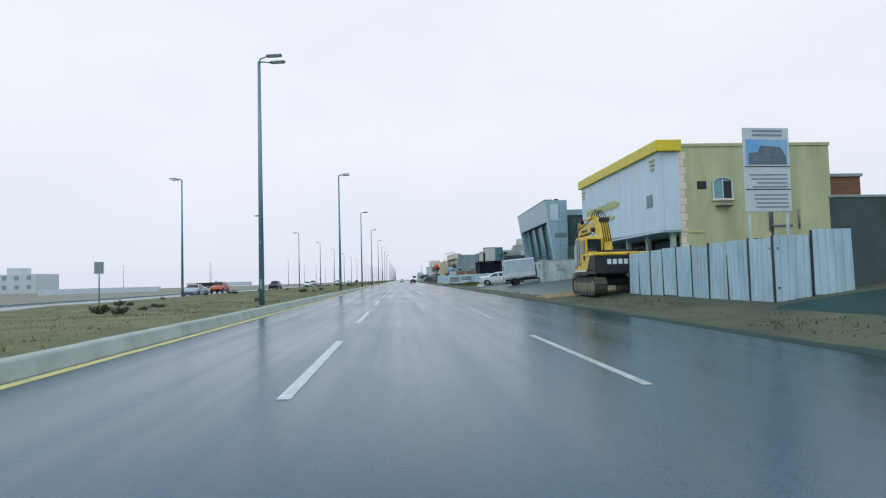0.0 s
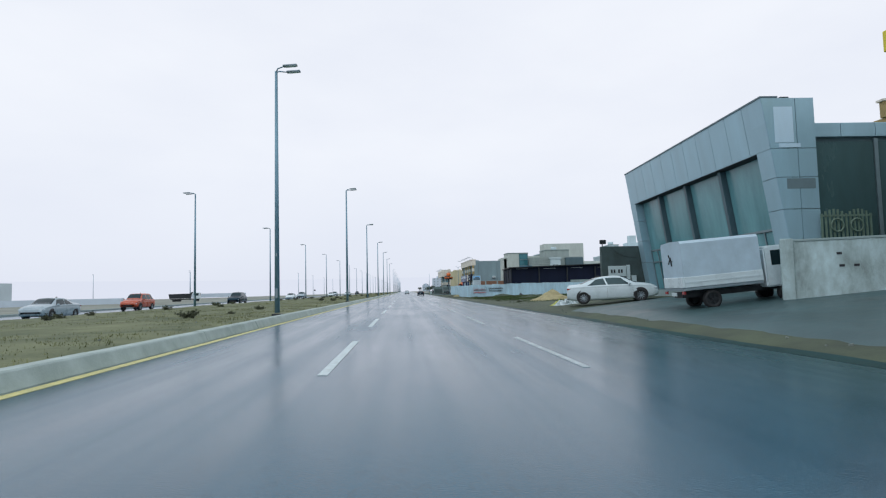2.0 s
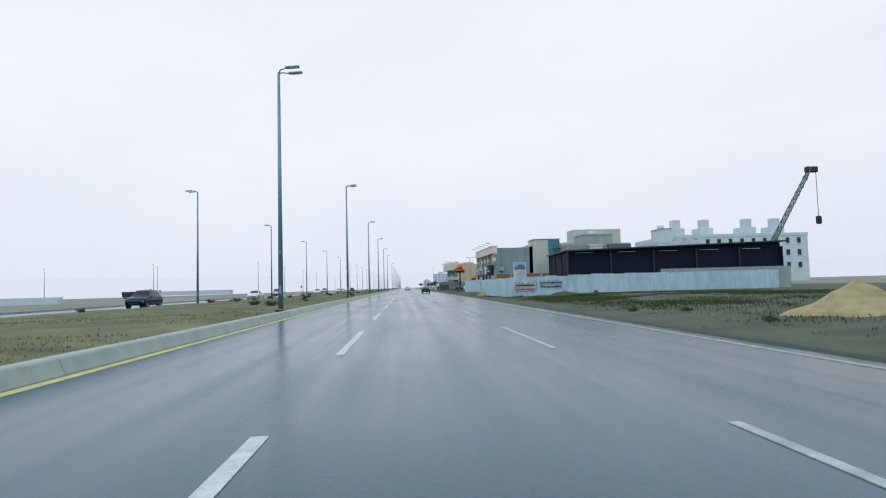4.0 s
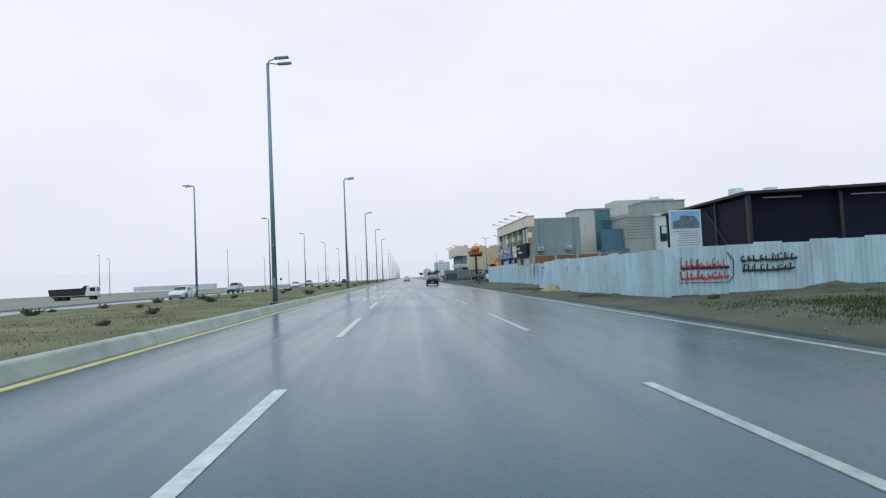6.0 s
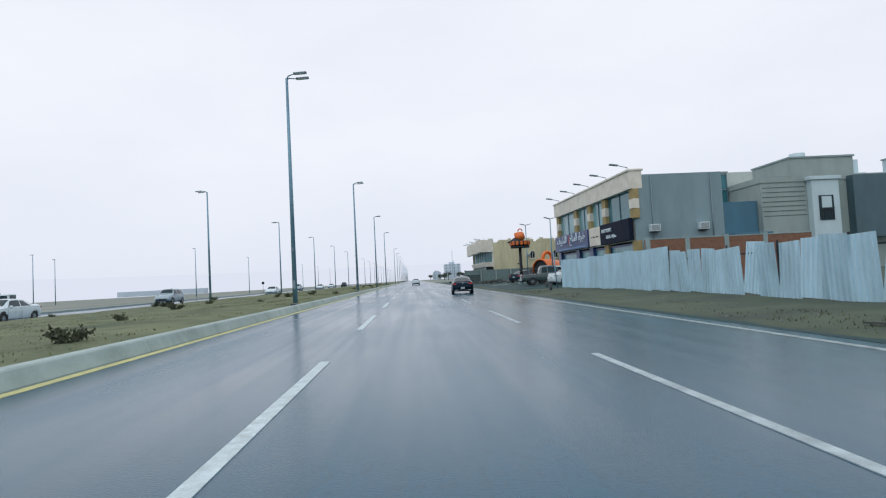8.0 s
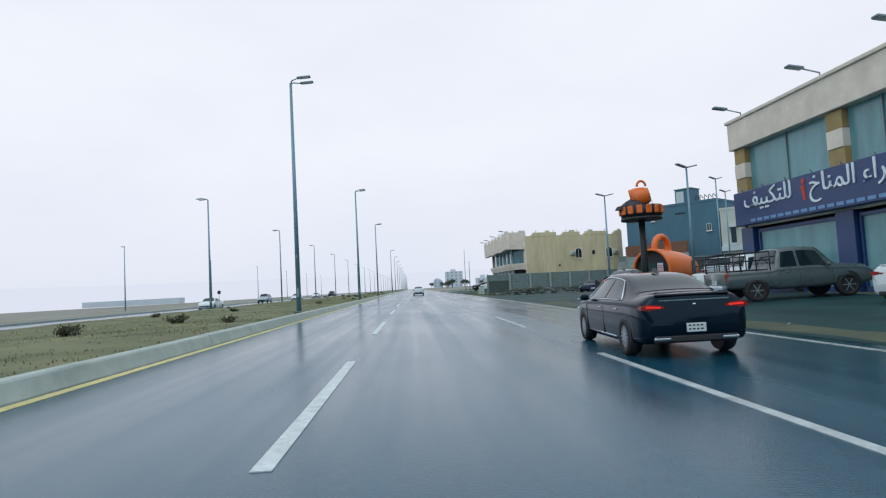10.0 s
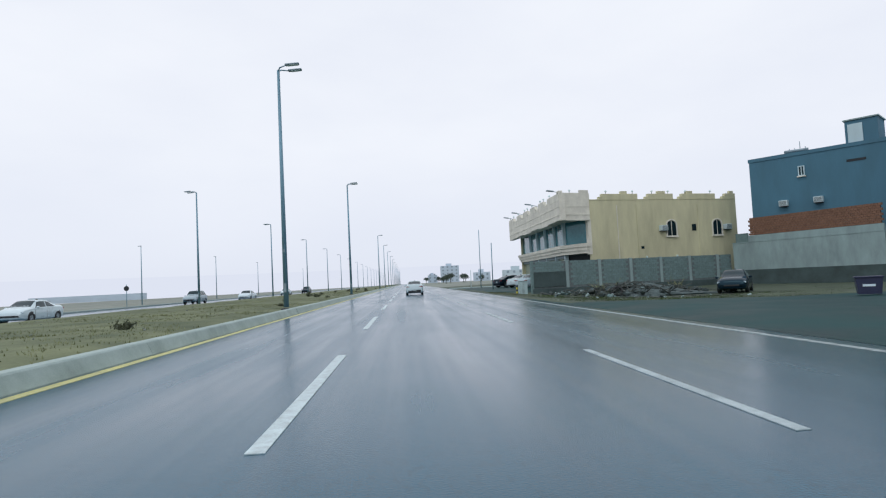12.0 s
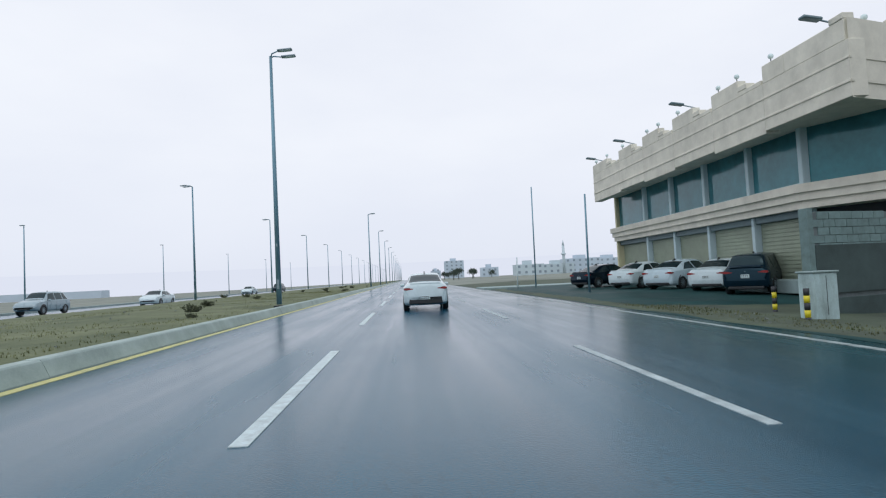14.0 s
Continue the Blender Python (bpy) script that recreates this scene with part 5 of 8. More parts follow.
# ---- the excavator ----
def excavator(at):
    """A crawler excavator along +y: cab on the left, boom folded ahead, bucket on the ground."""
    t = thing("excavator", at, "yellow and black crawler excavator with its bucket on the ground", "excavator")
    for sx in (-1, 1):
        cx = sx * 1.18
        bm = bmesh.new()
        pts = []
        for k in range(13):
            a = math.pi / 2 + math.pi * k / 12
            pts.append((-1.62 + 0.40 * math.cos(a), 0.42 + 0.40 * math.sin(a)))
        for k in range(13):
            a = -math.pi / 2 + math.pi * k / 12
            pts.append((1.62 + 0.40 * math.cos(a), 0.42 + 0.40 * math.sin(a)))
        prism(bm, pts, "x", cx - 0.26, cx + 0.26)
        tr = part("track_belt", bm, M_STEELDK, t)
        bm = bmesh.new()
        for k in range(26):
            y = -1.62 + 3.24 * (k % 13) / 12
            z = 0.83 if k < 13 else 0.0
            box(bm, cx - 0.30, cx + 0.30, y - 0.10, y + 0.10, z, z + 0.035)
        for e in (-1, 1):
            for k in range(1, 6):
                a = math.pi / 2 - e * 0 + e * -math.pi * k / 6
                p = Vector((cx, e * (1.62 + 0.415 * abs(math.sin(math.pi * k / 6))), 0.42 + 0.415 * math.cos(math.pi * k / 6)))
                box(bm, -0.30, 0.30, -0.02, 0.02, -0.1, 0.1, m=Matrix.Translation(p) @ pose(0, 0, 0, -e * (90 - 180 * k / 6) * -1 + 0, 0, 0))
        part("track_tread", bm, M_TRACK, tr, "muddy steel track shoes")
        part("side_frame", bx(cx - 0.275 if sx < 0 else cx + 0.10, cx - 0.10 if sx < 0 else cx + 0.275, -1.35, 1.35, 0.24, 0.62, 0.03), M_MUD, t, "muddy caked side frame")
        for k in range(7):
            part("roller", tb((cx - 0.29, -1.35 + k * 0.45, 0.2), (cx + 0.29, -1.35 + k * 0.45, 0.2), 0.1, 0.1, 12), M_MUD, tr)
        for e in (-1, 1):
            part("sprocket", tb((cx - 0.285, e * 1.62, 0.42), (cx + 0.285, e * 1.62, 0.42), 0.27, 0.27, 16), M_MUD, t)
    part("undercarriage", bx(-0.95, 0.95, -0.9, 0.9, 0.45, 0.85, 0.08), M_STEELDK, t)
    part("slew_ring", tb((0, 0, 0.82), (0, 0, 1.02), 0.75, 0.75, 28), M_STEELDK, t)
    part("platform", bx(-1.3, 1.3, -1.6, 1.75, 1.0, 1.18, 0.03), M_STEELDK, t)
    bm = bmesh.new()
    pts = [(-1.3, -1.6), (-0.9, -1.82), (0.9, -1.82), (1.3, -1.6), (1.3, -1.15), (-1.3, -1.15)]
    prism(bm, pts, "z", 1.02, 1.95)
    bmesh.ops.bevel(bm, geom=bm.edges[:], offset=0.06, segments=2, affect="EDGES")
    part("counterweight", bm, M_STEELDK, t, "black counterweight")
    part("engine_cover", bx(-1.28, 1.28, -1.2, -0.02, 1.18, 1.98, 0.05), M_STEELDK, t, "black engine cover")
    part("yellow_cover", bx(-1.31, 1.31, -1.84, -0.02, 1.90, 2.06, 0.04), M_EXYEL, t)
    bm = bmesh.new()
    for k in range(6):
        x = -0.78 + 0.27 * k
        box(bm, x, x + 0.19, -1.832, -1.815, 1.48, 1.72)
    part("lettering", bm, M_LETTER, t, "white plain bars in place of a maker's word")
    for x in (-1.315, 1.29):
        door = part("side_door", pr([(-0.02, 1.24), (-0.30, 1.24), (-0.78, 1.9), (-0.02, 1.9)], "x", x, x + 0.025), M_EXYEL, t)
        part("door_seam", bx(x - 0.002, x + 0.027, -0.28, -0.268, 1.27, 1.88), M_BLKLET, door)
    part("hood", bx(-0.75, 0.75, -1.1, -0.05, 2.0, 2.2, 0.05), M_STEELDK, t)
    for x in (-1.2, 1.2):
        bm = bmesh.new()
        for y in (-1.3, -0.1):
            tube(bm, (x, y, 2.02), (x, y, 2.26), 0.02)
        tube(bm, (x, -1.3, 2.26), (x, -0.1, 2.26), 0.02)
        part("hand_rail", bm, M_STEELDK, t)
    # cab and the yellow side below and behind it
    bm = pr([(0.0, 1.14), (0.0, 2.86), (0.10, 2.95), (1.72, 2.97), (1.92, 2.88), (2.16, 2.35), (2.22, 1.50), (2.16, 1.14)], "x", -1.28, -0.38)
    bmesh.ops.bevel(bm, geom=bm.edges[:], offset=0.035, segments=2, affect="EDGES")
    cab = part("cab", bm, M_EXYEL, t)
    part("cab_skirt", bx(-1.29, -0.37, -0.02, 2.2, 0.92, 1.13, 0.04), M_STEELDK, t)
    round_glass = [(1.18, 2.86), (1.74, 2.86), (1.90, 2.76), (2.12, 2.32), (2.17, 1.52), (2.12, 1.30), (1.80, 1.34), (1.40, 1.50), (1.16, 1.72), (1.06, 2.0), (1.06, 2.70)]
    for x0, x1 in ((-1.30, -1.27), (-0.39, -0.36)):
        part("side_window", pr(round_glass, "x", x0, x1), M_GLASSDK, cab)
    for x0, x1 in ((-1.30, -1.27), (-0.39, -0.36)):
        part("rear_side_window", pr([(0.10, 2.14), (0.10, 2.74), (0.82, 2.76), (0.86, 2.10), (0.30, 2.08)], "x", x0, x1), M_GLASSDK, cab)
    # reflection painted as a paler pane over the side glass
    part("sliding_pane", pr([(1.55, 1.55), (1.55, 2.62), (1.92, 2.62), (2.06, 2.3), (2.10, 1.55)], "x", -1.312, -1.302), M_CURTAIN, cab, "pane coloured pale in place of a reflection")
    part("windscreen", pr([(1.94, 2.86), (2.19, 2.34), (2.25, 1.50), (2.22, 1.48), (2.15, 2.32), (1.90, 2.84)], "x", -1.2, -0.46), M_GLASS, cab)
    part("rear_window", bx(-1.18, -0.48, -0.02, 0.01, 2.2, 2.8), M_GLASSDK, cab)
    part("white_stripe", bx(-1.292, -1.27, 0.0, 2.14, 1.15, 1.22), M_LETTER, cab)
    part("panel_seam", bx(-1.287, -1.27, 0.90, 0.915, 1.2, 2.05), M_BLKLET, cab)
    part("panel_seam", bx(-1.287, -1.27, 0.02, 0.90, 1.62, 1.632), M_BLKLET, cab)
    bm = bmesh.new()
    for k in range(6):
        bar(bm, (-1.285, 0.08 + 0.06 * k, 1.74), (-1.285, 0.16 + 0.06 * k, 1.95), 0.02, 0.028)
    part("vent_slots", bm, M_BLKLET, cab, "black slanting vent slots")
    part("door_handle", bx(-1.31, -1.28, 1.0, 1.04, 1.45, 1.6), M_BLKLET, cab)
    # boom, stick and bucket in the middle plane
    bm = bmesh.new()
    prism(bm, [(0.15, 1.35), (0.55, 1.30), (0.92, 2.35), (1.38, 3.05), (2.1, 3.38), (5.0, 3.26), (5.15, 3.40), (5.1, 3.58), (2.2, 3.98), (1.45, 4.06), (0.92, 3.82), (0.42, 2.9)], "x", -0.22, 0.22)
    bmesh.ops.bevel(bm, geom=bm.edges[:], offset=0.02, segments=1, affect="EDGES")
    part("boom", bm, M_EXYEL, t)
    bm = bmesh.new()
    for k in range(6):
        box(bm, -0.232, -0.215, 4.35 - 0.2 * k - 0.13, 4.35 - 0.2 * k, 3.40, 3.55)
    part("boom_lettering", bm, M_BLKLET, t, "dark plain bars in place of a maker's word")
    bm = bmesh.new()
    prism(bm, [(4.92, 3.98), (5.22, 4.10), (5.42, 3.92), (5.44, 3.5), (5.40, 2.9), (5.05, 1.05), (4.76, 1.02), (4.78, 2.0), (4.82, 3.2)], "x", -0.16, 0.16)
    bmesh.ops.bevel(bm, geom=bm.edges[:], offset=0.02, segments=1, affect="EDGES")
    part("stick", bm, mat("scuffed_yellow", (0.60, 0.34, 0.04), 0.55, var=0.6, scale=2.2, bump=0.15, col2=(0.14, 0.085, 0.03)), t)
    for nm, a, b, r in (("boom_cylinder", (0.34, 1.3, 1.5), (0.34, 1.75, 3.0), 0.09), ("boom_cylinder", (-0.34, 1.3, 1.5), (-0.34, 1.75, 3.0), 0.09), ("stick_cylinder", (0, 2.3, 4.16), (0, 4.0, 4.16), 0.1), ("bucket_cylinder", (0, 5.50, 3.1), (0, 5.36, 1.95), 0.08)):
        c = part(nm, tb(a, b, r), M_EXYEL, t)
        d = (Vector(b) - Vector(a)).normalized()
        part("rod", tb(b, Vector(b) + d * (0.95 if nm != "boom_cylinder" else 0.45), r * 0.5), M_CHROME, c)
    part("cylinder_pin", tb((-0.4, 1.88, 3.42), (0.4, 1.88, 3.42), 0.13, 0.13, 14), M_STEELDK, t)
    part("cylinder_lug", pr([(4.85, 4.05), (5.1, 4.35), (5.25, 4.32), (5.2, 4.0)], "x", -0.1, 0.1), M_STEELDK, t)
    for k in range(4):
        x = -0.2 + k * 0.12
        pts = [(x, 0.30, 2.7), (x, 0.55, 3.35), (x, 0.85, 3.9), (x, 1.2, 4.22), (x, 1.7, 4.45), (x, 2.1, 4.38), (x, 2.45, 4.12)]
        part("hose", sweep(pts, 0.024, 7), M_RUBBER, t)
    part("hose_clamp", bx(-0.27, 0.27, 0.80, 0.90, 3.75, 3.98, 0.01), M_STEELDK, t)
    pts = [(-0.24, 2.4, 4.02), (-0.24, 3.2, 3.88), (-0.24, 4.2, 3.72), (-0.24, 4.8, 3.66), (-0.2, 5.2, 3.45)]
    part("boom_pipe", sweep(pts, 0.026, 7), M_STEELDK, t)
    for x in (-0.2, 0.2):
        pts = [(x, 4.9, 3.85), (x, 4.62, 3.5), (x, 4.48, 3.0), (x, 4.56, 2.6), (x, 4.80, 2.4)]
        part("hose", sweep(pts, 0.022, 7), M_RUBBER, t)
    pts = [(-0.19, 5.0, 3.7), (-0.22, 5.3, 3.3), (-0.22, 5.25, 2.9), (-0.19, 5.0, 2.65), (-0.18, 5.05, 2.2)]
    part("hose", sweep(pts, 0.022, 7), M_RUBBER, t)
    part("linkage", pr([(4.95, 1.0), (5.32, 1.30), (5.40, 1.15), (5.1, 0.85)], "x", -0.22, 0.22), M_STEELDK, t)
    bm = bmesh.new()
    arc = [(5.02 + 0.56 * math.cos(a), 0.55 + 0.56 * math.sin(a)) for a in [math.radians(d) for d in range(-80, 125, 17)]]
    inner = [(5.02 + 0.50 * math.cos(a), 0.55 + 0.50 * math.sin(a)) for a in [math.radians(d) for d in range(-80, 125, 17)]]
    prism(bm, arc + inner[::-1], "x", -0.6, 0.6)
    bucket = part("bucket", bm, M_MUD, t, "muddy bucket")
    for x in (-0.61, 0.57):
        part("cheek", pr([(4.66, 1.10)] + arc[::-1] + [(4.98, 0.0)], "x", x, x + 0.04), M_MUD, bucket)
    for k in range(5):
        part("tooth", pr([(5.08, 0.03), (4.86, 0.04), (5.05, -0.04)], "x", -0.55 + 0.24 * k, -0.43 + 0.24 * k), M_STEELDK, bucket)
    for sx in (-1, 1):
        part("work_lamp", bx(sx * 0.3 - 0.06, sx * 0.3 + 0.06, 2.0, 2.08, 3.7, 3.8, 0.01), M_HEADL, t)
    return t


excavator(pose(9.1, 25.3, zg(9.1, 25.5) - 0.03, 0, 0, -1.5) @ Matrix.Diagonal((0.85, 0.85, 0.85, 1)))
lone("dirt_mound", heap(3.1, 3.4, 0.2, 2, rough=0.5), mat("yellow_brown_dirt", (0.30, 0.20, 0.075), 0.9, var=0.5, scale=0.8, bump=0.8, col2=(0.10, 0.085, 0.045)), "low yellow-brown dirt mound under the excavator", "dirt mound", at=pose(8.7, 28.4, zg(8.7, 28.4) - 0.05, 0, -6.5, 0))


# ---- the shop with the yellow band ----
def text_bars(parent, name, y0, y1, z0, z1, x, material, label, seed, n):
    """Lettering on a front that faces -x, as plain bars."""
    rnd = random.Random(seed)
    bm = bmesh.new()
    for k in range(n):
        y = y0 + (y1 - y0) * k / n
        w = (y1 - y0) / n
        h = (z1 - z0) * rnd.uniform(0.45, 1.0)
        box(bm, x, x + 0.04, y, y + w * 0.9, z0, z0 + (z1 - z0) * 0.3)
        if rnd.random() < 0.92:
            box(bm, x - 0.004, x + 0.04, y + w * 0.12, y + w * 0.62, z0 - (z1 - z0) * rnd.choice((0.0, 0.0, 0.3)), z0 + h)
        if rnd.random() < 0.4:
            box(bm, x, x + 0.04, y + w * 0.3, y + w * 0.6, z0 + (z1 - z0) * 0.85, z1)
    return part(name, bm, material, parent, label)


def ac_unit(parent, x, y, z, face="-y"):
    """A wall air-conditioner box with its grille."""
    if face == "-y":
        u = part("air_conditioner", bx(x - 0.33, x + 0.33, y - 0.42, y, z, z + 0.48, 0.02), M_PLATE, parent)
        bm = bmesh.new()
        for k in range(6):
            box(bm, x - 0.28, x + 0.28, y - 0.425, y - 0.415, z + 0.06 + k * 0.065, z + 0.09 + k * 0.065)
        part("grille", bm, M_STEELDK, u)
        part("bracket", bx(x - 0.3, x + 0.3, y - 0.4, y, z - 0.06, z - 0.02), M_STEELDK, u)
    else:
        u = part("air_conditioner", bx(x - 0.42, x, y - 0.33, y + 0.33, z, z + 0.48, 0.02), M_PLATE, parent)
        part("grille", bx(x - 0.425, x - 0.41, y - 0.26, y + 0.26, z + 0.06, z + 0.42), M_STEELDK, u)
    return u


def yellow_shop():
    """Front on x = 0 facing -x, from y = 0 to 14.1; side wall on y = 0 facing the oncoming traffic."""
    t = thing("yellow_band_shop", pose(14.6, 32.15, 1.0, 0, 0, 0), "two-storey beige shop with a white fascia and a yellow roof band", "building")
    L = 14.1
    for k in range(7):
        part("fascia_panel", bx(-0.12, 0.12, L * k / 7 + 0.008, L * (k + 1) / 7 - 0.008, 2.45 + 0.02 * k, 6.85, 0.01), M_WHITEPANEL, t)
    part("fascia_return", bx(0.12, 1.05, -0.02, 0.12, 2.45, 6.85, 0.01), M_WHITEPANEL, t)
    part("soffit", bx(-0.1, 2.4, 0.05, L, 2.36, 2.46), M_WHITEPANEL, t)
    bm = bx(-0.32, 0.25, -0.3, L + 0.25, 6.85, 7.48, 0.02)
    box(bm, 0.25, 1.12, -0.3, 0.1, 6.85, 7.48, 0.02)
    part("yellow_band", bm, M_YELLOW, t, "bright yellow roof band")
    for y in (0.75, L - 0.55):
        for k in range(3):
            part("yellow_fin", bx(-0.22, -0.1, y - 0.32 + 0.06 * k, y + 0.32 - 0.06 * k, 6.45 - 0.25 * k, 6.55 - 0.25 * k, 0.01), M_OLDYEL, t)
    text_bars(t, "fascia_lettering", 6.2, 13.0, 4.6, 5.05, -0.17, M_OLDYEL, "worn yellow lettering, unreadable bars", 3, 18)
    text_bars(t, "fascia_lettering", 7.0, 8.6, 3.85, 4.15, -0.17, M_OLDYEL, "small worn lettering, unreadable bars", 4, 5)
    text_bars(t, "fascia_lettering", 11.4, 12.2, 3.75, 4.0, -0.17, M_OLDYEL, "small worn lettering, unreadable bars", 5, 3)
    w = part("fascia_window", bx(-0.14, -0.1, 0.95, 1.75, 3.95, 4.6), M_GLASS, t)
    part("window_frame", bx(-0.16, -0.12, 0.9, 1.8, 3.9, 3.96), M_MULL, w)
    # open ground floor with pillars
    for k, y in enumerate((13.35, 10.2, 7.0, 3.8, 0.45)):
        p = part("pillar", bx(0.62, 0.88, y - 0.13, y + 0.13, -0.4, 2.4, 0.02), M_PLASTER, t, "dirty white pillar")
        for z in (0.1, 1.1, 2.0):
            part("yellow_stripe", bx(0.614, 0.886, y - 0.136, y + 0.136, z, z + 0.08), M_OLDYEL, p)
    # shade at the back of the shop is in the wall's colour
    part("back_wall", bx(4.2, 4.4, 0.1, L, -0.4, 2.4), M_SHADE, t, "back wall of the open shop, shade painted near black")
    for k in range(4):
        sh = part("roller_shutter", bx(3.9, 4.1, 0.6 + 3.3 * k, 3.4 + 3.3 * k, 0, 2.3), M_SHUTTER, t)
        bm = bmesh.new()
        for j in range(14):
            box(bm, 3.87, 3.9, 0.6 + 3.3 * k, 3.4 + 3.3 * k, 0.05 + 0.16 * j, 0.15 + 0.16 * j)
        part("slats", bm, M_SHUTTER, sh)
    part("shop_floor", bx(0.3, 9, 0, L, -0.4, 0.02), M_CONC, t)
    part("far_wall", bx(0.6, 9, L - 0.2, L, -0.4, 6.8), M_CREAM, t)
    # beige body with the side wall towards the street
    part("side_wall", bx(1.05, 9.9, 0.0, 0.28, -0.4, 7.12, 0.01), M_OLIVE, t, "beige rendered side wall")
    part("upper_body", bx(0.15, 9.6, 0.3, L - 0.25, 2.46, 6.9), M_OLIVE, t)
    part("parapet", bx(1.12, 9.95, -0.05, 0.3, 7.12, 7.3, 0.01), M_OLIVE, t)
    part("end_wall", bx(9.4, 9.6, 0.28, L, -0.4, 6.95), M_OLIVE, t)
    for k in range(16):
        part("quoin", bx(1.03, 1.32 + 0.1 * (k % 2), -0.03, 0.02, 0.0 + 0.43 * k, 0.40 + 0.43 * k, 0.01), M_STONE, t)
    bm = bmesh.new()
    arch = [(2.95, 4.15), (4.05, 4.15), (4.05, 5.05)] + [(3.5 + 0.55 * math.cos(a), 5.05 + 0.3 * math.sin(a)) for a in [math.pi * j / 10 for j in range(1, 10)]] + [(2.95, 5.05)]
    prism(bm, arch, "y", -0.06, 0.02)
    win = part("arched_window", bm, M_CURTAIN, t)
    edge = arch + [arch[0]]
    bm = bmesh.new()
    for p, q in zip(edge, edge[1:]):
        bar(bm, (p[0], -0.075, p[1]), (q[0], -0.075, q[1]), 0.09, 0.05)
    box(bm, 3.47, 3.53, -0.09, -0.06, 4.15, 5.3)
    part("window_frame", bm, M_WHITEREND, win, "white window frame")
    # flat near-black panels paint the shade of the open window and wall hole
    part("open_pane", bx(3.52, 4.0, -0.075, -0.06, 4.2, 5.15), M_SHADE, win, "near-black panel for the shade behind the open sash")
    part("window_sill", bx(2.85, 4.15, -0.14, 0.0, 4.05, 4.15, 0.01), M_STONE, win)
    part("window_rail", bx(3.05, 3.95, -0.3, -0.05, 3.72, 3.78), M_STEELDK, win)
    part("wall_opening", bx(2.05, 2.6, -0.012, 0.05, 4.72, 5.18, 0.01), M_SHADE, t, "near-black panel for the shade in an air-conditioner hole")
    part("open_pane", bx(3.55, 4.0, -0.03, -0.005, 4.22, 5.0), M_SHADE, win, "near-black panel for the shade in the open window half")
    part("damp_stain", bx(6.25, 6.4, -0.008, 0.0, 1.5, 4.6), M_CONCDK, t, "dark damp streak")
    ac_unit(t, 6.2, 0.0, 4.7)
    bm = bmesh.new()
    tube(bm, (6.2, -0.05, 4.6), (6.2, -0.05, 2.3), 0.06)
    tube(bm, (6.2, -0.05, 2.6), (7.5, -0.05, 2.6), 0.05)
    tube(bm, (7.9, -0.05, 3.5), (7.9, -0.05, 2.4), 0.05)
    part("wall_pipes", bm, M_MULL, t)
    # the doorway is a slab in painted shade, not cut through
    part("door_hole", bx(5.2, 6.9, -0.04, 0.0, -0.3, 1.9), M_SHADE, t, "near-black panel for the shade inside a doorway")
    part("lintel_band", bx(1.06, 2.3, -0.05, 0.0, 2.3, 2.42), M_OLDYEL, t, "faded yellow stripe")
    return t


yellow_shop()
brown = thing("brick_annex", pose(24.6, 34, 1.0), "unplastered red-brown brick annex behind the beige shop", "building")
part("wall", bx(0, 3.2, 0, 8, -0.4, 5.6), M_BRICK, brown)
part("roof_slab", bx(-0.1, 3.3, -0.1, 8.1, 5.6, 5.78), M_CONC, brown)
chair = thing("plastic_chair", pose(16.6, 40.2, 1.03, 0, 0, 130), "red plastic garden chair under the shop canopy", "chair")
part("seat", bx(-0.24, 0.24, -0.24, 0.24, 0.42, 0.46, 0.015), M_REDLET, chair)
part("backrest", bx(-0.24, 0.24, 0.2, 0.25, 0.46, 0.86, 0.015), M_REDLET, chair)
for x in (-0.2, 0.2):
    for y in (-0.2, 0.2):
        part("leg", tb((x * 1.1, y * 1.1, 0), (x, y, 0.43), 0.02, 0.025, 6), M_REDLET, chair)
    part("armrest", bx(x - 0.03, x + 0.03, -0.2, 0.22, 0.62, 0.66, 0.01), M_REDLET, chair)


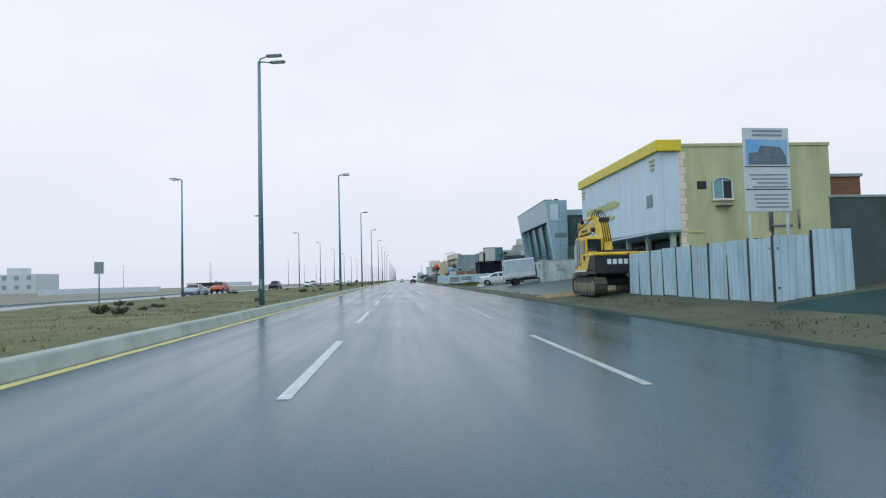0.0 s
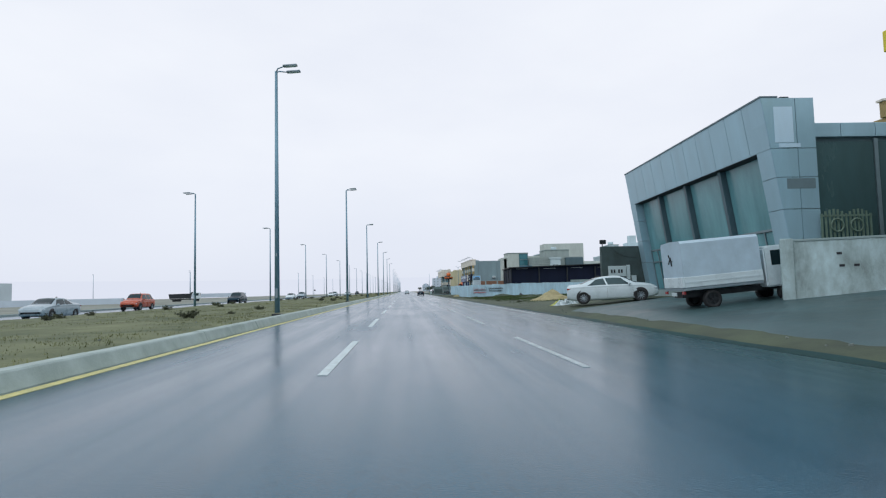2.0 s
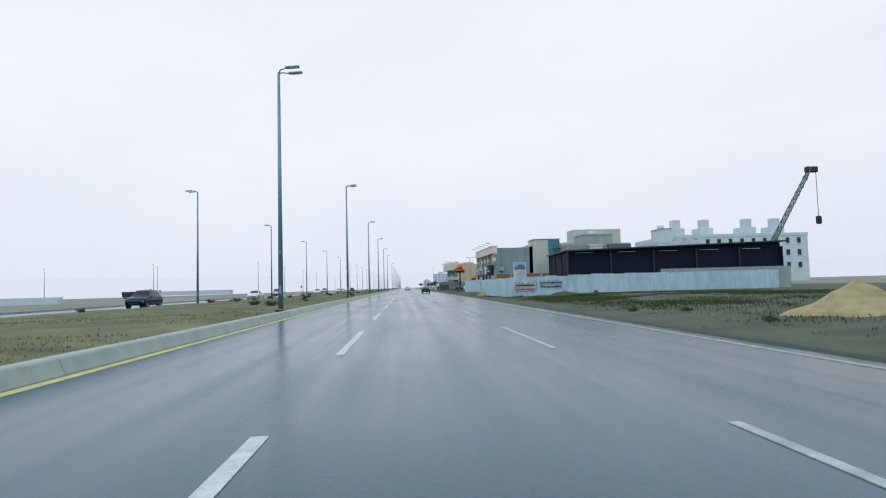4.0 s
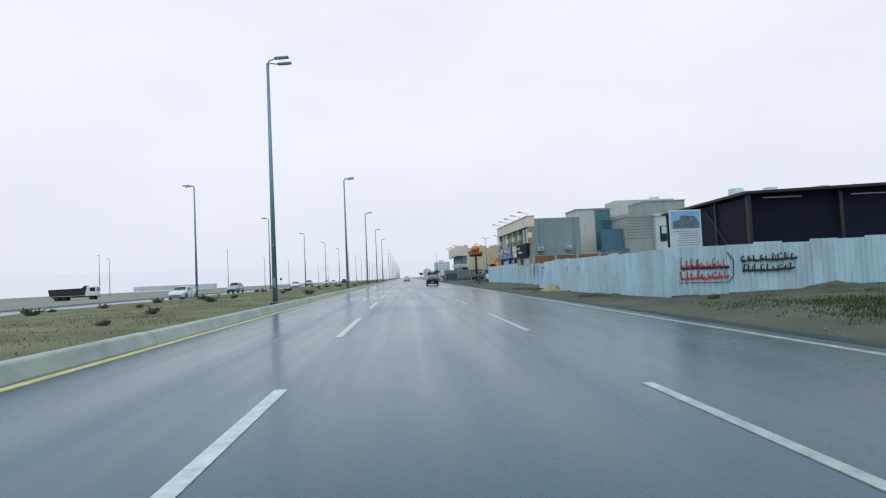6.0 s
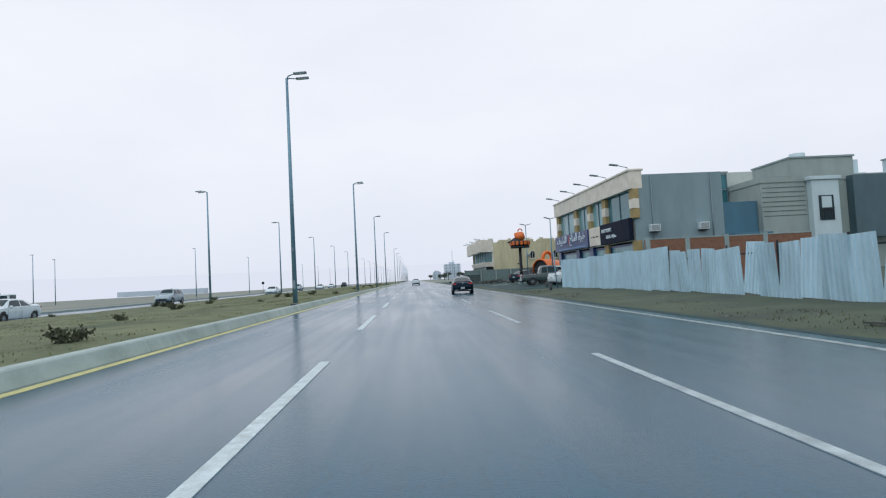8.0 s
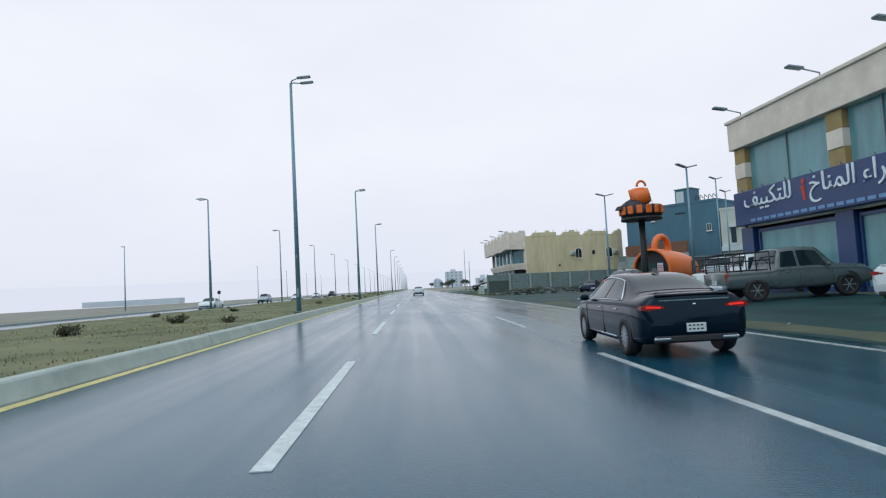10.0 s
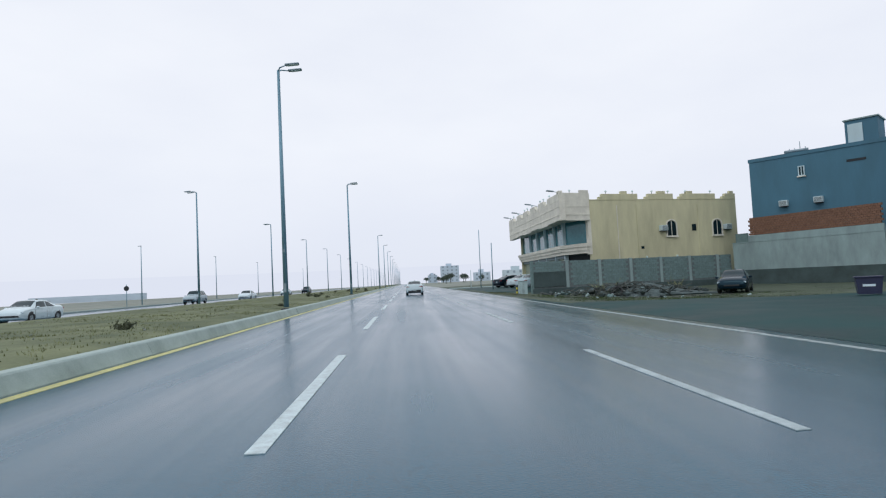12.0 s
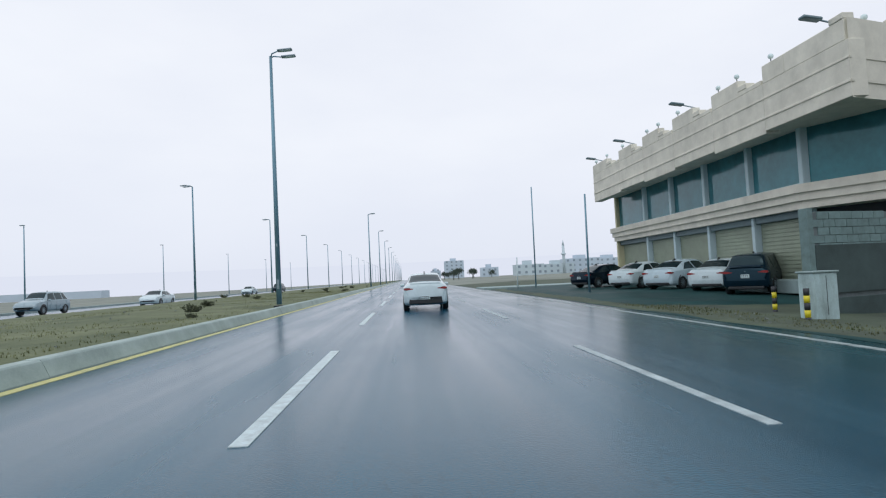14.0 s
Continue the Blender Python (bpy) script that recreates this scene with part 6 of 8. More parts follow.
# ---- the grey panelled showroom, its front leaning out over the forecourt ----
def grey_showroom():
    t = thing("grey_showroom", pose(12.32, 49.55, 0.85, 0, 0, -1.7), "grey metal-panelled showroom with a tall tinted glass front", "building")
    L, top, sof, k = 13.85, 6.62, 4.85, 0.146

    def lx(z):
        return (top - z) * k
    for i in range(11):
        y0, y1 = L * i / 11 + 0.01, L * (i + 1) / 11 - 0.01
        part("fascia_panel", pr([(lx(top), top), (lx(sof), sof), (lx(sof) + 0.5, sof), (lx(top) + 0.5, top)], "y", y0, y1), M_ALU, t)
    part("roof_edge", pr([(lx(top) - 0.03, top), (lx(top) + 0.6, top), (lx(top) + 0.6, top + 0.06), (lx(top) - 0.03, top + 0.06)], "y", -0.03, L + 0.03), M_ALUDK, t)
    # soffit coloured near black in place of its shade
    part("soffit", bx(lx(sof) + 0.02, 1.6, 0.9, L - 0.3, sof - 0.03, sof + 0.02), M_SHADE, t)
    # near pier: tiled panels on the face to the road and on the face to the street
    zs = [-0.4, 1.55, 2.75, 3.85, 4.85, top]
    for a, b in zip(zs, zs[1:]):
        part("pier_panel", pr([(lx(b), b - 0.01), (lx(a), a + 0.01), (lx(a) + 0.6, a + 0.01), (lx(b) + 0.6, b - 0.01)], "y", 0.0, 0.85), M_ALU, t)
        part("pier_panel", pr([(lx(b) + 0.012, b - 0.01), (lx(a) + 0.012, a + 0.01), (1.19, a + 0.01), (1.19, b - 0.01)], "y", -0.03, 0.0), M_ALU, t)
        part("pier_panel", bx(1.21, 1.85, -0.03, 0.85, a + 0.01, b - 0.01), M_ALU, t)
    part("blank_notice", bx(0.42, 1.08, -0.045, -0.03, 5.05, 6.3), M_WHITEPANEL, t, "pale peeled sign patch")
    part("notice_strip", bx(0.55, 1.3, -0.045, -0.03, 4.88, 5.02), M_WHITEPANEL, t, "pale torn strip of a sign")
    part("faded_patch", bx(0.75, 1.75, -0.038, -0.03, 3.45, 3.8), M_MULL, t, "dark trace of removed lettering")
    part("pier_back", bx(0.98, 1.2, 0.0, 0.85, -0.4, top - 0.02), M_ALUDK, t)
    # far pier
    for a, b in zip(zs, zs[1:]):
        part("pier_panel", pr([(lx(b), b - 0.01), (lx(a), a + 0.01), (lx(a) + 0.6, a + 0.01), (lx(b) + 0.6, b - 0.01)], "y", L - 0.7, L), M_ALU, t)
    # glass bays between mullions
    edges = [0.85, 3.95, 7.2, 10.3, L - 0.7]
    gx = 0.42
    for y0, y1 in zip(edges, edges[1:]):
        def gl(name, a, b, ya, yb, m=M_CURTAIN):
            return part(name, pr([(lx(b) + gx, b), (lx(a) + gx, a), (lx(a) + gx + 0.06, a), (lx(b) + gx + 0.06, b)], "y", ya, yb), m, t)
        gl("upper_pane", 2.2, sof, y0 + 0.22, y1 - 0.06)
        w = (y1 - y0 - 0.28) / 3
        for j in range(3):
            gl("transom_pane", 1.55, 2.12, y0 + 0.22 + w * j + 0.03, y0 + 0.22 + w * (j + 1) - 0.03)
            d = gl("door_pane", 0.08, 1.48, y0 + 0.22 + w * j + 0.03, y0 + 0.22 + w * (j + 1) - 0.03, M_GLASS if j == 1 else M_CURTAIN)
        for z in (0.0, 1.5, 2.14):
            part("transom", pr([(lx(z) + gx - 0.05, z), (lx(z) + gx + 0.1, z), (lx(z) + gx + 0.1, z + 0.08), (lx(z) + gx - 0.05, z + 0.08)], "y", y0 + 0.2, y1 - 0.04), M_MULL, t)
        for j in range(4):
            yy = y0 + 0.22 + w * j
            part("door_post", pr([(lx(2.2) + gx - 0.04, 2.2), (lx(0) + gx - 0.04, 0), (lx(0) + gx + 0.1, 0), (lx(2.2) + gx + 0.1, 2.2)], "y", yy - 0.03, yy + 0.03), M_MULL, t)
        part("mullion", pr([(lx(sof) + 0.2, sof), (lx(-0.3) + 0.2, -0.3), (lx(-0.3) + 0.75, -0.3), (lx(sof) + 0.75, sof)], "y", y0 - 0.02, y0 + 0.2), M_ALUDK, t)
    for y in (2.6, 5.4):
        nt = part("paper_notice", pr([(lx(1.4) + gx - 0.02, 1.4), (lx(0.85) + gx - 0.02, 0.85), (lx(0.85) + gx - 0.01, 0.85), (lx(1.4) + gx - 0.01, 1.4)], "y", y, y + 0.45), M_PRINT, t)
        bm = bmesh.new()
        for j in range(4):
            box(bm, lx(0.95 + 0.11 * j) + gx - 0.028, lx(0.95 + 0.11 * j) + gx - 0.018, y + 0.05, y + 0.4, 0.92 + 0.11 * j, 0.96 + 0.11 * j)
        part("print_bars", bm, M_BLKLET, nt)
    part("step", bx(0.35, 1.6, 0.9, L - 0.4, -0.5, 0.02), M_CONC, t)
    part("hall", bx(1.7, 14, 0.9, L, -0.5, 5.3), M_ALUDK, t)
    part("fascia_back", bx(1.0, 1.85, 0.86, L - 0.02, 4.9, top - 0.02), M_ALUDK, t)
    part("roof", bx(0.6, 1.85, 0.86, L - 0.02, top - 0.015, top + 0.02), M_ALUDK, t)
    # set-back wing beside the near pier
    part("wing_wall", bx(1.86, 12, 0.6, 0.9, -0.4, 5.35), M_ALUDK, t, "dark grey wall of the set-back wing")
    for j in range(4):
        part("wing_pane", bx(2.1 + 2.4 * j, 4.3 + 2.4 * j, 0.54, 0.6, 1.0, 5.2), M_WINGGLASS, t, "dark green tinted glass")
        part("wing_mullion", bx(4.32 + 2.4 * j, 4.46 + 2.4 * j, 0.5, 0.6, 0.0, 5.3), M_MULL, t)
    for j in range(8):
        part("wing_cornice", bx(1.86 + 1.26 * j, 3.1 + 1.26 * j, 0.45, 0.9, 5.35, 5.85, 0.01), M_ALU, t)
    part("roof_vent", bx(0.9, 1.2, 0.3, 0.6, top + 0.06, top + 0.14), M_STEELDK, t)
    return t


grey_showroom()
lattice = thing("garden_gate", pose(14.05, 49.3, 0.9), "pale green ornamental metal gate beside the showroom", "gate")
M_IRON = mat("green_iron", (0.17, 0.22, 0.16), 0.6, var=0.4, scale=5)
for k in range(13):
    part("bar", bx(0.145 * k, 0.145 * k + 0.07, 0, 0.03, 0, 2.5 + 0.16 * abs(math.sin(k * 0.52))), M_IRON, lattice)
for z in (0.1, 1.3, 2.4):
    part("rail", bx(0, 1.81, -0.02, 0.0, z, z + 0.06), M_IRON, lattice)
for x in (0.55, 1.25):
    part("ornament", sweep([(x + 0.22 * math.cos(a), -0.03, 2.1 + 0.22 * math.sin(a)) for a in [math.pi * j / 8 for j in range(16)]], 0.03, 6, True), M_IRON, lattice)
ochre = thing("villa", pose(26.7, 61.0, 0.5), "ochre rendered house rising behind the showroom", "house")
part("wall", bx(0, 8, 0, 9, -0.4, 9.6, 0.02), M_TAN, ochre)
part("parapet", bx(-0.1, 8.1, -0.1, 0.25, 9.6, 10.5, 0.02), M_TAN, ochre)
part("coping", bx(-0.2, 8.2, -0.2, 0.35, 10.5, 10.62), M_STONE, ochre)

# plastered boundary wall that runs slantwise
pw = block_wall_run("plaster_wall", (11.35, 46.92), (14.6, 45.0), zg(12.5, 46) - 0.02, 1.62, M_PLASTER, "stained white plaster boundary wall")
for d, z in ((1.1, 1.2), (1.15, 0.85), (1.5, 0.85), (3.6, 0.5)):
    part("stain", bx(d, d + 0.13, -0.008, 0.0, z, z + 0.07), M_BLKLET, pw, "dark chip in the plaster")
part("gate_post", bx(-0.3, 0.05, -0.06, 0.26, -0.4, 1.72, 0.02), M_PLASTER, pw)
pile = thing("corrugated_stack", pose(14.7, 45.1, 0.95, 0, 0, 60), "dark ribbed metal sheets leaning beside the wall", "sheet stack")
part("sheet_panel", corrugated(0.9, 2.0, 0.09), M_SHUTTER, pile)

# dark kiosk wall with meter boxes and a floodlight
kz = zg(12, 63)
ks = thing("meter_wall", pose(11.19, 63.47, kz), "dark rendered wall carrying pale meter boxes and a floodlight", "wall")
part("wall_body", bx(0, 2.6, 0, 0.3, -0.4, 2.98, 0.015), M_CONCDK, ks)
mb = part("meter_box", bx(0.35, 1.35, -0.16, 0.0, 1.25, 1.85, 0.015), M_PLATE, ks, "pale meter cabinet")
for k in range(2):
    for j in range(2):
        part("meter_window", bx(0.45 + 0.42 * k + 0.16 * j, 0.55 + 0.42 * k + 0.16 * j, -0.168, -0.158, 1.45, 1.65), M_BLKLET, mb)
part("meter_box", bx(1.4, 1.6, -0.1, 0.0, 1.0, 1.9, 0.01), M_PLATE, ks)
part("small_box", bx(1.68, 1.95, -0.1, 0.0, 0.95, 1.3, 0.01), M_PLATE, ks)
fl = part("floodlight_post", tb((0.1, 0.1, 2.9), (0.1, 0.1, 3.15), 0.03), M_STEELDK, ks)
part("floodlight", bx(-0.05, 0.3, 0.0, 0.14, 3.12, 3.36, 0.02), M_STEELDK, fl)
bm = bmesh.new()
wire = [(0.6, -0.01, 2.9), (0.9, -0.01, 2.6), (1.3, -0.01, 2.4), (2.0, -0.01, 2.3)]
for p, q in zip(wire, wire[1:]):
    tube(bm, p, q, 0.008, 0.008, 5)
part("cable", bm, M_RUBBER, ks)

block_wall_run("block_wall", (16.5, 79), (22.5, 80), zg(16, 79), 2.4, M_CONC, "bare grey block wall behind the sand heap")
lone("sand_heap", heap(1.75, 1.5, 0.85, 5, rough=0.3), M_SAND, "yellow sand heap on the verge", "sand heap", at=pose(11.3, 75.6, zg(11.3, 75.6) - 0.03))
for k, (x, y) in enumerate(((8.8, 62.2), (8.4, 62.6), (9.2, 62.7), (8.9, 63.1), (8.3, 62.0))):
    lone("rubbish_bag", heap(0.42, 0.36, 0.34, k, 18, 0.9), M_BAG if k != 1 else mat("yellow_bag", (0.45, 0.42, 0.08), 0.5), "pale crumpled rubbish bag behind the parked saloon" if k != 1 else "yellow crumpled rubbish bag among others", "rubbish bag", "heap of rubbish bags", at=pose(x, y, zg(x, y) - 0.02))
lone("dark_boulder", heap(0.55, 0.4, 0.35, 9, 16, 0.5), M_STEELDK, "dark lump of rubble before the hoarding", "rubble", at=pose(15.2, 108.5, zg(15.2, 108.5) - 0.03))
lone("soil_heap", heap(1.2, 0.9, 0.4, 12, 18, 0.4), M_SAND, "yellow-brown soil heap at the foot of the hoarding", "soil heap", at=pose(8.2, 124.8, zg(8.2, 124) - 0.05))
lone("soil_ridge", heap(2.4, 0.9, 0.4, 15, 22, 0.4), M_DIRT, "low overgrown soil ridge before the hoarding", "soil heap", at=pose(13.0, 109.6, zg(13, 110) - 0.08))
for k in range(9):
    r = random.Random(k)
    x, y = r.uniform(7.4, 8.3), r.uniform(114, 133)
    lone("loose_plank", bx(-0.05, 0.05, -0.6, 0.6, 0, 0.035), M_WOOD, "weathered plank lying on the verge", "plank", "planks on the verge", at=pose(x, y, zg(x, y) + 0.02, 0, 0, r.uniform(0, 180)))


def crane(at):
    t = thing("mobile_crane", at, "lattice crane boom, grey paled for haze, behind the walls", "crane")
    part("carrier", bx(-1.3, 1.3, -4, 4, 0.6, 2.2, 0.1), M_STEELDK, t)
    part("cabin", bx(-1.2, 1.2, -1.5, 1.5, 2.2, 3.6, 0.1), M_PLATE, t)
    for x in (-1.1, 1.1):
        for y in (-3, -1, 1, 3):
            part("tyre", tb((x - 0.2, y, 0.6), (x + 0.2, y, 0.6), 0.6, 0.6, 16), M_RUBBER, t)
    bm = bmesh.new()
    a, b = Vector((-0.1, 0, 3.2)), Vector((8.7, 0, 18.0))
    for dy in (-0.4, 0.4):
        for dz in (-0.4, 0.4):
            tube(bm, a + Vector((0, dy, dz)), b + Vector((0, dy * 0.6, dz * 0.6)), 0.11, 0.09, 6)
    for k in range(12):
        p, q = a.lerp(b, k / 12), a.lerp(b, (k + 1) / 12)
        for s in (-1, 1):
            tube(bm, p + Vector((0, 0.4 * s, -0.4)), q + Vector((0, 0.4 * s, 0.4)), 0.06, 0.06, 5)
            tube(bm, p + Vector((0, -0.4, 0.4 * s)), q + Vector((0, 0.4, 0.4 * s)), 0.06, 0.06, 5)
    # distance haze is put into the boom's lighter grey
    part("boom", bm, M_MULL, t)
    part("boom_tip", bx(8.1, 10.0, -0.4, 0.4, 17.7, 18.6, 0.1), M_STEELDK, t)
    hook = part("hook_cable", tb((9.8, 0, 10.6), (9.8, 0, 17.8), 0.05, 0.05, 6), M_STEELDK, t)
    part("hook_block", bx(9.4, 10.2, -0.3, 0.3, 9.4, 10.7, 0.15), M_STEELDK, hook)
    return t


crane(pose(56, 152, 0))

# ---- the dark steel shed and the houses behind ----
def steel_shed():
    t = thing("steel_shed", pose(15.8, 118.5, 0.0, 0, 0, -3), "dark navy open steel shed behind the hoarding", "shed")
    W, D, H = 21, 9.4, 4.15
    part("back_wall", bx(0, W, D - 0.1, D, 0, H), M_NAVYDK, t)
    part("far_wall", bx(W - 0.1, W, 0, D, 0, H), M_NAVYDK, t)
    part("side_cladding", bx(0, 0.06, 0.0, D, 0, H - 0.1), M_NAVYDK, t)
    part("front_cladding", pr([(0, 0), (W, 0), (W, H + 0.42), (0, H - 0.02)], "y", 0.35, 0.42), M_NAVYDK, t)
    bm = pr([(-0.3, H), (W + 0.3, H + 0.45), (W + 0.3, H + 0.57), (-0.3, H + 0.12)], "y", -0.3, D + 0.3)
    part("roof", bm, M_STEELDK, t)
    for k in range(6):
        part("column", bx(W * k / 5 - 0.08, W * k / 5 + 0.08, 0.0, 0.2, 0, H, 0.01), M_STEELDK, t)
    for k in range(4):
        part("column", bx(-0.1, 0.06, D * k / 3 - 0.08, D * k / 3 + 0.08, 0, H, 0.01), M_STEELDK, t)
    bm = bmesh.new()
    for y0 in (0.2, 5.2):
        bar(bm, (-0.06, y0, 0.4), (-0.06, y0 + 4, H - 0.3), 0.06, 0.06)
    part("brace", bm, M_STEELDK, t)
    # white bars stand in for light showing under the roof
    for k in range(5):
        part("roof_strip", bx(0.8 + 4.1 * k, 2.6 + 4.1 * k, 0.3, 0.34, H - 0.16, H - 0.12), M_PLATE, t, "thin white bar standing for light under the roof")
    part("grey_block", bx(8.6, 21, -1.2, -1.0, 0, 2.2), M_CONC, t, "bare grey block wall along the shed")
    return t


steel_shed()


def window_on(t, x0, x1, y, z0, z1, m=M_GLASSDK):
    """A framed window in a wall that faces -y."""
    w = part("window", bx(x0, x1, y - 0.04, y + 0.02, z0, z1), m, t)
    bm = bmesh.new()
    f = 0.07
    box(bm, x0 - f, x0, y - 0.09, y + 0.02, z0 - f, z1 + f)
    box(bm, x1, x1 + f, y - 0.09, y + 0.02, z0 - f, z1 + f)
    box(bm, x0, x1, y - 0.09, y + 0.02, z1, z1 + f)
    box(bm, x0, x1, y - 0.09, y + 0.02, z0 - f, z0)
    box(bm, (x0 + x1) / 2 - 0.03, (x0 + x1) / 2 + 0.03, y - 0.07, y, z0, z1)
    part("window_frame", bm, M_WHITEREND, w)
    part("window_sill", bx(x0 - 0.15, x1 + 0.15, y - 0.16, y, z0 - 0.16, z0 - 0.07), M_STONE, w)
    return w


def villa(at, w, d, h, m, label, windows=(), roof_box=None, m2=None):
    t = thing("villa", at, label, "house", "houses behind the hoarding")
    part("wall", bx(0, w, 0, d, -0.3, h, 0.02), m, t)
    bm = bmesh.new()
    box(bm, -0.08, w + 0.08, -0.08, 0.15, h, h + 0.5)
    box(bm, -0.08, 0.15, 0.15, d, h, h + 0.5)
    box(bm, w - 0.15, w + 0.08, 0.15, d, h, h + 0.5)
    part("parapet", bm, m2 or m, t)
    for x0, x1, z0, z1 in windows:
        window_on(t, x0, x1, 0, z0, z1)
    if roof_box:
        x0, x1, z = roof_box
        rb = part("roof_room", bx(x0, x1, 0.6, d * 0.5, h, z, 0.02), m2 or m, t)
        part("roof_room_slab", bx(x0 - 0.1, x1 + 0.1, 0.5, d * 0.5 + 0.1, z, z + 0.15), M_CONC, rb)
        part("water_tank", tb(((x0 + x1) / 2, d * 0.3, z + 0.15), ((x0 + x1) / 2, d * 0.3, z + 1.0), 0.7, 0.7, 16), M_WHITEREND, t)
    return t


va = villa(pose(26.1, 182, 0.2), 9.4, 14, 8.6, M_CREAM, "cream flat-roofed house with a glazed stair box", (), None, M_CREAM)
part("stair_box", bx(0.0, 5.2, -1.6, 4, -0.3, 9.8, 0.02), M_CREAM, va)
part("stair_slab", bx(-0.12, 5.32, -1.72, 4.1, 9.8, 9.93), M_CONC, va)
sg = part("stair_glazing", bx(2.9, 5.15, -1.68, -1.6, 3.6, 9.7), M_GLASS, va)
for k in range(5):
    part("glazing_bar", bx(2.85, 5.18, -1.75, -1.66, 3.6 + 1.5 * k, 3.7 + 1.5 * k), M_MULL, sg)
for x in (2.86, 5.1):
    part("glazing_bar", bx(x, x + 0.08, -1.74, -1.66, 3.6, 9.7), M_MULL, sg)
vb = villa(pose(31.4, 175, 0.2), 12.3, 13, 7.9, M_GREYREND, "grey rendered modern house with a tall window bay", (), (3.2, 9.2, 10.1))
for k in range(7):
    part("wall_groove", bx(0.1, 4.0, -0.03, 0.0, 4.9 + 0.42 * k, 4.94 + 0.42 * k), M_CONCDK, vb)
bay = part("window_bay", bx(4.2, 6.7, -0.7, 0.0, -0.3, 7.9, 0.03), M_WHITEREND, vb, "white framed tall window bay")
part("bay_window", bx(4.75, 6.1, -0.74, -0.68, 4.3, 6.5), M_GLASSDK, bay)
part("bay_curtain", bx(5.0, 5.9, -0.75, -0.735, 5.4, 6.4), M_WHITEREND, bay)
for k in range(7):
    part("bay_rail", bx(4.78 + 0.2 * k, 4.81 + 0.2 * k, -0.8, -0.77, 4.3, 5.3), M_STEELDK, bay)
part("bay_handrail", bx(4.72, 6.14, -0.81, -0.765, 5.3, 5.36), M_STEELDK, bay)
part("bay_cap", bx(4.0, 6.9, -0.85, 0.0, 7.9, 8.2, 0.02), M_WHITEREND, vb)
part("dark_cube", bx(7.9, 12.25, -0.9, 0.0, 2.6, 8.2, 0.03), M_ALUDK, vb, "dark grey projecting storey")
part("balcony", bx(-3.4, 0.0, -1.4, 0.6, 3.0, 3.5, 0.02), M_BLUEGREY, vb, "blue-grey balcony")
part("balcony_wall", bx(-3.2, -0.1, 0.6, 0.8, 3.5, 6.4), M_BLUEGREY, vb)
sm = villa(pose(43.8, 174, 0.2), 4.2, 10, 6.7, M_CREAM, "small cream house with a white window frame", ((1.5, 3.0, 4.0, 6.0),))
part("eave_band", bx(-0.1, 4.5, -0.5, 0.0, 6.1, 6.5, 0.02), M_WHITEREND, sm)
villa(pose(52.6, 182, 0.2), 9, 12, 8.6, M_WHITEREND, "white flat-roofed house with small windows", ((1.6, 2.6, 5.6, 7.2), (5.4, 6.4, 5.6, 7.2)), (1, 3.2, 11.6), M_WHITEREND)


def white_block():
    """A long white housing block with square roof tanks."""
    t = thing("white_apartment_block", pose(66, 215, 0), "long white apartment block with square roof tanks", "building")
    part("wall", bx(0, 42, 0, 14, 0, 12.2, 0.05), M_WHITEREND, t)
    part("parapet", bx(-0.1, 42.1, -0.1, 0.2, 12.2, 13.0), M_WHITEREND, t)
    for i in range(13):
        for z in (3.6, 7.0, 10.2):
            x = 1.2 + 3.15 * i
            w = part("window", bx(x, x + 1.0, -0.05, 0.02, z, z + 1.5), M_GLASSDK, t)
            part("sill", bx(x - 0.1, x + 1.1, -0.15, 0, z - 0.12, z), M_STONE, w)
    for x in (6, 14, 26, 34):
        s = part("stair_room", bx(x, x + 3.6, 3, 8, 12.2, 15.0, 0.03), M_WHITEREND, t)
        part("roof_tank", bx(x + 0.6, x + 2.8, 3.6, 5.6, 15.0, 17.3, 0.05), M_WHITEREND, s)
    return t


white_block()
br = block_wall_run("brick_wall", (14.9, 160.6), (26, 160.9), 0.1, 2.75, M_BRICK, "unfinished red brick wall with concrete posts beside the shop")
for k in range(4):
    part("concrete_post", bx(2.6 * k, 2.6 * k + 0.3, -0.04, 0.24, -0.3, 2.9), M_CONC, br)


# ---- the air-conditioner shop ----
def letters(name, text, at, size, material, parent, depth=0.03, label=""):
    """Raised letters from the built-in font."""
    cu = bpy.data.curves.new(name, "FONT")
    cu.body, cu.size, cu.extrude, cu.align_x = text, size, depth, "CENTER"
    tmp = bpy.data.objects.new(name, cu)
    me = bpy.data.meshes.new_from_object(tmp)
    bpy.data.objects.remove(tmp)
    me.materials.clear()
    me.materials.append(material)
    ob = new(name, me)
    ob.parent = parent
    ob.matrix_basis = at
    if label:
        ob["label"] = label
    return ob


def parapet_lamp(t, y, z, x=-0.1):
    """A flat floodlight on a bent arm out over the front."""
    bm = bmesh.new()
    tube(bm, (x + 0.25, y, z - 0.2), (x + 0.25, y, z + 0.45), 0.03, 0.03, 8)
    tube(bm, (x + 0.25, y, z + 0.45), (x - 0.45, y, z + 0.62), 0.03, 0.03, 8)
    a = part("lamp_arm", bm, M_HEAD, t)
    bm = bx(-0.62, 0.0, -0.14, 0.14, -0.05, 0.05, 0.03)
    bmesh.ops.transform(bm, matrix=pose(x - 0.4, y, z + 0.62, 0, 8, 0), verts=bm.verts)
    part("lamp_head", bm, M_MULL, a)


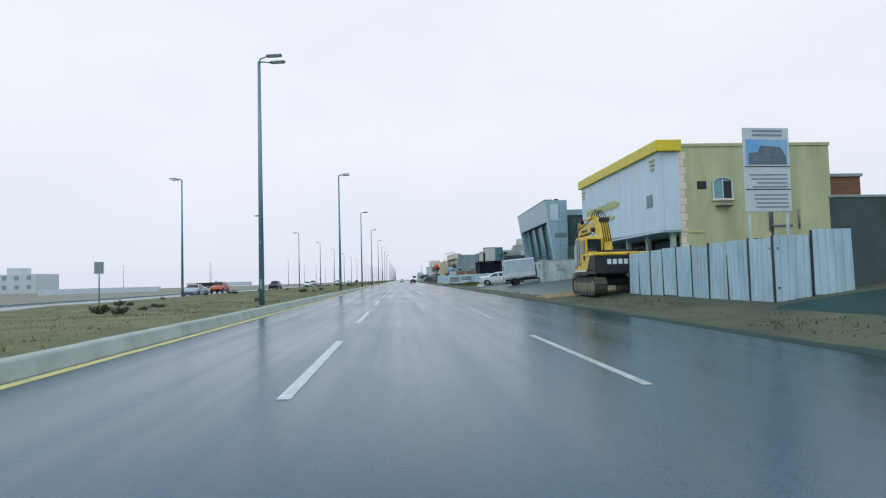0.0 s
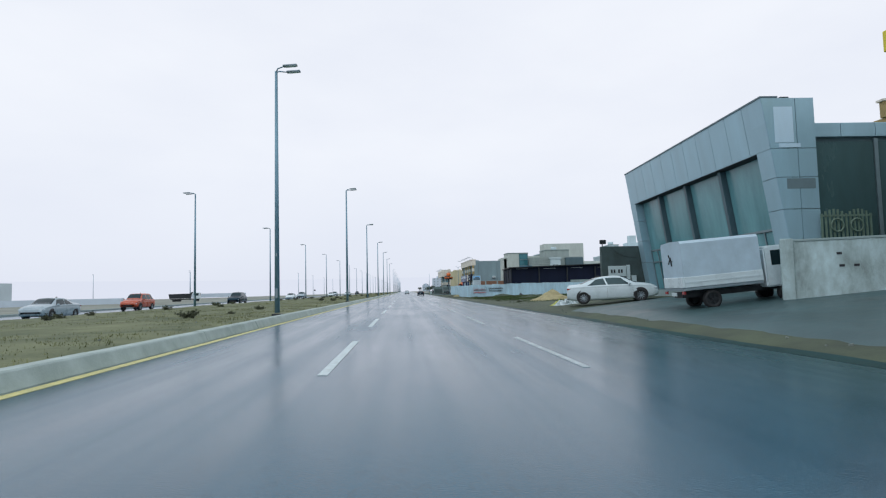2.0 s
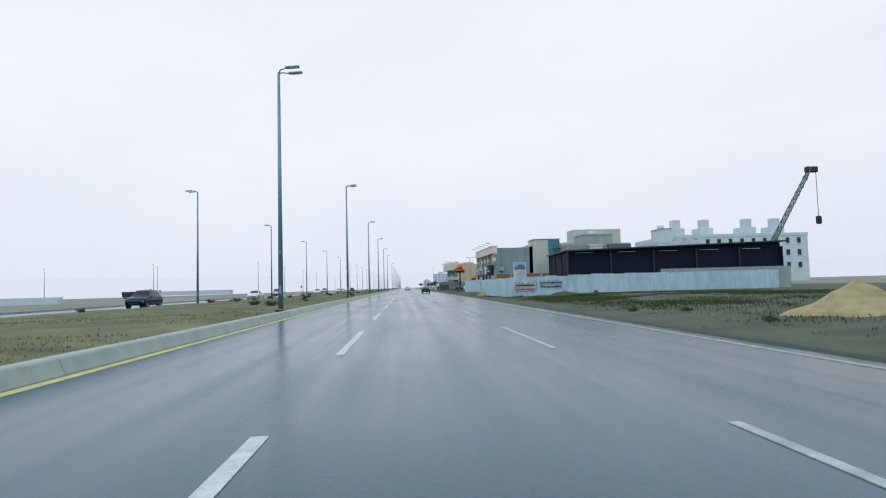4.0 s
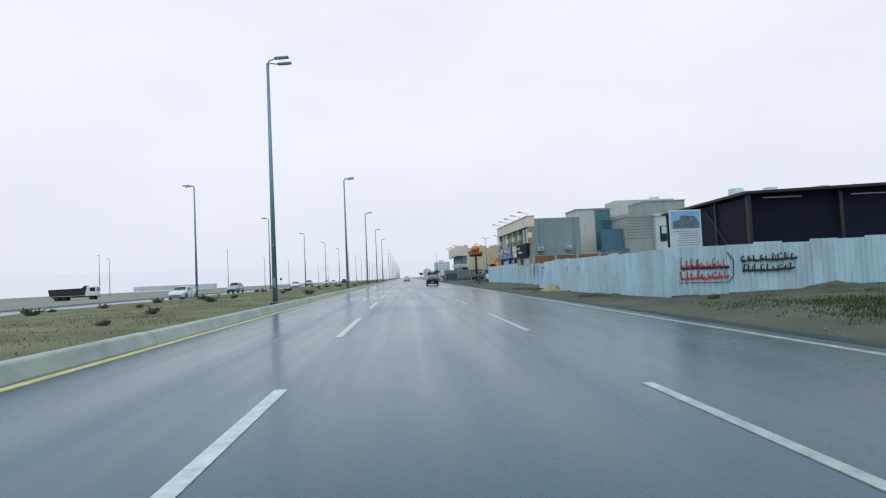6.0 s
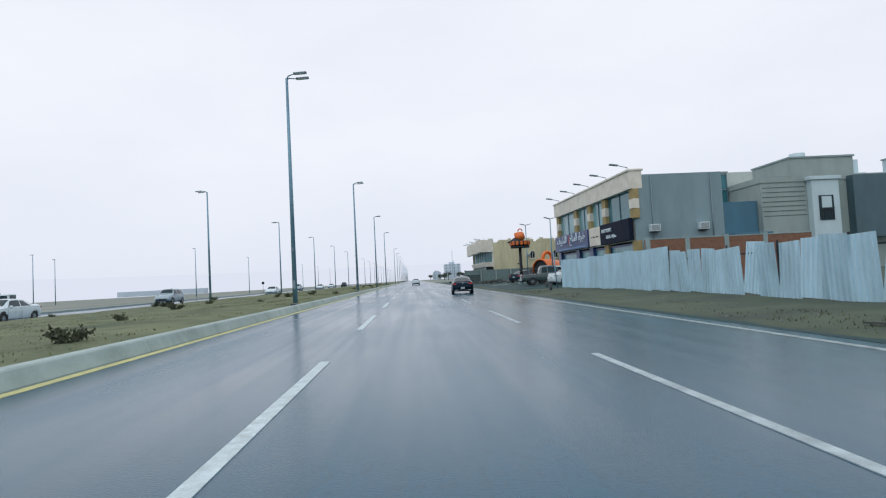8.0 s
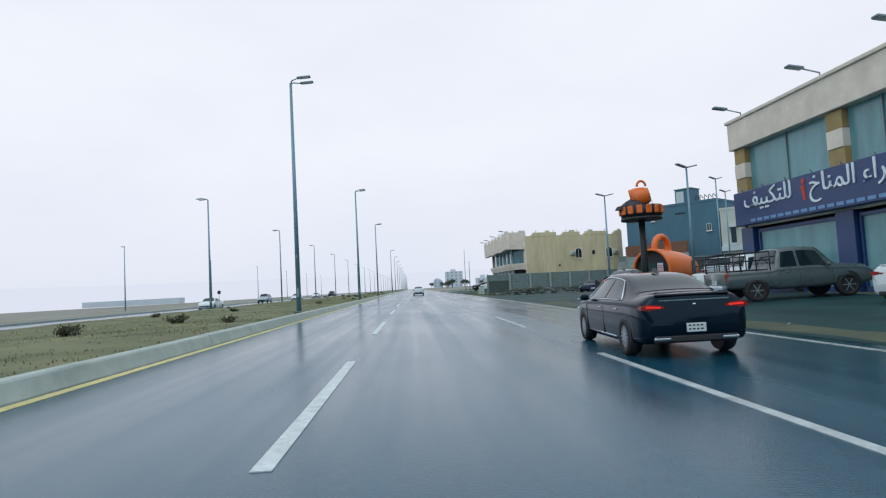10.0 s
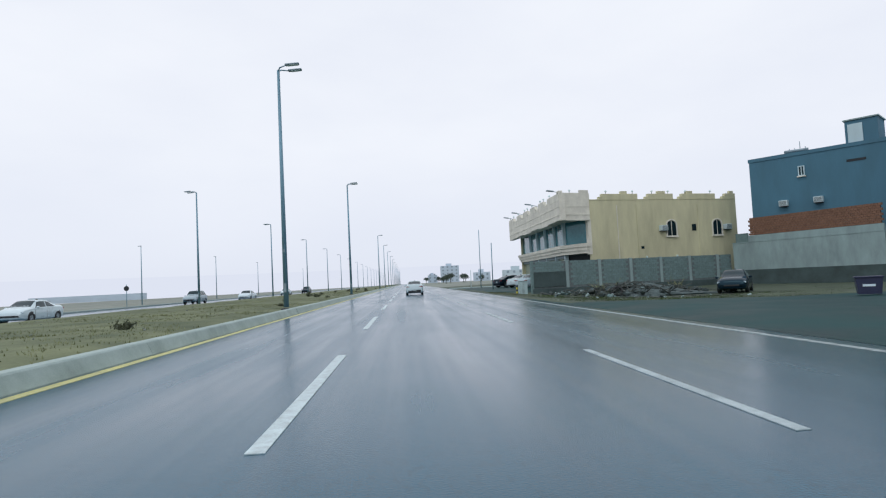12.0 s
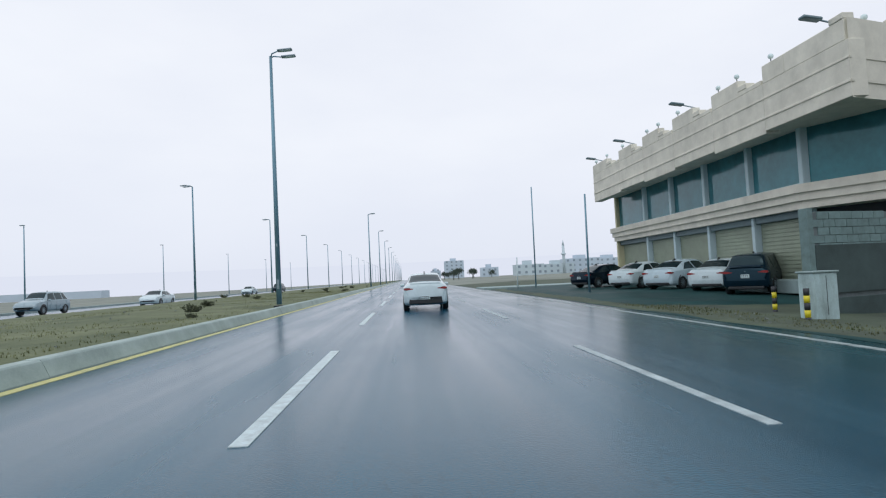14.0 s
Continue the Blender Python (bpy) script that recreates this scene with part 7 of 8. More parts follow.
def aircon_shop():
    """Front on x = 0 facing -x, near end y = 0, far end y = 18.6."""
    t = thing("aircon_shop", pose(15.2, 162.8, 0.1, 0, 0, 1.7), "two-storey cream shop block with blue signs and tinted windows", "building")
    L, H = 18.95, 7.55
    part("side_wall", bx(0.0, 6.2, 0.0, 0.25, -0.3, H - 0.25, 0.01), mat("grey_green_render", (0.26, 0.315, 0.325), 0.85, var=0.2, scale=0.7, bump=0.25, streak=4), t, "grey-green rendered side wall")
    # near-black core paints the shade of the rooms
    part("core", bx(0.6, 6.0, 0.25, L - 0.25, -0.3, H - 0.4), M_SHADE, t)
    part("far_wall", bx(0.0, 6.2, L - 0.25, L, -0.3, H - 0.25), M_GREYREND, t)
    part("rear_wall", bx(6.0, 6.2, 0.25, L - 0.25, -0.3, H - 0.25), M_GREYREND, t)
    part("cornice", bx(-0.28, 0.6, -0.05, L + 0.1, 6.35, H, 0.02), M_STONE, t, "cream stone cornice")
    part("cornice_cap", bx(-0.36, 0.7, -0.12, L + 0.18, H, H + 0.14, 0.02), M_STONE, t)
    part("roof", bx(0.6, 6.0, 0.25, L - 0.25, H - 0.4, H - 0.3), M_CONC, t)
    bays = [0.15, 5.55, 9.1, 12.8, L - 0.45]
    for y0, y1 in zip(bays, bays[1:]):
        pane = part("upper_window", bx(0.12, 0.2, y0 + 0.3, y1 - 0.3, 4.25, 6.35), M_CURTAIN if y0 > 1 else M_GLASS, t)
        part("window_frame", bx(0.06, 0.12, (y0 + y1) / 2 - 0.03, (y0 + y1) / 2 + 0.03, 4.25, 6.35), M_MULL, pane)
        part("spandrel", bx(0.0, 0.3, y0, y1, 2.85, 4.25, 0.01), M_STONE, t)
    for y in bays:
        for k in range(3):
            part("pilaster_block", bx(-0.14 - 0.03 * (k % 2), 0.25, y - 0.38, y + 0.38, 4.36 + 0.66 * k, 5.01 + 0.66 * k, 0.02), M_STONE if k % 2 else M_TAN, t)
        part("pilaster_foot", bx(-0.08, 0.25, y - 0.42, y + 0.42, -0.3, 2.85, 0.01), M_NAVY if y > 8 else M_TAN, t)
    # shop glass on the ground floor
    for y0, y1 in ((9.55, 12.3), (13.25, 17.9), (6.0, 8.6), (0.6, 5.1)):
        g = part("shop_window", bx(0.15, 0.2, y0, y1, 0.25, 2.6), M_CURTAIN, t)
        bm = bmesh.new()
        for y in (y0, y1 - 0.08):
            box(bm, 0.06, 0.22, y, y + 0.08, 0.0, 2.7)
        box(bm, 0.06, 0.22, y0, y1, 2.6, 2.72)
        box(bm, 0.06, 0.22, y0, y1, 0.0, 0.25)
        part("frame", bm, M_NAVY, g)
    part("door_step", bx(-0.9, 0.3, 0, L, -0.3, 0.0, 0.02), M_CONC, t)
    # blue sign of the air-conditioner shop
    s = part("shop_sign", bx(-0.42, -0.12, 8.9, 18.75, 2.92, 4.38, 0.03), M_NAVY, t, "dark blue shop sign with white Arabic lettering")
    down = Matrix.Rotation(radians(90), 4, "X")
    face = Matrix.Rotation(radians(-90), 4, "Z")
    letters("sign_letters", "\uFEA5\uFE8E\uFEE8\uFEE4\uFEDF\uFE8D \uFE80\uFE8D\uFEAE\uFE92\uFEA7", Matrix.Translation((-0.43, 11.7, 3.66)) @ face @ down, 0.95, M_LETTER, s)
    letters("sign_letters", "\uFED2\uFEF4\uFEF4\uFEDC\uFE98\uFEE0\uFEDF", Matrix.Translation((-0.43, 16.4, 3.66)) @ face @ down, 0.95, M_LETTER, s)
    bm = bmesh.new()
    for k in range(18):
        y = 9.6 + 0.45 * k
        box(bm, -0.435, -0.425, y, y + 0.34, 3.02, 3.14)
    part("small_print", bm, mat("pale_blue_print", (0.16, 0.30, 0.52), 0.4, var=0.1), s, "plain bars of small print")
    bm = bmesh.new()
    tube(bm, (-0.44, 14.2, 4.15), (-0.42, 14.2, 4.15), 0.1, 0.1, 12)
    prism(bm, [(14.1, 3.45), (14.25, 3.45), (14.35, 4.0), (14.15, 4.02)], "x", -0.44, -0.42)
    part("sign_emblem", bm, M_REDLET, s, "small red and blue emblem")
    for k in range(7):
        part("down_lamp", tb((-0.35, 9.4 + 1.45 * k, 4.36), (-0.5, 9.4 + 1.45 * k, 4.55), 0.02), M_HEAD, s)
    # cream panel with a bar of writing, then the dark sign
    c = part("cream_panel", bx(-0.3, -0.05, 6.02, 8.84, 2.94, 4.40, 0.02), M_STONE, t)
    bm = bmesh.new()
    for k in range(8):
        box(bm, -0.315, -0.3, 6.5 + 0.24 * k, 6.7 + 0.24 * k, 3.6, 3.62 + 0.05 * (k % 3))
    part("writing_bars", bm, M_BLKLET, c, "plain dark bars of writing")
    d = part("contractor_sign", bx(-0.4, -0.1, 0.2, 5.96, 2.92, 4.42, 0.03), M_NAVYDK, t, "dark sign with white lettering")
    letters("sign_letters", "LAST POINT", Matrix.Translation((-0.42, 4.45, 3.78)) @ face @ down, 0.38, M_LETTER, d)
    letters("sign_letters", "\uFE94\uFEE3\uFE8E\uFECC\uFEDF\uFE8D \uFE95\uFEFB\uFEED\uFE8E\uFED8\uFEE3", Matrix.Translation((-0.42, 3.6, 3.3)) @ face @ down, 0.34, M_LETTER, d)
    for y in (1.2, 5.4, 9.6, 13.6, 18.6):
        parapet_lamp(t, y, H)
    for k in range(2):
        ac_unit(t, 1.2 + 3.4 * k, 0.0, 3.4)
    for x in (1.2, 5.4):
        part("drain_pipe", tb((x, -0.05, 0), (x, -0.05, 7.2), 0.05), M_MULL, t)
    part("roof_unit", bx(2.0, 3.2, 12, 13.2, H - 0.15, H + 0.55, 0.03), M_HEAD, t)
    return t


aircon_shop()
for k, y in enumerate((160.2, 165.4)):
    lone("bollard", tb((0, 0, -0.2), (0, 0, 0.42), 0.09, 0.08, 12), M_POSTBLK, "short dark bollard on the verge", "bollard", "bollards by the hoarding", at=pose(8.6 + 0.9 * k, y, zg(9, y)))
sp = thing("signal_post", pose(9.9, 163.9, zg(9.9, 164)), "thin leaning steel post beside the hoarding end", "post")
part("post", tb((0, 0, -0.2), (-0.12, 0.0, 2.4), 0.045, 0.045, 8), M_POLE, sp)


# ---- the cup kiosk and its sign ----
def cup_sign(at):
    t = thing("cup_pole_sign", at, "tall dark pole sign topped by a tipped orange cup", "sign")
    part("pole", tb((0, 0, -0.3), (0, 0, 3.95), 0.17, 0.15, 14), M_STEELDK, t)
    part("base_plate", bx(-0.35, 0.35, -0.35, 0.35, -0.2, 0.12, 0.02), M_CONC, t)
    part("sign_drum", tb((0, 0, 3.85), (0, 0, 4.42), 0.95, 1.02, 28), M_STEELDK, t)
    part("drum_floor", tb((0, 0, 3.72), (0, 0, 3.86), 0.98, 0.98, 28), M_STEELDK, t)
    bm = bmesh.new()
    bm.free()
    for k in range(9):
        a = math.pi * (0.95 + 1.1 * k / 8)
        c = Vector((1.01 * math.cos(a), 1.01 * math.sin(a), 4.18))
        part("drum_tile", box(bmesh.new(), -0.14, 0.14, -0.05, 0.05, -0.19, 0.21, 0.03, m=Matrix.Translation(c) @ Matrix.Rotation(a + math.pi / 2, 4, "Z")), M_ORANGE, t, "orange plate in place of a letter")
    part("bean_heap", heap(0.7, 0.7, 0.5, 31, 20, 0.6), M_STEELDK, t, "dark heap under the cup").location = (-0.25, 0, 4.38)
    bm = bmesh.new()
    prof = [(0.0, 0.34), (0.25, 0.46), (0.6, 0.52), (0.92, 0.50)]
    rows = []
    for h, r in prof + [(0.90, 0.44), (0.2, 0.36)]:
        rows.append([bm.verts.new((r * math.cos(2 * math.pi * k / 24), r * math.sin(2 * math.pi * k / 24), h)) for k in range(24)])
    for p in range(len(rows) - 1):
        for k in range(24):
            bm.faces.new((rows[p][k], rows[p][(k + 1) % 24], rows[p + 1][(k + 1) % 24], rows[p + 1][k]))
    bm.faces.new(rows[0][::-1])
    bm.faces.new(rows[-1])
    bmesh.ops.transform(bm, matrix=pose(0.5, 0, 5.0, 0, -102, -20), verts=bm.verts)
    cup = part("cup", bm, M_ORANGE, t, "tipped orange cup", smooth=True)
    part("cup_handle", sweep([(0.1 + 0.22 * math.cos(math.pi * k / 12), 0, 5.42 + 0.27 * math.sin(math.pi * k / 12)) for k in range(13)], 0.06), M_ORANGE, cup)
    return t


cup_sign(pose(11.3, 184.8, zg(10.8, 185) + 0.05))


def cup_kiosk(at):
    """A drink kiosk shaped like a big cup lying on its side, its mouth towards the road."""
    t = thing("cup_kiosk", at, "orange drink kiosk shaped like a cup lying on its side", "kiosk")
    bm = bmesh.new()
    prof = [(0.0, 1.62), (0.5, 1.66), (1.8, 1.60), (3.4, 1.38), (4.6, 1.08), (4.75, 0.6)]
    rows = []
    for y, r in prof:
        rows.append([bm.verts.new((r * math.cos(2 * math.pi * k / 36), y, 1.45 + r * math.sin(2 * math.pi * k / 36))) for k in range(36)])
    for p in range(len(rows) - 1):
        for k in range(36):
            bm.faces.new((rows[p][k], rows[p][(k + 1) % 36], rows[p + 1][(k + 1) % 36], rows[p + 1][k]))
    bm.faces.new(rows[-1])
    part("cup_shell", bm, M_ORANGE, t, smooth=True)
    part("rim", sweep([(1.6 * math.cos(math.pi * k / 24), 0, 1.45 + 1.6 * math.sin(math.pi * k / 24)) for k in range(48)], 0.1, 10, True), M_ORANGE, t)
    # recess shade painted as a near-black disc
    part("kiosk_front", tb((0, 0.25, 1.45), (0, 0.35, 1.45), 1.56, 1.56, 36), M_SHADE, t, "kiosk front with its recess shade painted near black")
    part("serving_hatch", bx(-0.75, 0.35, 0.18, 0.26, 1.2, 2.05), M_GLASSDK, t)
    bd = part("menu_board", bx(0.45, 0.95, 0.1, 0.16, 1.15, 2.0, 0.01), M_PRINT, t)
    bm = bmesh.new()
    for k in range(5):
        box(bm, 0.5, 0.9, 0.09, 0.1, 1.25 + 0.13 * k, 1.31 + 0.13 * k)
    part("print_bars", bm, M_REDLET, bd)
    part("lit_sign", bx(-1.2, -0.7, 0.12, 0.2, 0.85, 1.05), glow("kiosk_red_sign", (0.8, 0.06, 0.03), 1.2), t, "small red lit sign, unreadable")
    part("cup_handle", sweep([(0.0, 1.45 + 0.86 * math.cos(math.pi * (-0.12 + 1.24 * k / 24)), 3.2 + 0.86 * math.sin(math.pi * (-0.12 + 1.24 * k / 24))) for k in range(25)], 0.25, 12), M_ORANGE, t)
    part("plinth", bx(-1.2, 1.2, 0.1, 4.4, -0.3, 0.12, 0.03), M_CONC, t)
    return t


cup_kiosk(pose(15.2, 193.6, zg(14.5, 194) + 0.08, 0, 0, -58) @ Matrix.Diagonal((0.84, 0.84, 0.84, 1)))


def twin_lamp(at, H):
    t = thing("side_street_lamp", at, "grey steel lamp with two flat heads in the side street", "street lamp", "lamps of the side street")
    part("pole", tb((0, 0, -0.3), (0, 0, H), 0.09, 0.05, 10), M_POLE, t)
    for s in (-1, 1):
        bm = bx(0.0, 0.75, -0.12, 0.12, -0.04, 0.04, 0.02)
        bmesh.ops.transform(bm, matrix=pose(0.05 * s, 0, H, 0, -12, 0 if s > 0 else 180), verts=bm.verts)
        part("lamp_head", bm, M_HEAD, t)
    return t


twin_lamp(pose(15.4, 202.4, 0.2, 0, 0, 15), 7.4)
for x, y, h in ((15.4, 188.2, 6.9), (27, 207, 9.2), (31.6, 214, 9.0), (39, 221, 8.6), (31.4, 203.3, 7.9)):
    twin_lamp(pose(x, y, 0.1, 0, 0, 25), h)

# ---- houses round the side street ----
bz = 0.3


def blue_house():
    """Near corner at (0.., 9.3) of its long face, which looks back along the road."""
    t = thing("blue_grey_house", pose(30.65, 239.35, bz, 0, 0, -50), "blue-grey rendered two-storey house with a roof cabin", "house")
    W, D, H = 12.75, 8.0, 9.9
    part("wall", bx(0, W, 0, D, -1.2, H, 0.03), M_BLUEGREY, t)
    part("parapet", bx(-0.05, W + 0.05, -0.05, 0.2, H, H + 0.3), M_BLUEGREY, t)
    part("parapet", bx(W - 0.2, W + 0.05, 0.2, D, H, H + 0.3), M_BLUEGREY, t)
    cabin = part("roof_cabin", bx(7.3, 9.5, 0.25, 2.8, H, H + 2.1, 0.03), M_BLUEGREY, t)
    part("cabin_panel", bx(7.5, 8.5, 0.18, 0.27, H + 0.3, H + 1.8), M_WHITEREND, cabin, "pale panel")
    part("cabin_slab", bx(7.2, 9.6, 0.15, 2.9, H + 2.1, H + 2.2), M_CONC, cabin)
    for x, z in ((2.6, 5.75), (5.2, 5.75)):
        ac_unit(t, x, 0.0, z)
    window_on(t, 3.9, 4.25, 0, 8.2, 8.9)
    window_on(t, 11.4, 11.9, 0, 6.2, 7.0)
    part("wall_slot", bx(7.3, 8.6, -0.03, 0.02, 8.7, 8.9), M_SHADE, t)
    for k in range(5):
        x = 10.0 + 0.55 * k
        part("roof_pipe", sweep([(x, 0.5, H), (x, 0.5, H + 0.8), (x + 0.08, 0.5, H + 1.0), (x + 0.4, 0.5, H + 0.6)], 0.05, 6), M_STEELDK, t)
    bm = bmesh.new()
    for k in range(4):
        tube(bm, (3.2 + 0.4 * k, 0.4, H + 0.2), (3.2 + 0.4 * k, 0.4, H + 0.7 + 0.5 * (k == 2)), 0.03, 0.03, 6)
    tube(bm, (2.8, 0.4, H + 0.5), (4.6, 0.4, H + 0.45), 0.12, 0.12, 8)
    part("roof_frame", bm, M_HEAD, t)
    return t


blue_house()
cr = thing("cream_house", pose(38.75, 228.75, bz, 0, 0, -50), "cream rendered house with dark windows beside the blue house", "house")
part("wall", bx(0, 12, 0, 10, -1.2, 8.4, 0.03), M_CREAM, cr)
part("parapet", bx(-0.05, 12.05, -0.05, 0.2, 8.4, 8.75), M_CREAM, cr)
for x0, x1, z0, z1 in ((1.2, 1.8, 4.3, 6.2), (2.7, 6.6, 4.4, 7.1), (8.0, 10.4, 4.4, 7.1)):
    w = part("window", bx(x0, x1, -0.04, 0.02, z0, z1), M_GLASSDK, cr)
    part("window_frame", bx(x0 - 0.12, x1 + 0.12, -0.16, 0.0, z0 - 0.25, z0 - 0.02), M_WHITEREND, w)
    part("window_hood", bx(x0 - 0.3, x1 + 0.3, -0.5, 0.0, z1 + 0.02, z1 + 0.25), M_WHITEREND, w)
part("ledge", bx(-0.1, 12.1, -0.5, 0, 3.3, 3.9, 0.02), M_WHITEREND, cr)
part("roof_tower", bx(3.2, 6.0, 4.9, 7.7, 8.4, 12.2, 0.03), M_BLUEGREY, cr)
bm = bmesh.new()
for y in (5.3, 5.8):
    tube(bm, (3.0, y, 8.4), (3.12, y, 11.4), 0.03, 0.03, 6)
for k in range(9):
    tube(bm, (3.02, 5.3, 8.7 + 0.3 * k), (3.02, 5.8, 8.7 + 0.3 * k), 0.02, 0.02, 6)
part("roof_ladder", bm, M_STEELDK, cr)
tw = thing("tall_cream_house", pose(42.0, 207.5, bz), "tall cream house wall rising beside the side street", "house")
part("wall", bx(0, 12, 0, 14.5, -1.2, 11.1, 0.03), M_CREAM, tw)
part("upper_storey", bx(0.02, 12, 0, 6.0, 11.1, 14.0, 0.03), M_CREAM, tw)
part("cornice", bx(-0.25, 12.2, 6.0, 14.7, 11.1, 11.4, 0.03), M_WHITEREND, tw)
window_on(tw, 2.0, 4.6, 0, 4.8, 7.0)
part("side_band", bx(-0.05, 0.0, 1, 13.5, 4.6, 4.9), M_WHITEREND, tw)
part("dark_porch", bx(-3.4, -0.01, 1.0, 9.0, 3.2, 4.2, 0.03), M_CONCDK, tw, "dark flat porch roof")
for y in (1.2, 8.6):
    part("porch_post", bx(-3.3, -3.0, y, y + 0.3, -1.2, 3.2), M_CONCDK, tw)
gw = block_wall_run("grey_yard_wall", (29.5, 240.9), (35.04, 230.2), bz, 2.9, M_CONC, "grey plastered yard wall topped by raw brick", 0.25)
part("raised_band", bx(1.5, 12.0, 0.004, 0.24, 2.97, 3.5, 0.01), M_CONC, gw, "later strip of grey plaster")
part("block_stub", bx(0.3, 1.45, 0.06, 0.22, 2.97, 3.75, 0.01), M_BLOCK, gw, "short piece of raw grey blocks")
bm = bmesh.new()
for r in range(8):
    for k in range(41):
        o = 0.125 * (r % 2)
        box(bm, 1.6 + k * 0.25 + o, 1.6 + k * 0.25 + o + 0.235, 0.03, 0.22, 3.52 + r * 0.19, 3.52 + r * 0.19 + 0.176)
part("brick_courses", bm, M_BRICK, gw, "raw red brick courses")["kind"] = "stuff"
gw2 = block_wall_run("grey_yard_wall", (35.1, 230.1), (41.5, 217.9), bz, 2.7, M_CONC, "grey plastered yard wall along the side street", 0.25)
part("dark_base", bx(0.05, 12.0, -0.03, 0.0, -1.2, 0.5, 0.005), M_CONCDK, gw, "black bitumen coat along the foot")
part("dark_base", bx(0.0, 13.6, -0.03, 0.0, -1.2, 0.5, 0.005), M_CONCDK, gw2, "black bitumen coat along the foot")
green = block_wall_run("green_wall", (17.5, 200.5), (30, 207), 0.2, 2.2, M_CONCDK, "dark rendered yard wall behind the kiosk")
for x, y in ((15.95, 208.5), (16.75, 207.9)):
    skip = thing("blue_bin", pose(x, y, zg(x, y) + 0.03, 0, 0, -33) @ Matrix.Diagonal((0.66, 0.66, 0.66, 1)), "dark blue plastic rubbish container by the yard wall", "bin", "blue bins")
    part("body", pr([(-0.5, 0.1), (0.5, 0.1), (0.6, 0.95), (-0.6, 0.95)], "y", -0.45, 0.45), M_BLUEPL, skip)
    part("lid", bx(-0.64, 0.64, -0.5, 0.5, 0.95, 1.03, 0.02), M_BLUEPL, skip)
    part("bars", bx(-0.3, 0.25, -0.46, -0.45, 0.5, 0.62), M_LETTER, skip, "plain white bar of writing")

# ---- the castle shops ----
def globe_lamp(t, x, y, z):
    g = part("globe_post", tb((x, y, z - 0.05), (x, y, z + 0.16), 0.02, 0.02, 6), M_STEELDK, t)
    bm = bmesh.new()
    bmesh.ops.create_uvsphere(bm, u_segments=10, v_segments=6, radius=0.1)
    bmesh.ops.translate(bm, vec=(x, y, z + 0.24), verts=bm.verts)
    part("globe", bm, M_LENS, g, smooth=True)


def castle_shops():
    """Cornice on x = 0 facing -x, 21.3 m long; a cut corner leads to the slanting side wall."""
    t = thing("castle_shops", pose(13.1, 239.4, 0.5, 0, 0, 0.6), "beige two-storey shop block with a stone battlement cornice", "building")
    L, D = 21.4, 15.6
    side = pose(2.75, -0.55, 0, 0, 0, 13.0)
    part("side_wall", bx(0.0, D, 0.0, 0.3, -0.3, 7.0, 0.02), M_BEIGE, t, "yellow-beige rendered side wall")
    # battlement on the side wall
    part("coping", bx(0.0, D, -0.03, 0.33, 6.95, 7.02, 0.01), M_BEIGE, t)
    for x0, x1, b0, b1 in ((1.33, 4.93, 3.29, 3.88), (6.05, 8.66, 7.08, 7.86), (9.62, 13.29, 10.15, 10.81), (14.42, D - 0.02, 15.0, 15.4)):
        part("side_merlon", bx(x0, x1, -0.02, 0.32, 7.02, 7.5, 0.015), M_BEIGE, t)
        part("merlon_cap", bx(b0, b1, 0.0, 0.30, 7.5, 7.74, 0.015), M_BEIGE, t)
        part("merlon_step", bx(x0 - 0.3, x0, 0.0, 0.30, 7.02, 7.25, 0.015), M_BEIGE, t)
        if x1 < 14:
            globe_lamp(t, x0 + 0.5, 0.15, 7.5)
            globe_lamp(t, x1 - 0.4, 0.15, 7.5)
    for x in (2.7, 4.7, 11.2):
        part("wall_rib", bx(x, x + 0.06, -0.05, 0.01, 1.0, 6.5), M_BEIGE if x > 4 else M_STONE, t)
    for x in (7.8, 12.8):
        bm = bmesh.new()
        arch = [(x, 3.7), (x + 0.95, 3.7), (x + 0.95, 4.6)] + [(x + 0.475 + 0.475 * math.cos(a), 4.6 + 0.45 * math.sin(a)) for a in [math.pi * j / 8 for j in range(1, 8)]] + [(x, 4.6)]
        prism(bm, arch, "y", -0.03, 0.05)
        w = part("arched_window", bm, M_GLASSDK, t)
        bm = bmesh.new()
        ring = [(x - 0.05, 3.7), (x - 0.05, 4.6)] + [(x + 0.475 + 0.56 * math.cos(a), 4.6 + 0.54 * math.sin(a)) for a in [math.pi - math.pi * j / 8 for j in range(1, 8)]] + [(x + 1.0, 4.6), (x + 1.0, 3.7)]
        for p, q in zip(ring, ring[1:]):
            bar(bm, (p[0], -0.04, p[1]), (q[0], -0.04, q[1]), 0.1, 0.1)
        box(bm, x + 0.45, x + 0.5, -0.05, 0, 3.7, 5.0)
        part("arch_frame", bm, M_STONE, w)
        part("sill", bx(x - 0.16, x + 1.1, -0.14, 0.01, 3.55, 3.7), M_STONE, w)
    ac_unit(t, 7.3, 0.0, 4.15)
    ac_unit(t, 14.3, 0.0, 4.15)
    part("small_window", bx(10.5, 10.95, -0.03, 0.05, 4.1, 4.7), M_GLASSDK, t)
    part("small_window", bx(5.0, 5.3, -0.03, 0.05, 2.6, 2.85), M_GLASSDK, t)
    for x in (5.4, 8.6):
        part("bulkhead_lamp", bx(x, x + 0.15, -0.12, 0.01, 1.75, 1.95, 0.02), M_LENS, t, "small white wall lamp")
    for ob in t.children:
        ob.matrix_basis = side @ ob.matrix_basis
    # body behind the front
    corner = side @ Vector((D, 0, 0))
    bays = (-1.6, 2.5, 6.0, 9.6, 13.15, 16.65, L)
    wx = 1.2
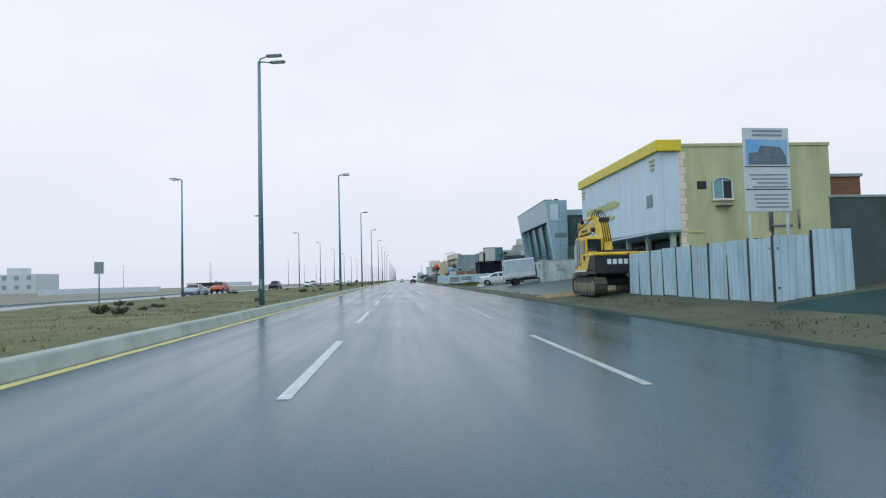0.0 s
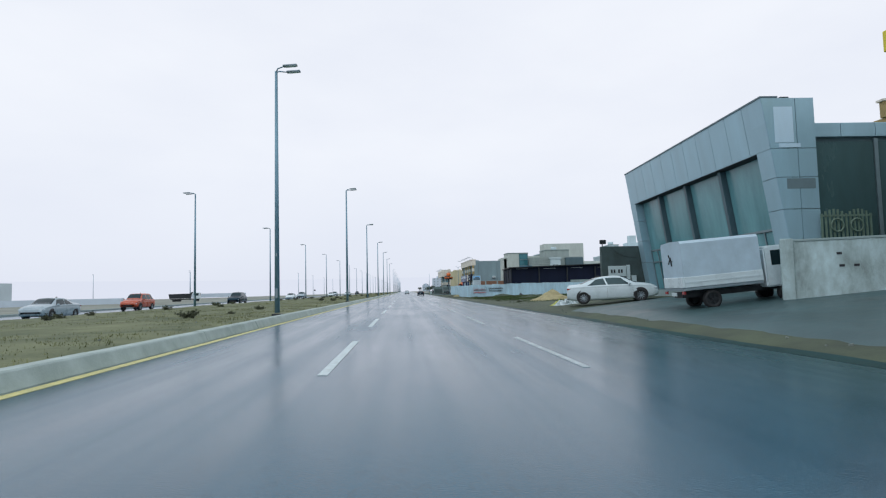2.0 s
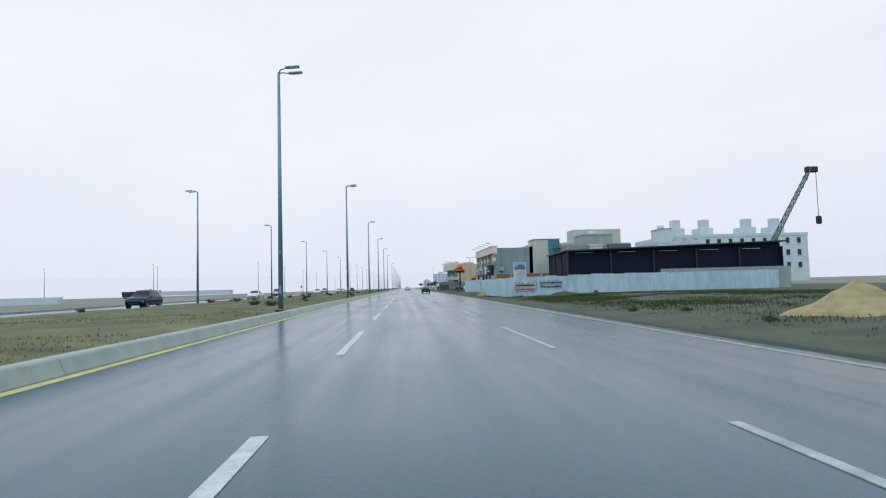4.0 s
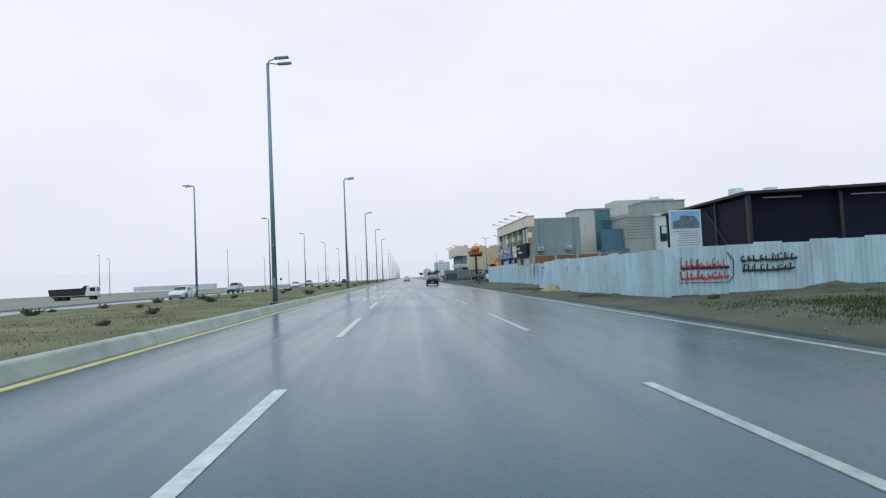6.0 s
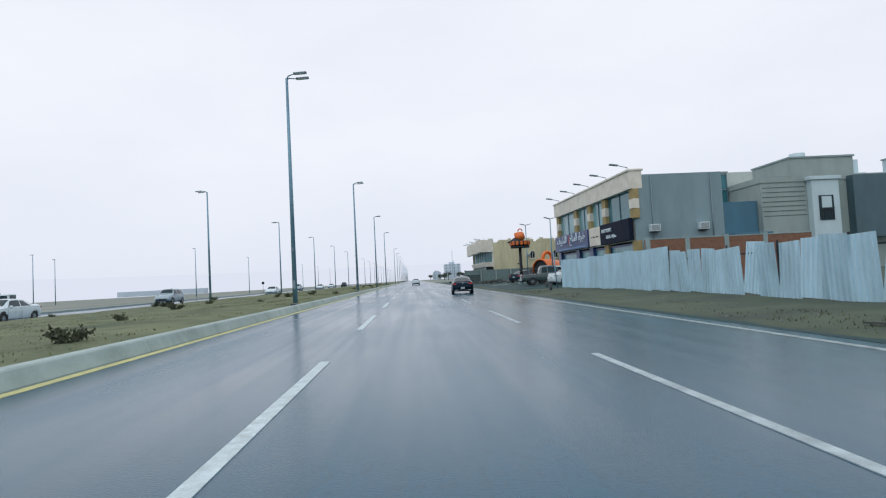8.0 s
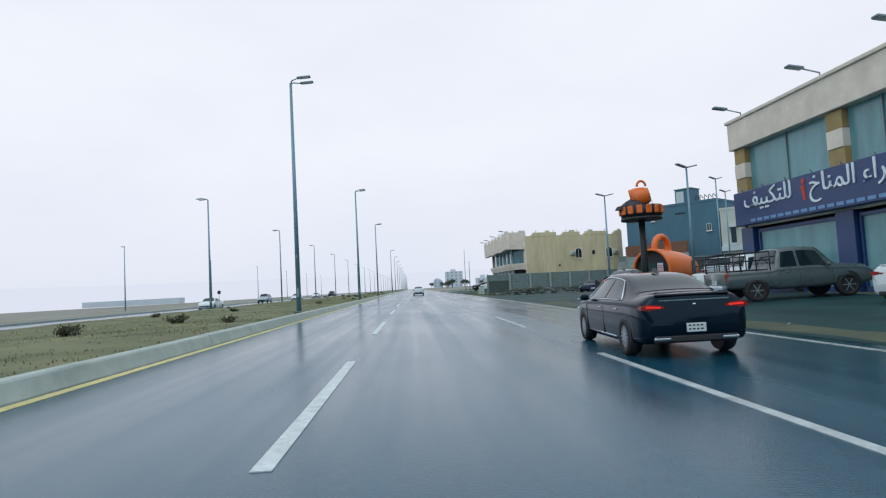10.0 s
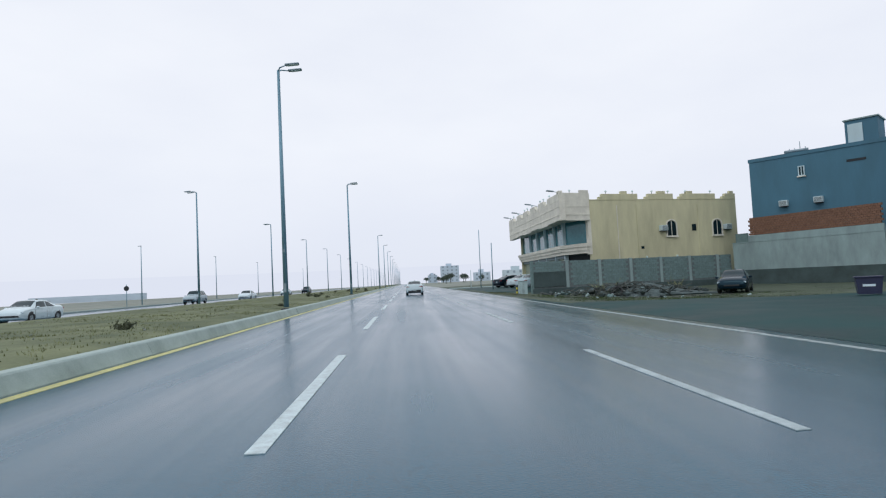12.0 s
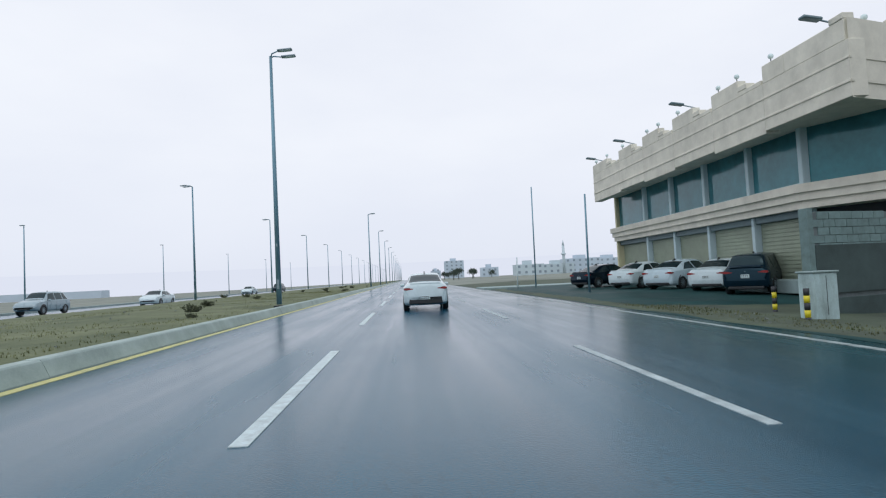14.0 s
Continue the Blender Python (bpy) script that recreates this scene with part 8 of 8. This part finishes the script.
    part("back_wall", bx(corner.x - 0.3, corner.x, corner.y + 0.3, L, -0.3, 7.0), M_BEIGE, t)
    part("far_wall", bx(wx, corner.x - 0.3, L - 0.3, L - 0.05, -0.3, 7.0), M_BEIGE, t)
    core = [(1.7, 2.9), (3.2, 0.3), (corner.x - 0.4, corner.y + 0.4), (corner.x - 0.4, L - 0.35), (1.7, L - 0.35)]
    # solid core in the painted shade colour behind the front
    part("core", pr(core, "z", -0.3, 6.7), M_SHADE, t)
    part("roof", pr([(0.5, -0.8), (2.9, -0.2), (corner.x - 0.3, corner.y + 0.3), (corner.x - 0.3, L - 0.3), (0.5, L - 0.3)], "z", 6.74, 6.86), M_CONC, t)
    part("soffit", pr([(0.3, -1.3), (2.7, -0.4), (2.9, 1.0), (2.0, 3.2), (2.0, L - 0.3), (0.3, L - 0.3)], "z", 5.34, 5.42), M_STONE, t)
    # stone cornice: flat bays, each a tall merlon at its far end and a lower one before it
    for k, (y0, y1) in enumerate(zip(bays, bays[1:])):
        w = y1 - y0
        low = 5.24 - 0.10 * (k % 2)
        split = y1 - w * (0.56 if k else 0.30)
        part("cornice_bay", bx(-0.10, 0.42, y0 + 0.004, y1 - 0.004, low, 6.92, 0.012), M_STONE, t, "pale stone cornice bay")
        part("cornice_band", bx(-0.135, 0.3, y0 + 0.006, y1 - 0.006, 5.66, 5.74, 0.01), M_STONE, t)
        part("cornice_band", bx(-0.125, 0.3, y0 + 0.006, y1 - 0.006, 6.36, 6.43, 0.01), M_STONE, t)
        part("merlon", bx(-0.10, 0.25, split, y1 - 0.004, 6.92, 7.56, 0.02), M_STONE, t)
        part("merlon_low", bx(-0.10, 0.25, y0 + 0.12, split, 6.92, 7.10 if k else 7.56, 0.02), M_STONE, t)
        part("merlon_step", bx(-0.12, 0.25, split - w * 0.16, split, 7.10, 7.30, 0.02) if k else bx(-0.12, 0.25, y0 + 0.12, y0 + 0.7, 7.56, 7.75, 0.02), M_STONE, t)
        globe_lamp(t, 0.05, y1 - 0.35, 7.56)
        if k in (1, 3, 5):
            globe_lamp(t, 0.05, split + 0.25, 7.56)
    # the cornice turns the corner to the side wall
    turn = [(-0.09, -1.60), (2.72, -0.72), (2.95, -0.2), (0.4, -1.0)]
    for grow, z0, z1 in ((0, 5.20, 7.56), (0.04, 5.66, 5.74), (0.03, 6.36, 6.43)):
        ring = [(turn[0][0] - grow * 0.3, turn[0][1] - grow), (turn[1][0], turn[1][1] - grow), turn[2], turn[3]]
        part("corner_band" if grow else "corner_cornice", pr(ring, "z", z0, z1), M_STONE, t)
    part("corner_cap", pr([(1.8, -1.0), (2.7, -0.72), (2.85, -0.3), (1.9, -0.6)], "z", 7.56, 7.80), M_STONE, t)
    globe_lamp(t, 1.0, -0.95, 7.56)
    for y in (-0.9, 7.9, 15.0, L - 1.4):
        parapet_lamp(t, y, 7.15, 0.05)
    # upper windows between slim columns
    edges = list(bays[1:])
    edges[0] = 2.7
    for y0, y1 in zip(edges, edges[1:]):
        p = part("upper_window", bx(wx + 0.22, wx + 0.30, y0 + 0.08, y1 - 0.08, 3.30, 5.4), M_GLASS, t)
        part("window_frame", bx(wx + 0.14, wx + 0.24, y0 + 0.1, y1 - 0.1, 3.28, 3.40), M_WHITEREND, p)
        part("window_frame", bx(wx + 0.15, wx + 0.24, y0 + 0.1, y0 + 0.2, 3.40, 5.4), M_STEELDK, p)
        part("column", bx(wx, wx + 0.3, y0 - 0.11, y0 + 0.11, 3.28, 5.4, 0.02), M_WHITEREND, t, "white rendered column")
    part("corner_window", pr([(wx + 0.22, 2.75), (wx + 0.30, 2.80), (2.74, -0.02), (2.66, -0.06)], "z", 3.32, 5.4), M_GLASS, t)
    part("corner_pier", pr([(2.5, -0.2), (2.56, -0.60), (2.86, -0.54), (2.84, -0.1)], "z", 2.3, 5.3), M_STONE, t)
    for z0, z1, o in ((2.98, 3.28, 0.80), (2.70, 2.98, 0.92), (2.42, 2.70, 1.05)):
        g = o - 0.80
        part("ledge", pr([(o, 2.5), (2.35 + g * 0.3, -0.68 + g), (2.74, -0.62 + g * 0.5), (2.9, 1.2), (2.2, 2.8), (2.2, L - 0.1), (o, L - 0.1)], "z", z0, z1), M_STONE, t)
    # roller shutters at street level
    for k, (y0, y1) in enumerate(zip(edges, edges[1:])):
        s = part("roller_shutter", bx(1.62, 1.70, y0 + 0.12, y1 - 0.12, -0.1, 2.2), M_SHUT_BEIGE, t)
        for j in range(14):
            part("slat", bx(1.59, 1.62, y0 + 0.12, y1 - 0.12, 0.0 + 0.155 * j, 0.125 + 0.155 * j), M_SHUT_BEIGE, s)
        part("shutter_box", bx(1.36, 1.70, y0 + 0.1, y1 - 0.1, 2.15, 2.42, 0.02), M_SHUTTER, t)
        part("street_column", bx(1.30, 1.66, y0 - 0.1, y0 + 0.1, -0.3, 2.42, 0.02), M_WHITEREND, t)
    part("pavement", bx(0.9, 1.6, 2.6, L, -0.6, -0.1, 0.02), M_CONC, t)
    return t


castle_shops()

# yard wall of raw blocks beside the castle shops
YX, YY, YA = 9.95, 235.7, math.degrees(math.atan2(5.2, 18.2))
yard = thing("yard_wall", pose(YX, YY, 0.25, 0, 0, YA), "raw grey block yard wall with concrete posts", "wall", kind="structure")
YL, YH = 20.3, 2.05
part("wall_core", bx(0, YL, 0.03, 0.17, -1.2, YH - 0.03), M_MORTAR, yard)
part("wall_end", bx(-0.10, 0.1, -0.04, 0.2, -1.2, YH + 0.06, 0.01), M_BLOCK, yard, "pale rendered end post")
part("base_beam", bx(-0.02, YL, -0.05, 0.2, -1.2, -0.12, 0.01), M_CONCDK, yard)
for k in range(6):
    x = 3.05 + 3.11 * k
    part("concrete_post", bx(x, x + 0.28, -0.035, 0.2, -0.3, YH + 0.02, 0.01), M_CONC, yard)
# dark panel laid over the lower wall at its near end
part("closed_hatch", bx(0.12, 3.03, -0.03, 0.03, 0.0, 1.2), M_CONCDK, yard)

# utility cabinet, bollards, posts
ub = thing("utility_cabinet", pose(8.78, 233.9, zg(8.8, 234), 0, 0, 10), "dirty white utility cabinet at the end of the yard wall", "cabinet")
part("body", bx(-0.3, 0.3, -0.22, 0.22, -0.1, 0.98, 0.02), M_PLASTER, ub)
part("cap", bx(-0.33, 0.33, -0.25, 0.25, 0.98, 1.02, 0.01), M_CONC, ub)
part("door_seam", bx(-0.005, 0.005, -0.225, -0.218, 0.1, 0.92), M_BLKLET, ub)
for k, (x, y) in enumerate(((8.24, 233.5), (9.5, 236.6))):
    b = thing("striped_bollard", pose(x, y, zg(x, y)), "yellow and black striped steel bollard", "bollard", "striped bollards")
    for j in range(5):
        part("band", tb((0, 0, -0.1 + 0.15 * j), (0, 0, 0.05 + 0.15 * j), 0.055, 0.06, 12), M_YELLOW if j % 2 else M_POSTBLK, b)
for x, y, h in ((9.6, 266, 7.6), (8.9, 250.5, 4.9), (8.4, 267, 2.4)):
    lone("slim_post", tb((0, 0, -0.3), (0.05, 0, h), 0.055, 0.045, 8), M_POLE if h > 3 else M_PLATE, "slim grey post beside the parking strip", "post", "posts by the castle shops", at=pose(x, y, zg(x, y)))

# rubble and scrap timber before the yard wall
rnd = random.Random(21)
M_RUBBLE = mat("dark_wet_rubble", (0.085, 0.10, 0.095), 0.85, var=0.5, scale=2.5, bump=0.6, island=0.4, col2=(0.035, 0.042, 0.04))
HX, HY, HA = 15.6, 228.6, -8
lone("rubble_heap", heap(5.6, 3.3, 0.8, 40, 64, 0.8), M_RUBBLE, "dark heap of rubble before the block wall", "rubble heap", at=pose(HX, HY, zg(15, 228) - 0.08, 0, 0, HA))


def on_heap(spread=0.42):
    """A spot on or round the heap, and its height there."""
    u, v = rnd.gauss(0, spread), rnd.gauss(0, spread)
    r = min(1.0, math.hypot(u, v))
    a = math.radians(HA)
    x, y = HX + 5.6 * u * math.cos(a) - 3.3 * v * math.sin(a), HY + 5.6 * u * math.sin(a) + 3.3 * v * math.cos(a)
    x = max(8.6, x)
    return x, y, zg(x, y) + 0.75 * (1 - r) ** 1.25


for k in range(180):
    x, y, z = on_heap()
    s = rnd.uniform(0.25, 0.9)
    at = pose(x, y, z + rnd.uniform(0.02, 0.22), rnd.uniform(-24, 24), rnd.uniform(-10, 10), rnd.uniform(0, 180))
    lone("scrap_timber", bx(-0.035, 0.035, -s, s, -0.02, 0.02), M_WOOD, "broken weathered timber lying on the rubble", "timber", "timber on the rubble", at=at)
for k in range(120):
    x, y, z = on_heap(0.5)
    s = rnd.uniform(0.07, 0.24)
    m = M_RUBBLE if k % 5 else (M_CONC if k % 2 else M_BLOCK)
    lone("rubble_chunk", bx(-s, s, -s * 0.7, s * 0.7, -s * 0.4, s * 0.5, s * 0.15), m, "broken concrete chunk on the rubble heap" if m is not M_RUBBLE else "dark wet lump of broken concrete", "rubble", "chunks of rubble", at=pose(x, y, z + rnd.uniform(-0.02, 0.12), rnd.uniform(0, 50), rnd.uniform(0, 50), rnd.uniform(0, 180)))
for k in range(26):
    x, y = rnd.uniform(8.4, 20), rnd.uniform(218, 226)
    s = rnd.uniform(0.12, 0.5) if k % 3 else rnd.uniform(0.05, 0.12)
    if k % 3:
        lone("scrap_timber", bx(-0.04, 0.04, -s, s, -0.02, 0.03), M_WOOD, "broken weathered timber lying flat on the soil", "timber", "timber on the rubble", at=pose(x, y, zg(x, y) + 0.03, rnd.uniform(-4, 4), 0, rnd.uniform(0, 180)))
    else:
        lone("rubble_chunk", bx(-s, s, -s * 0.7, s * 0.7, -s * 0.4, s * 0.5, s * 0.15), M_CONC, "broken concrete chunk lying on the soil", "rubble", "chunks of rubble", at=pose(x, y, zg(x, y) + 0.03, rnd.uniform(0, 30), rnd.uniform(0, 30), rnd.uniform(0, 180)))
M_REED = mat("dry_reed", (0.24, 0.22, 0.10), 0.85, var=0.3, scale=5, bump=0, island=0.4)
for cx, cy, n in ((14.2, 231.0, 46), (19.0, 230.4, 26)):
    bm = bmesh.new()
    for k in range(n):
        a, l = rnd.uniform(0, 6.28), rnd.uniform(0.5, 1.2)
        px, py = rnd.uniform(-0.5, 0.5), rnd.uniform(-0.3, 0.3)
        tube(bm, (px, py, -0.1), (px + l * 0.7 * math.cos(a), py + l * 0.4 * math.sin(a), l * rnd.uniform(0.3, 0.8)), 0.022, 0.008, 5)
    lone("cut_reeds", bm, M_REED, "loose bundle of dry yellow reeds on the rubble", "reeds", at=pose(cx, cy, zg(cx, cy) + 0.3))
tyre = sweep([(0.30 * math.cos(math.pi * k / 12), 0.30 * math.sin(math.pi * k / 12), 0) for k in range(24)], 0.085, 10, True)
lone("old_tyre", tyre, M_RUBBER, "old tyre leaning on the rubble heap", "tyre", at=pose(13.6, 226.9, zg(13.6, 227) + 0.33, 62, 0, -32))

# ---- the distance ----
def far_house(x, y, w, d, h, m, label, floors=0):
    t = thing("distant_building", pose(x, y, -0.2), label, "building", "buildings in the distance")
    part("wall", bx(0, w, 0, d, 0, h), m, t)
    part("roof_room", bx(w * 0.3, w * 0.6, d * 0.2, d * 0.6, h, h + 2.2), m, t)
    for f in range(floors):
        n = max(2, int(w / 4))
        for k in range(n):
            part("window", bx(w * (k + 0.25) / n, w * (k + 0.6) / n, -0.1, 0.05, 1.4 + 3.2 * f, 2.8 + 3.2 * f), M_HAZED_GLASS, t)
    return t


# distance haze is put into these colours: lightened panes and grey walls
M_HAZED_GLASS = mat("hazed_far_window", (0.30, 0.32, 0.35), 0.5, var=0.2, scale=0.3, bump=0)
M_HAZED = mat("hazed_grey_render", (0.60, 0.60, 0.64), 0.9, var=0.1, scale=0.2)
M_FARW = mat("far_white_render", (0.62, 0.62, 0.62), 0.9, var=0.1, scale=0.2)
far_house(34, 760, 17, 15, 16, M_HAZED, "grey tower block far along the road", 5)
far_house(22, 780, 9, 12, 8, M_HAZED, "grey block far along the road", 3)
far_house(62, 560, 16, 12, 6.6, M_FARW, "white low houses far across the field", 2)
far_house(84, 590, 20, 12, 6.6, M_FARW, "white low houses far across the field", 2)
far_house(104, 610, 24, 14, 9.8, M_HAZED, "unfinished grey block far across the field", 3)
far_house(132, 640, 26, 14, 9.8, M_HAZED, "unfinished grey block far across the field", 3)
far_house(52, 640, 12, 10, 7, M_HAZED, "grey house far across the field", 2)
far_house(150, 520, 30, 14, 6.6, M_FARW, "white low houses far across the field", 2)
mn = thing("minaret", pose(95, 580, 0), "slim white minaret far across the field", "minaret")
part("shaft", tb((0, 0, 0), (0, 0, 17), 1.0, 0.8, 12), M_FARW, mn)
part("gallery", tb((0, 0, 11.5), (0, 0, 12.3), 1.6, 1.6, 12), M_FARW, mn)
part("spire", tb((0, 0, 17), (0, 0, 20.5), 0.8, 0.05, 12), M_FARW, mn)
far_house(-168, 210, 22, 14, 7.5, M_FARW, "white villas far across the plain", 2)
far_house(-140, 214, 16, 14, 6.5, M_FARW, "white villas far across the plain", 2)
lone("long_low_wall", bx(-152, -108, 440, 446, -0.2, 2.4), M_HAZED, "long low grey shed far across the plain", "shed")
lone("long_low_wall", bx(-118, -80, 205, 207, -1.5, 0.9), M_HAZED, "long low grey wall on the plain", "wall")


def tree(at, h, seed):
    """A small roadside tree: trunk, limbs and a crown of many leaf clumps."""
    t = thing("tree", at, "dark green roadside tree in the distance", "tree", "trees far along the road")
    r = random.Random(seed)
    tr = bmesh.new()
    tube(tr, (0, 0, -0.3), (0.1, 0, h * 0.4), 0.22, 0.14, 8)
    lv = bmesh.new()
    for k in range(9):
        a, e = r.uniform(0, 6.28), r.uniform(0.3, 1.3)
        tip = Vector((0.1 + math.cos(a) * math.cos(e) * h * 0.36, math.sin(a) * math.cos(e) * h * 0.36, h * 0.42 + math.sin(e) * h * 0.45))
        tube(tr, (0.1, 0, h * 0.38), tip, 0.09, 0.03, 6)
        for j in range(90):
            p = tip + Vector((r.gauss(0, 1), r.gauss(0, 1), r.gauss(0, 0.8))) * h * 0.11
            s = h * r.uniform(0.02, 0.045)
            q = Euler((r.uniform(0, 6), r.uniform(0, 6), r.uniform(0, 6))).to_matrix()
            lv.faces.new([lv.verts.new(p + q @ Vector(c)) for c in ((-s, -s * 0.6, 0), (s, -s * 0.6, 0), (s * 0.7, s * 0.7, s * 0.3), (-s * 0.7, s * 0.6, 0))])
    part("trunk", tr, M_WOOD, t)
    part("crown", lv, mat("tree_leaf", (0.085, 0.105, 0.075), 0.8, var=0.4, scale=3, bump=0, island=0.4), t)
    return t


t0 = tree(pose(16, 430, 0), 3.6, 1)
t1 = tree(pose(19, 445, 0), 4.2, 2)
for k, (x, y) in enumerate(((27, 470), (17, 500), (33, 520), (22, 540), (14, 600), (40, 505))):
    copy_thing(t0 if k % 2 else t1, pose(x, y, 0, 0, 0, 50 * k))
# an added glowing sheet in the low sky's colour imitates haze and closes the view
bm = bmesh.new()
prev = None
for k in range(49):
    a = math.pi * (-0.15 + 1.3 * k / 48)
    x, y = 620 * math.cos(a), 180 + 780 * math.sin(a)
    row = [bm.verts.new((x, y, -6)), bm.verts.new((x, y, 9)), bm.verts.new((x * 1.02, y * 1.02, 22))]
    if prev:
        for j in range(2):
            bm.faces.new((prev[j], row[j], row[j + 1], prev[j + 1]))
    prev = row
M_HAZE_GLOW = mat("glowing_haze", (0.0, 0.0, 0.0), 1.0, var=0.0, bump=0, spec=0.0)
haze_b = M_HAZE_GLOW.node_tree.nodes["Principled BSDF"]
haze_b.inputs["Emission Color"].default_value = (0.775, 0.765, 0.840, 1)
haze_b.inputs["Emission Strength"].default_value = 1.0
lone("backdrop", bm, M_HAZE_GLOW, "glowing backdrop sheet standing in for rain haze", "backdrop", kind="structure", smooth=True)
# ---- the blocks of the yard wall, last ----
bm = bx(0.006, 0.394, 0.0, 0.12, 0.006, 0.194, 0.006)
blk = bpy.data.meshes.new("block")
bm.to_mesh(blk)
bm.free()
blk.materials.append(M_BLOCK)
made = 0
rest = bmesh.new()
rnd = random.Random(33)
for r in range(10):
    for k in range(52):
        x = 0.1 + 0.4 * k - 0.2 * (r % 2)
        if x < 0.1 or x > YL - 0.4 or any(3.05 + 3.11 * j - 0.38 < x < 3.05 + 3.11 * j + 0.26 for j in range(6)):
            continue
        y = 0.005 + rnd.uniform(-0.008, 0.008)
        z = 0.04 + 0.2 * r
        if x < 15 and made < 300:
            ob = new("block", blk)
            ob.parent = yard
            ob.location = (x, y, z)
            made += 1
        else:
            box(rest, x + 0.006, x + 0.394, y, y + 0.12, z + 0.006, z + 0.194)
part("far_blocks", rest, M_BLOCK, yard)["kind"] = "stuff"

# from the plan to an estimated size; some things keep scales fitted to the view
for ob in scene.objects:
    if ob.parent is None and ob.type in {"MESH", "EMPTY"}:
        ob.matrix_basis = Matrix.Scale(SIZE, 4) @ ob.matrix_basis
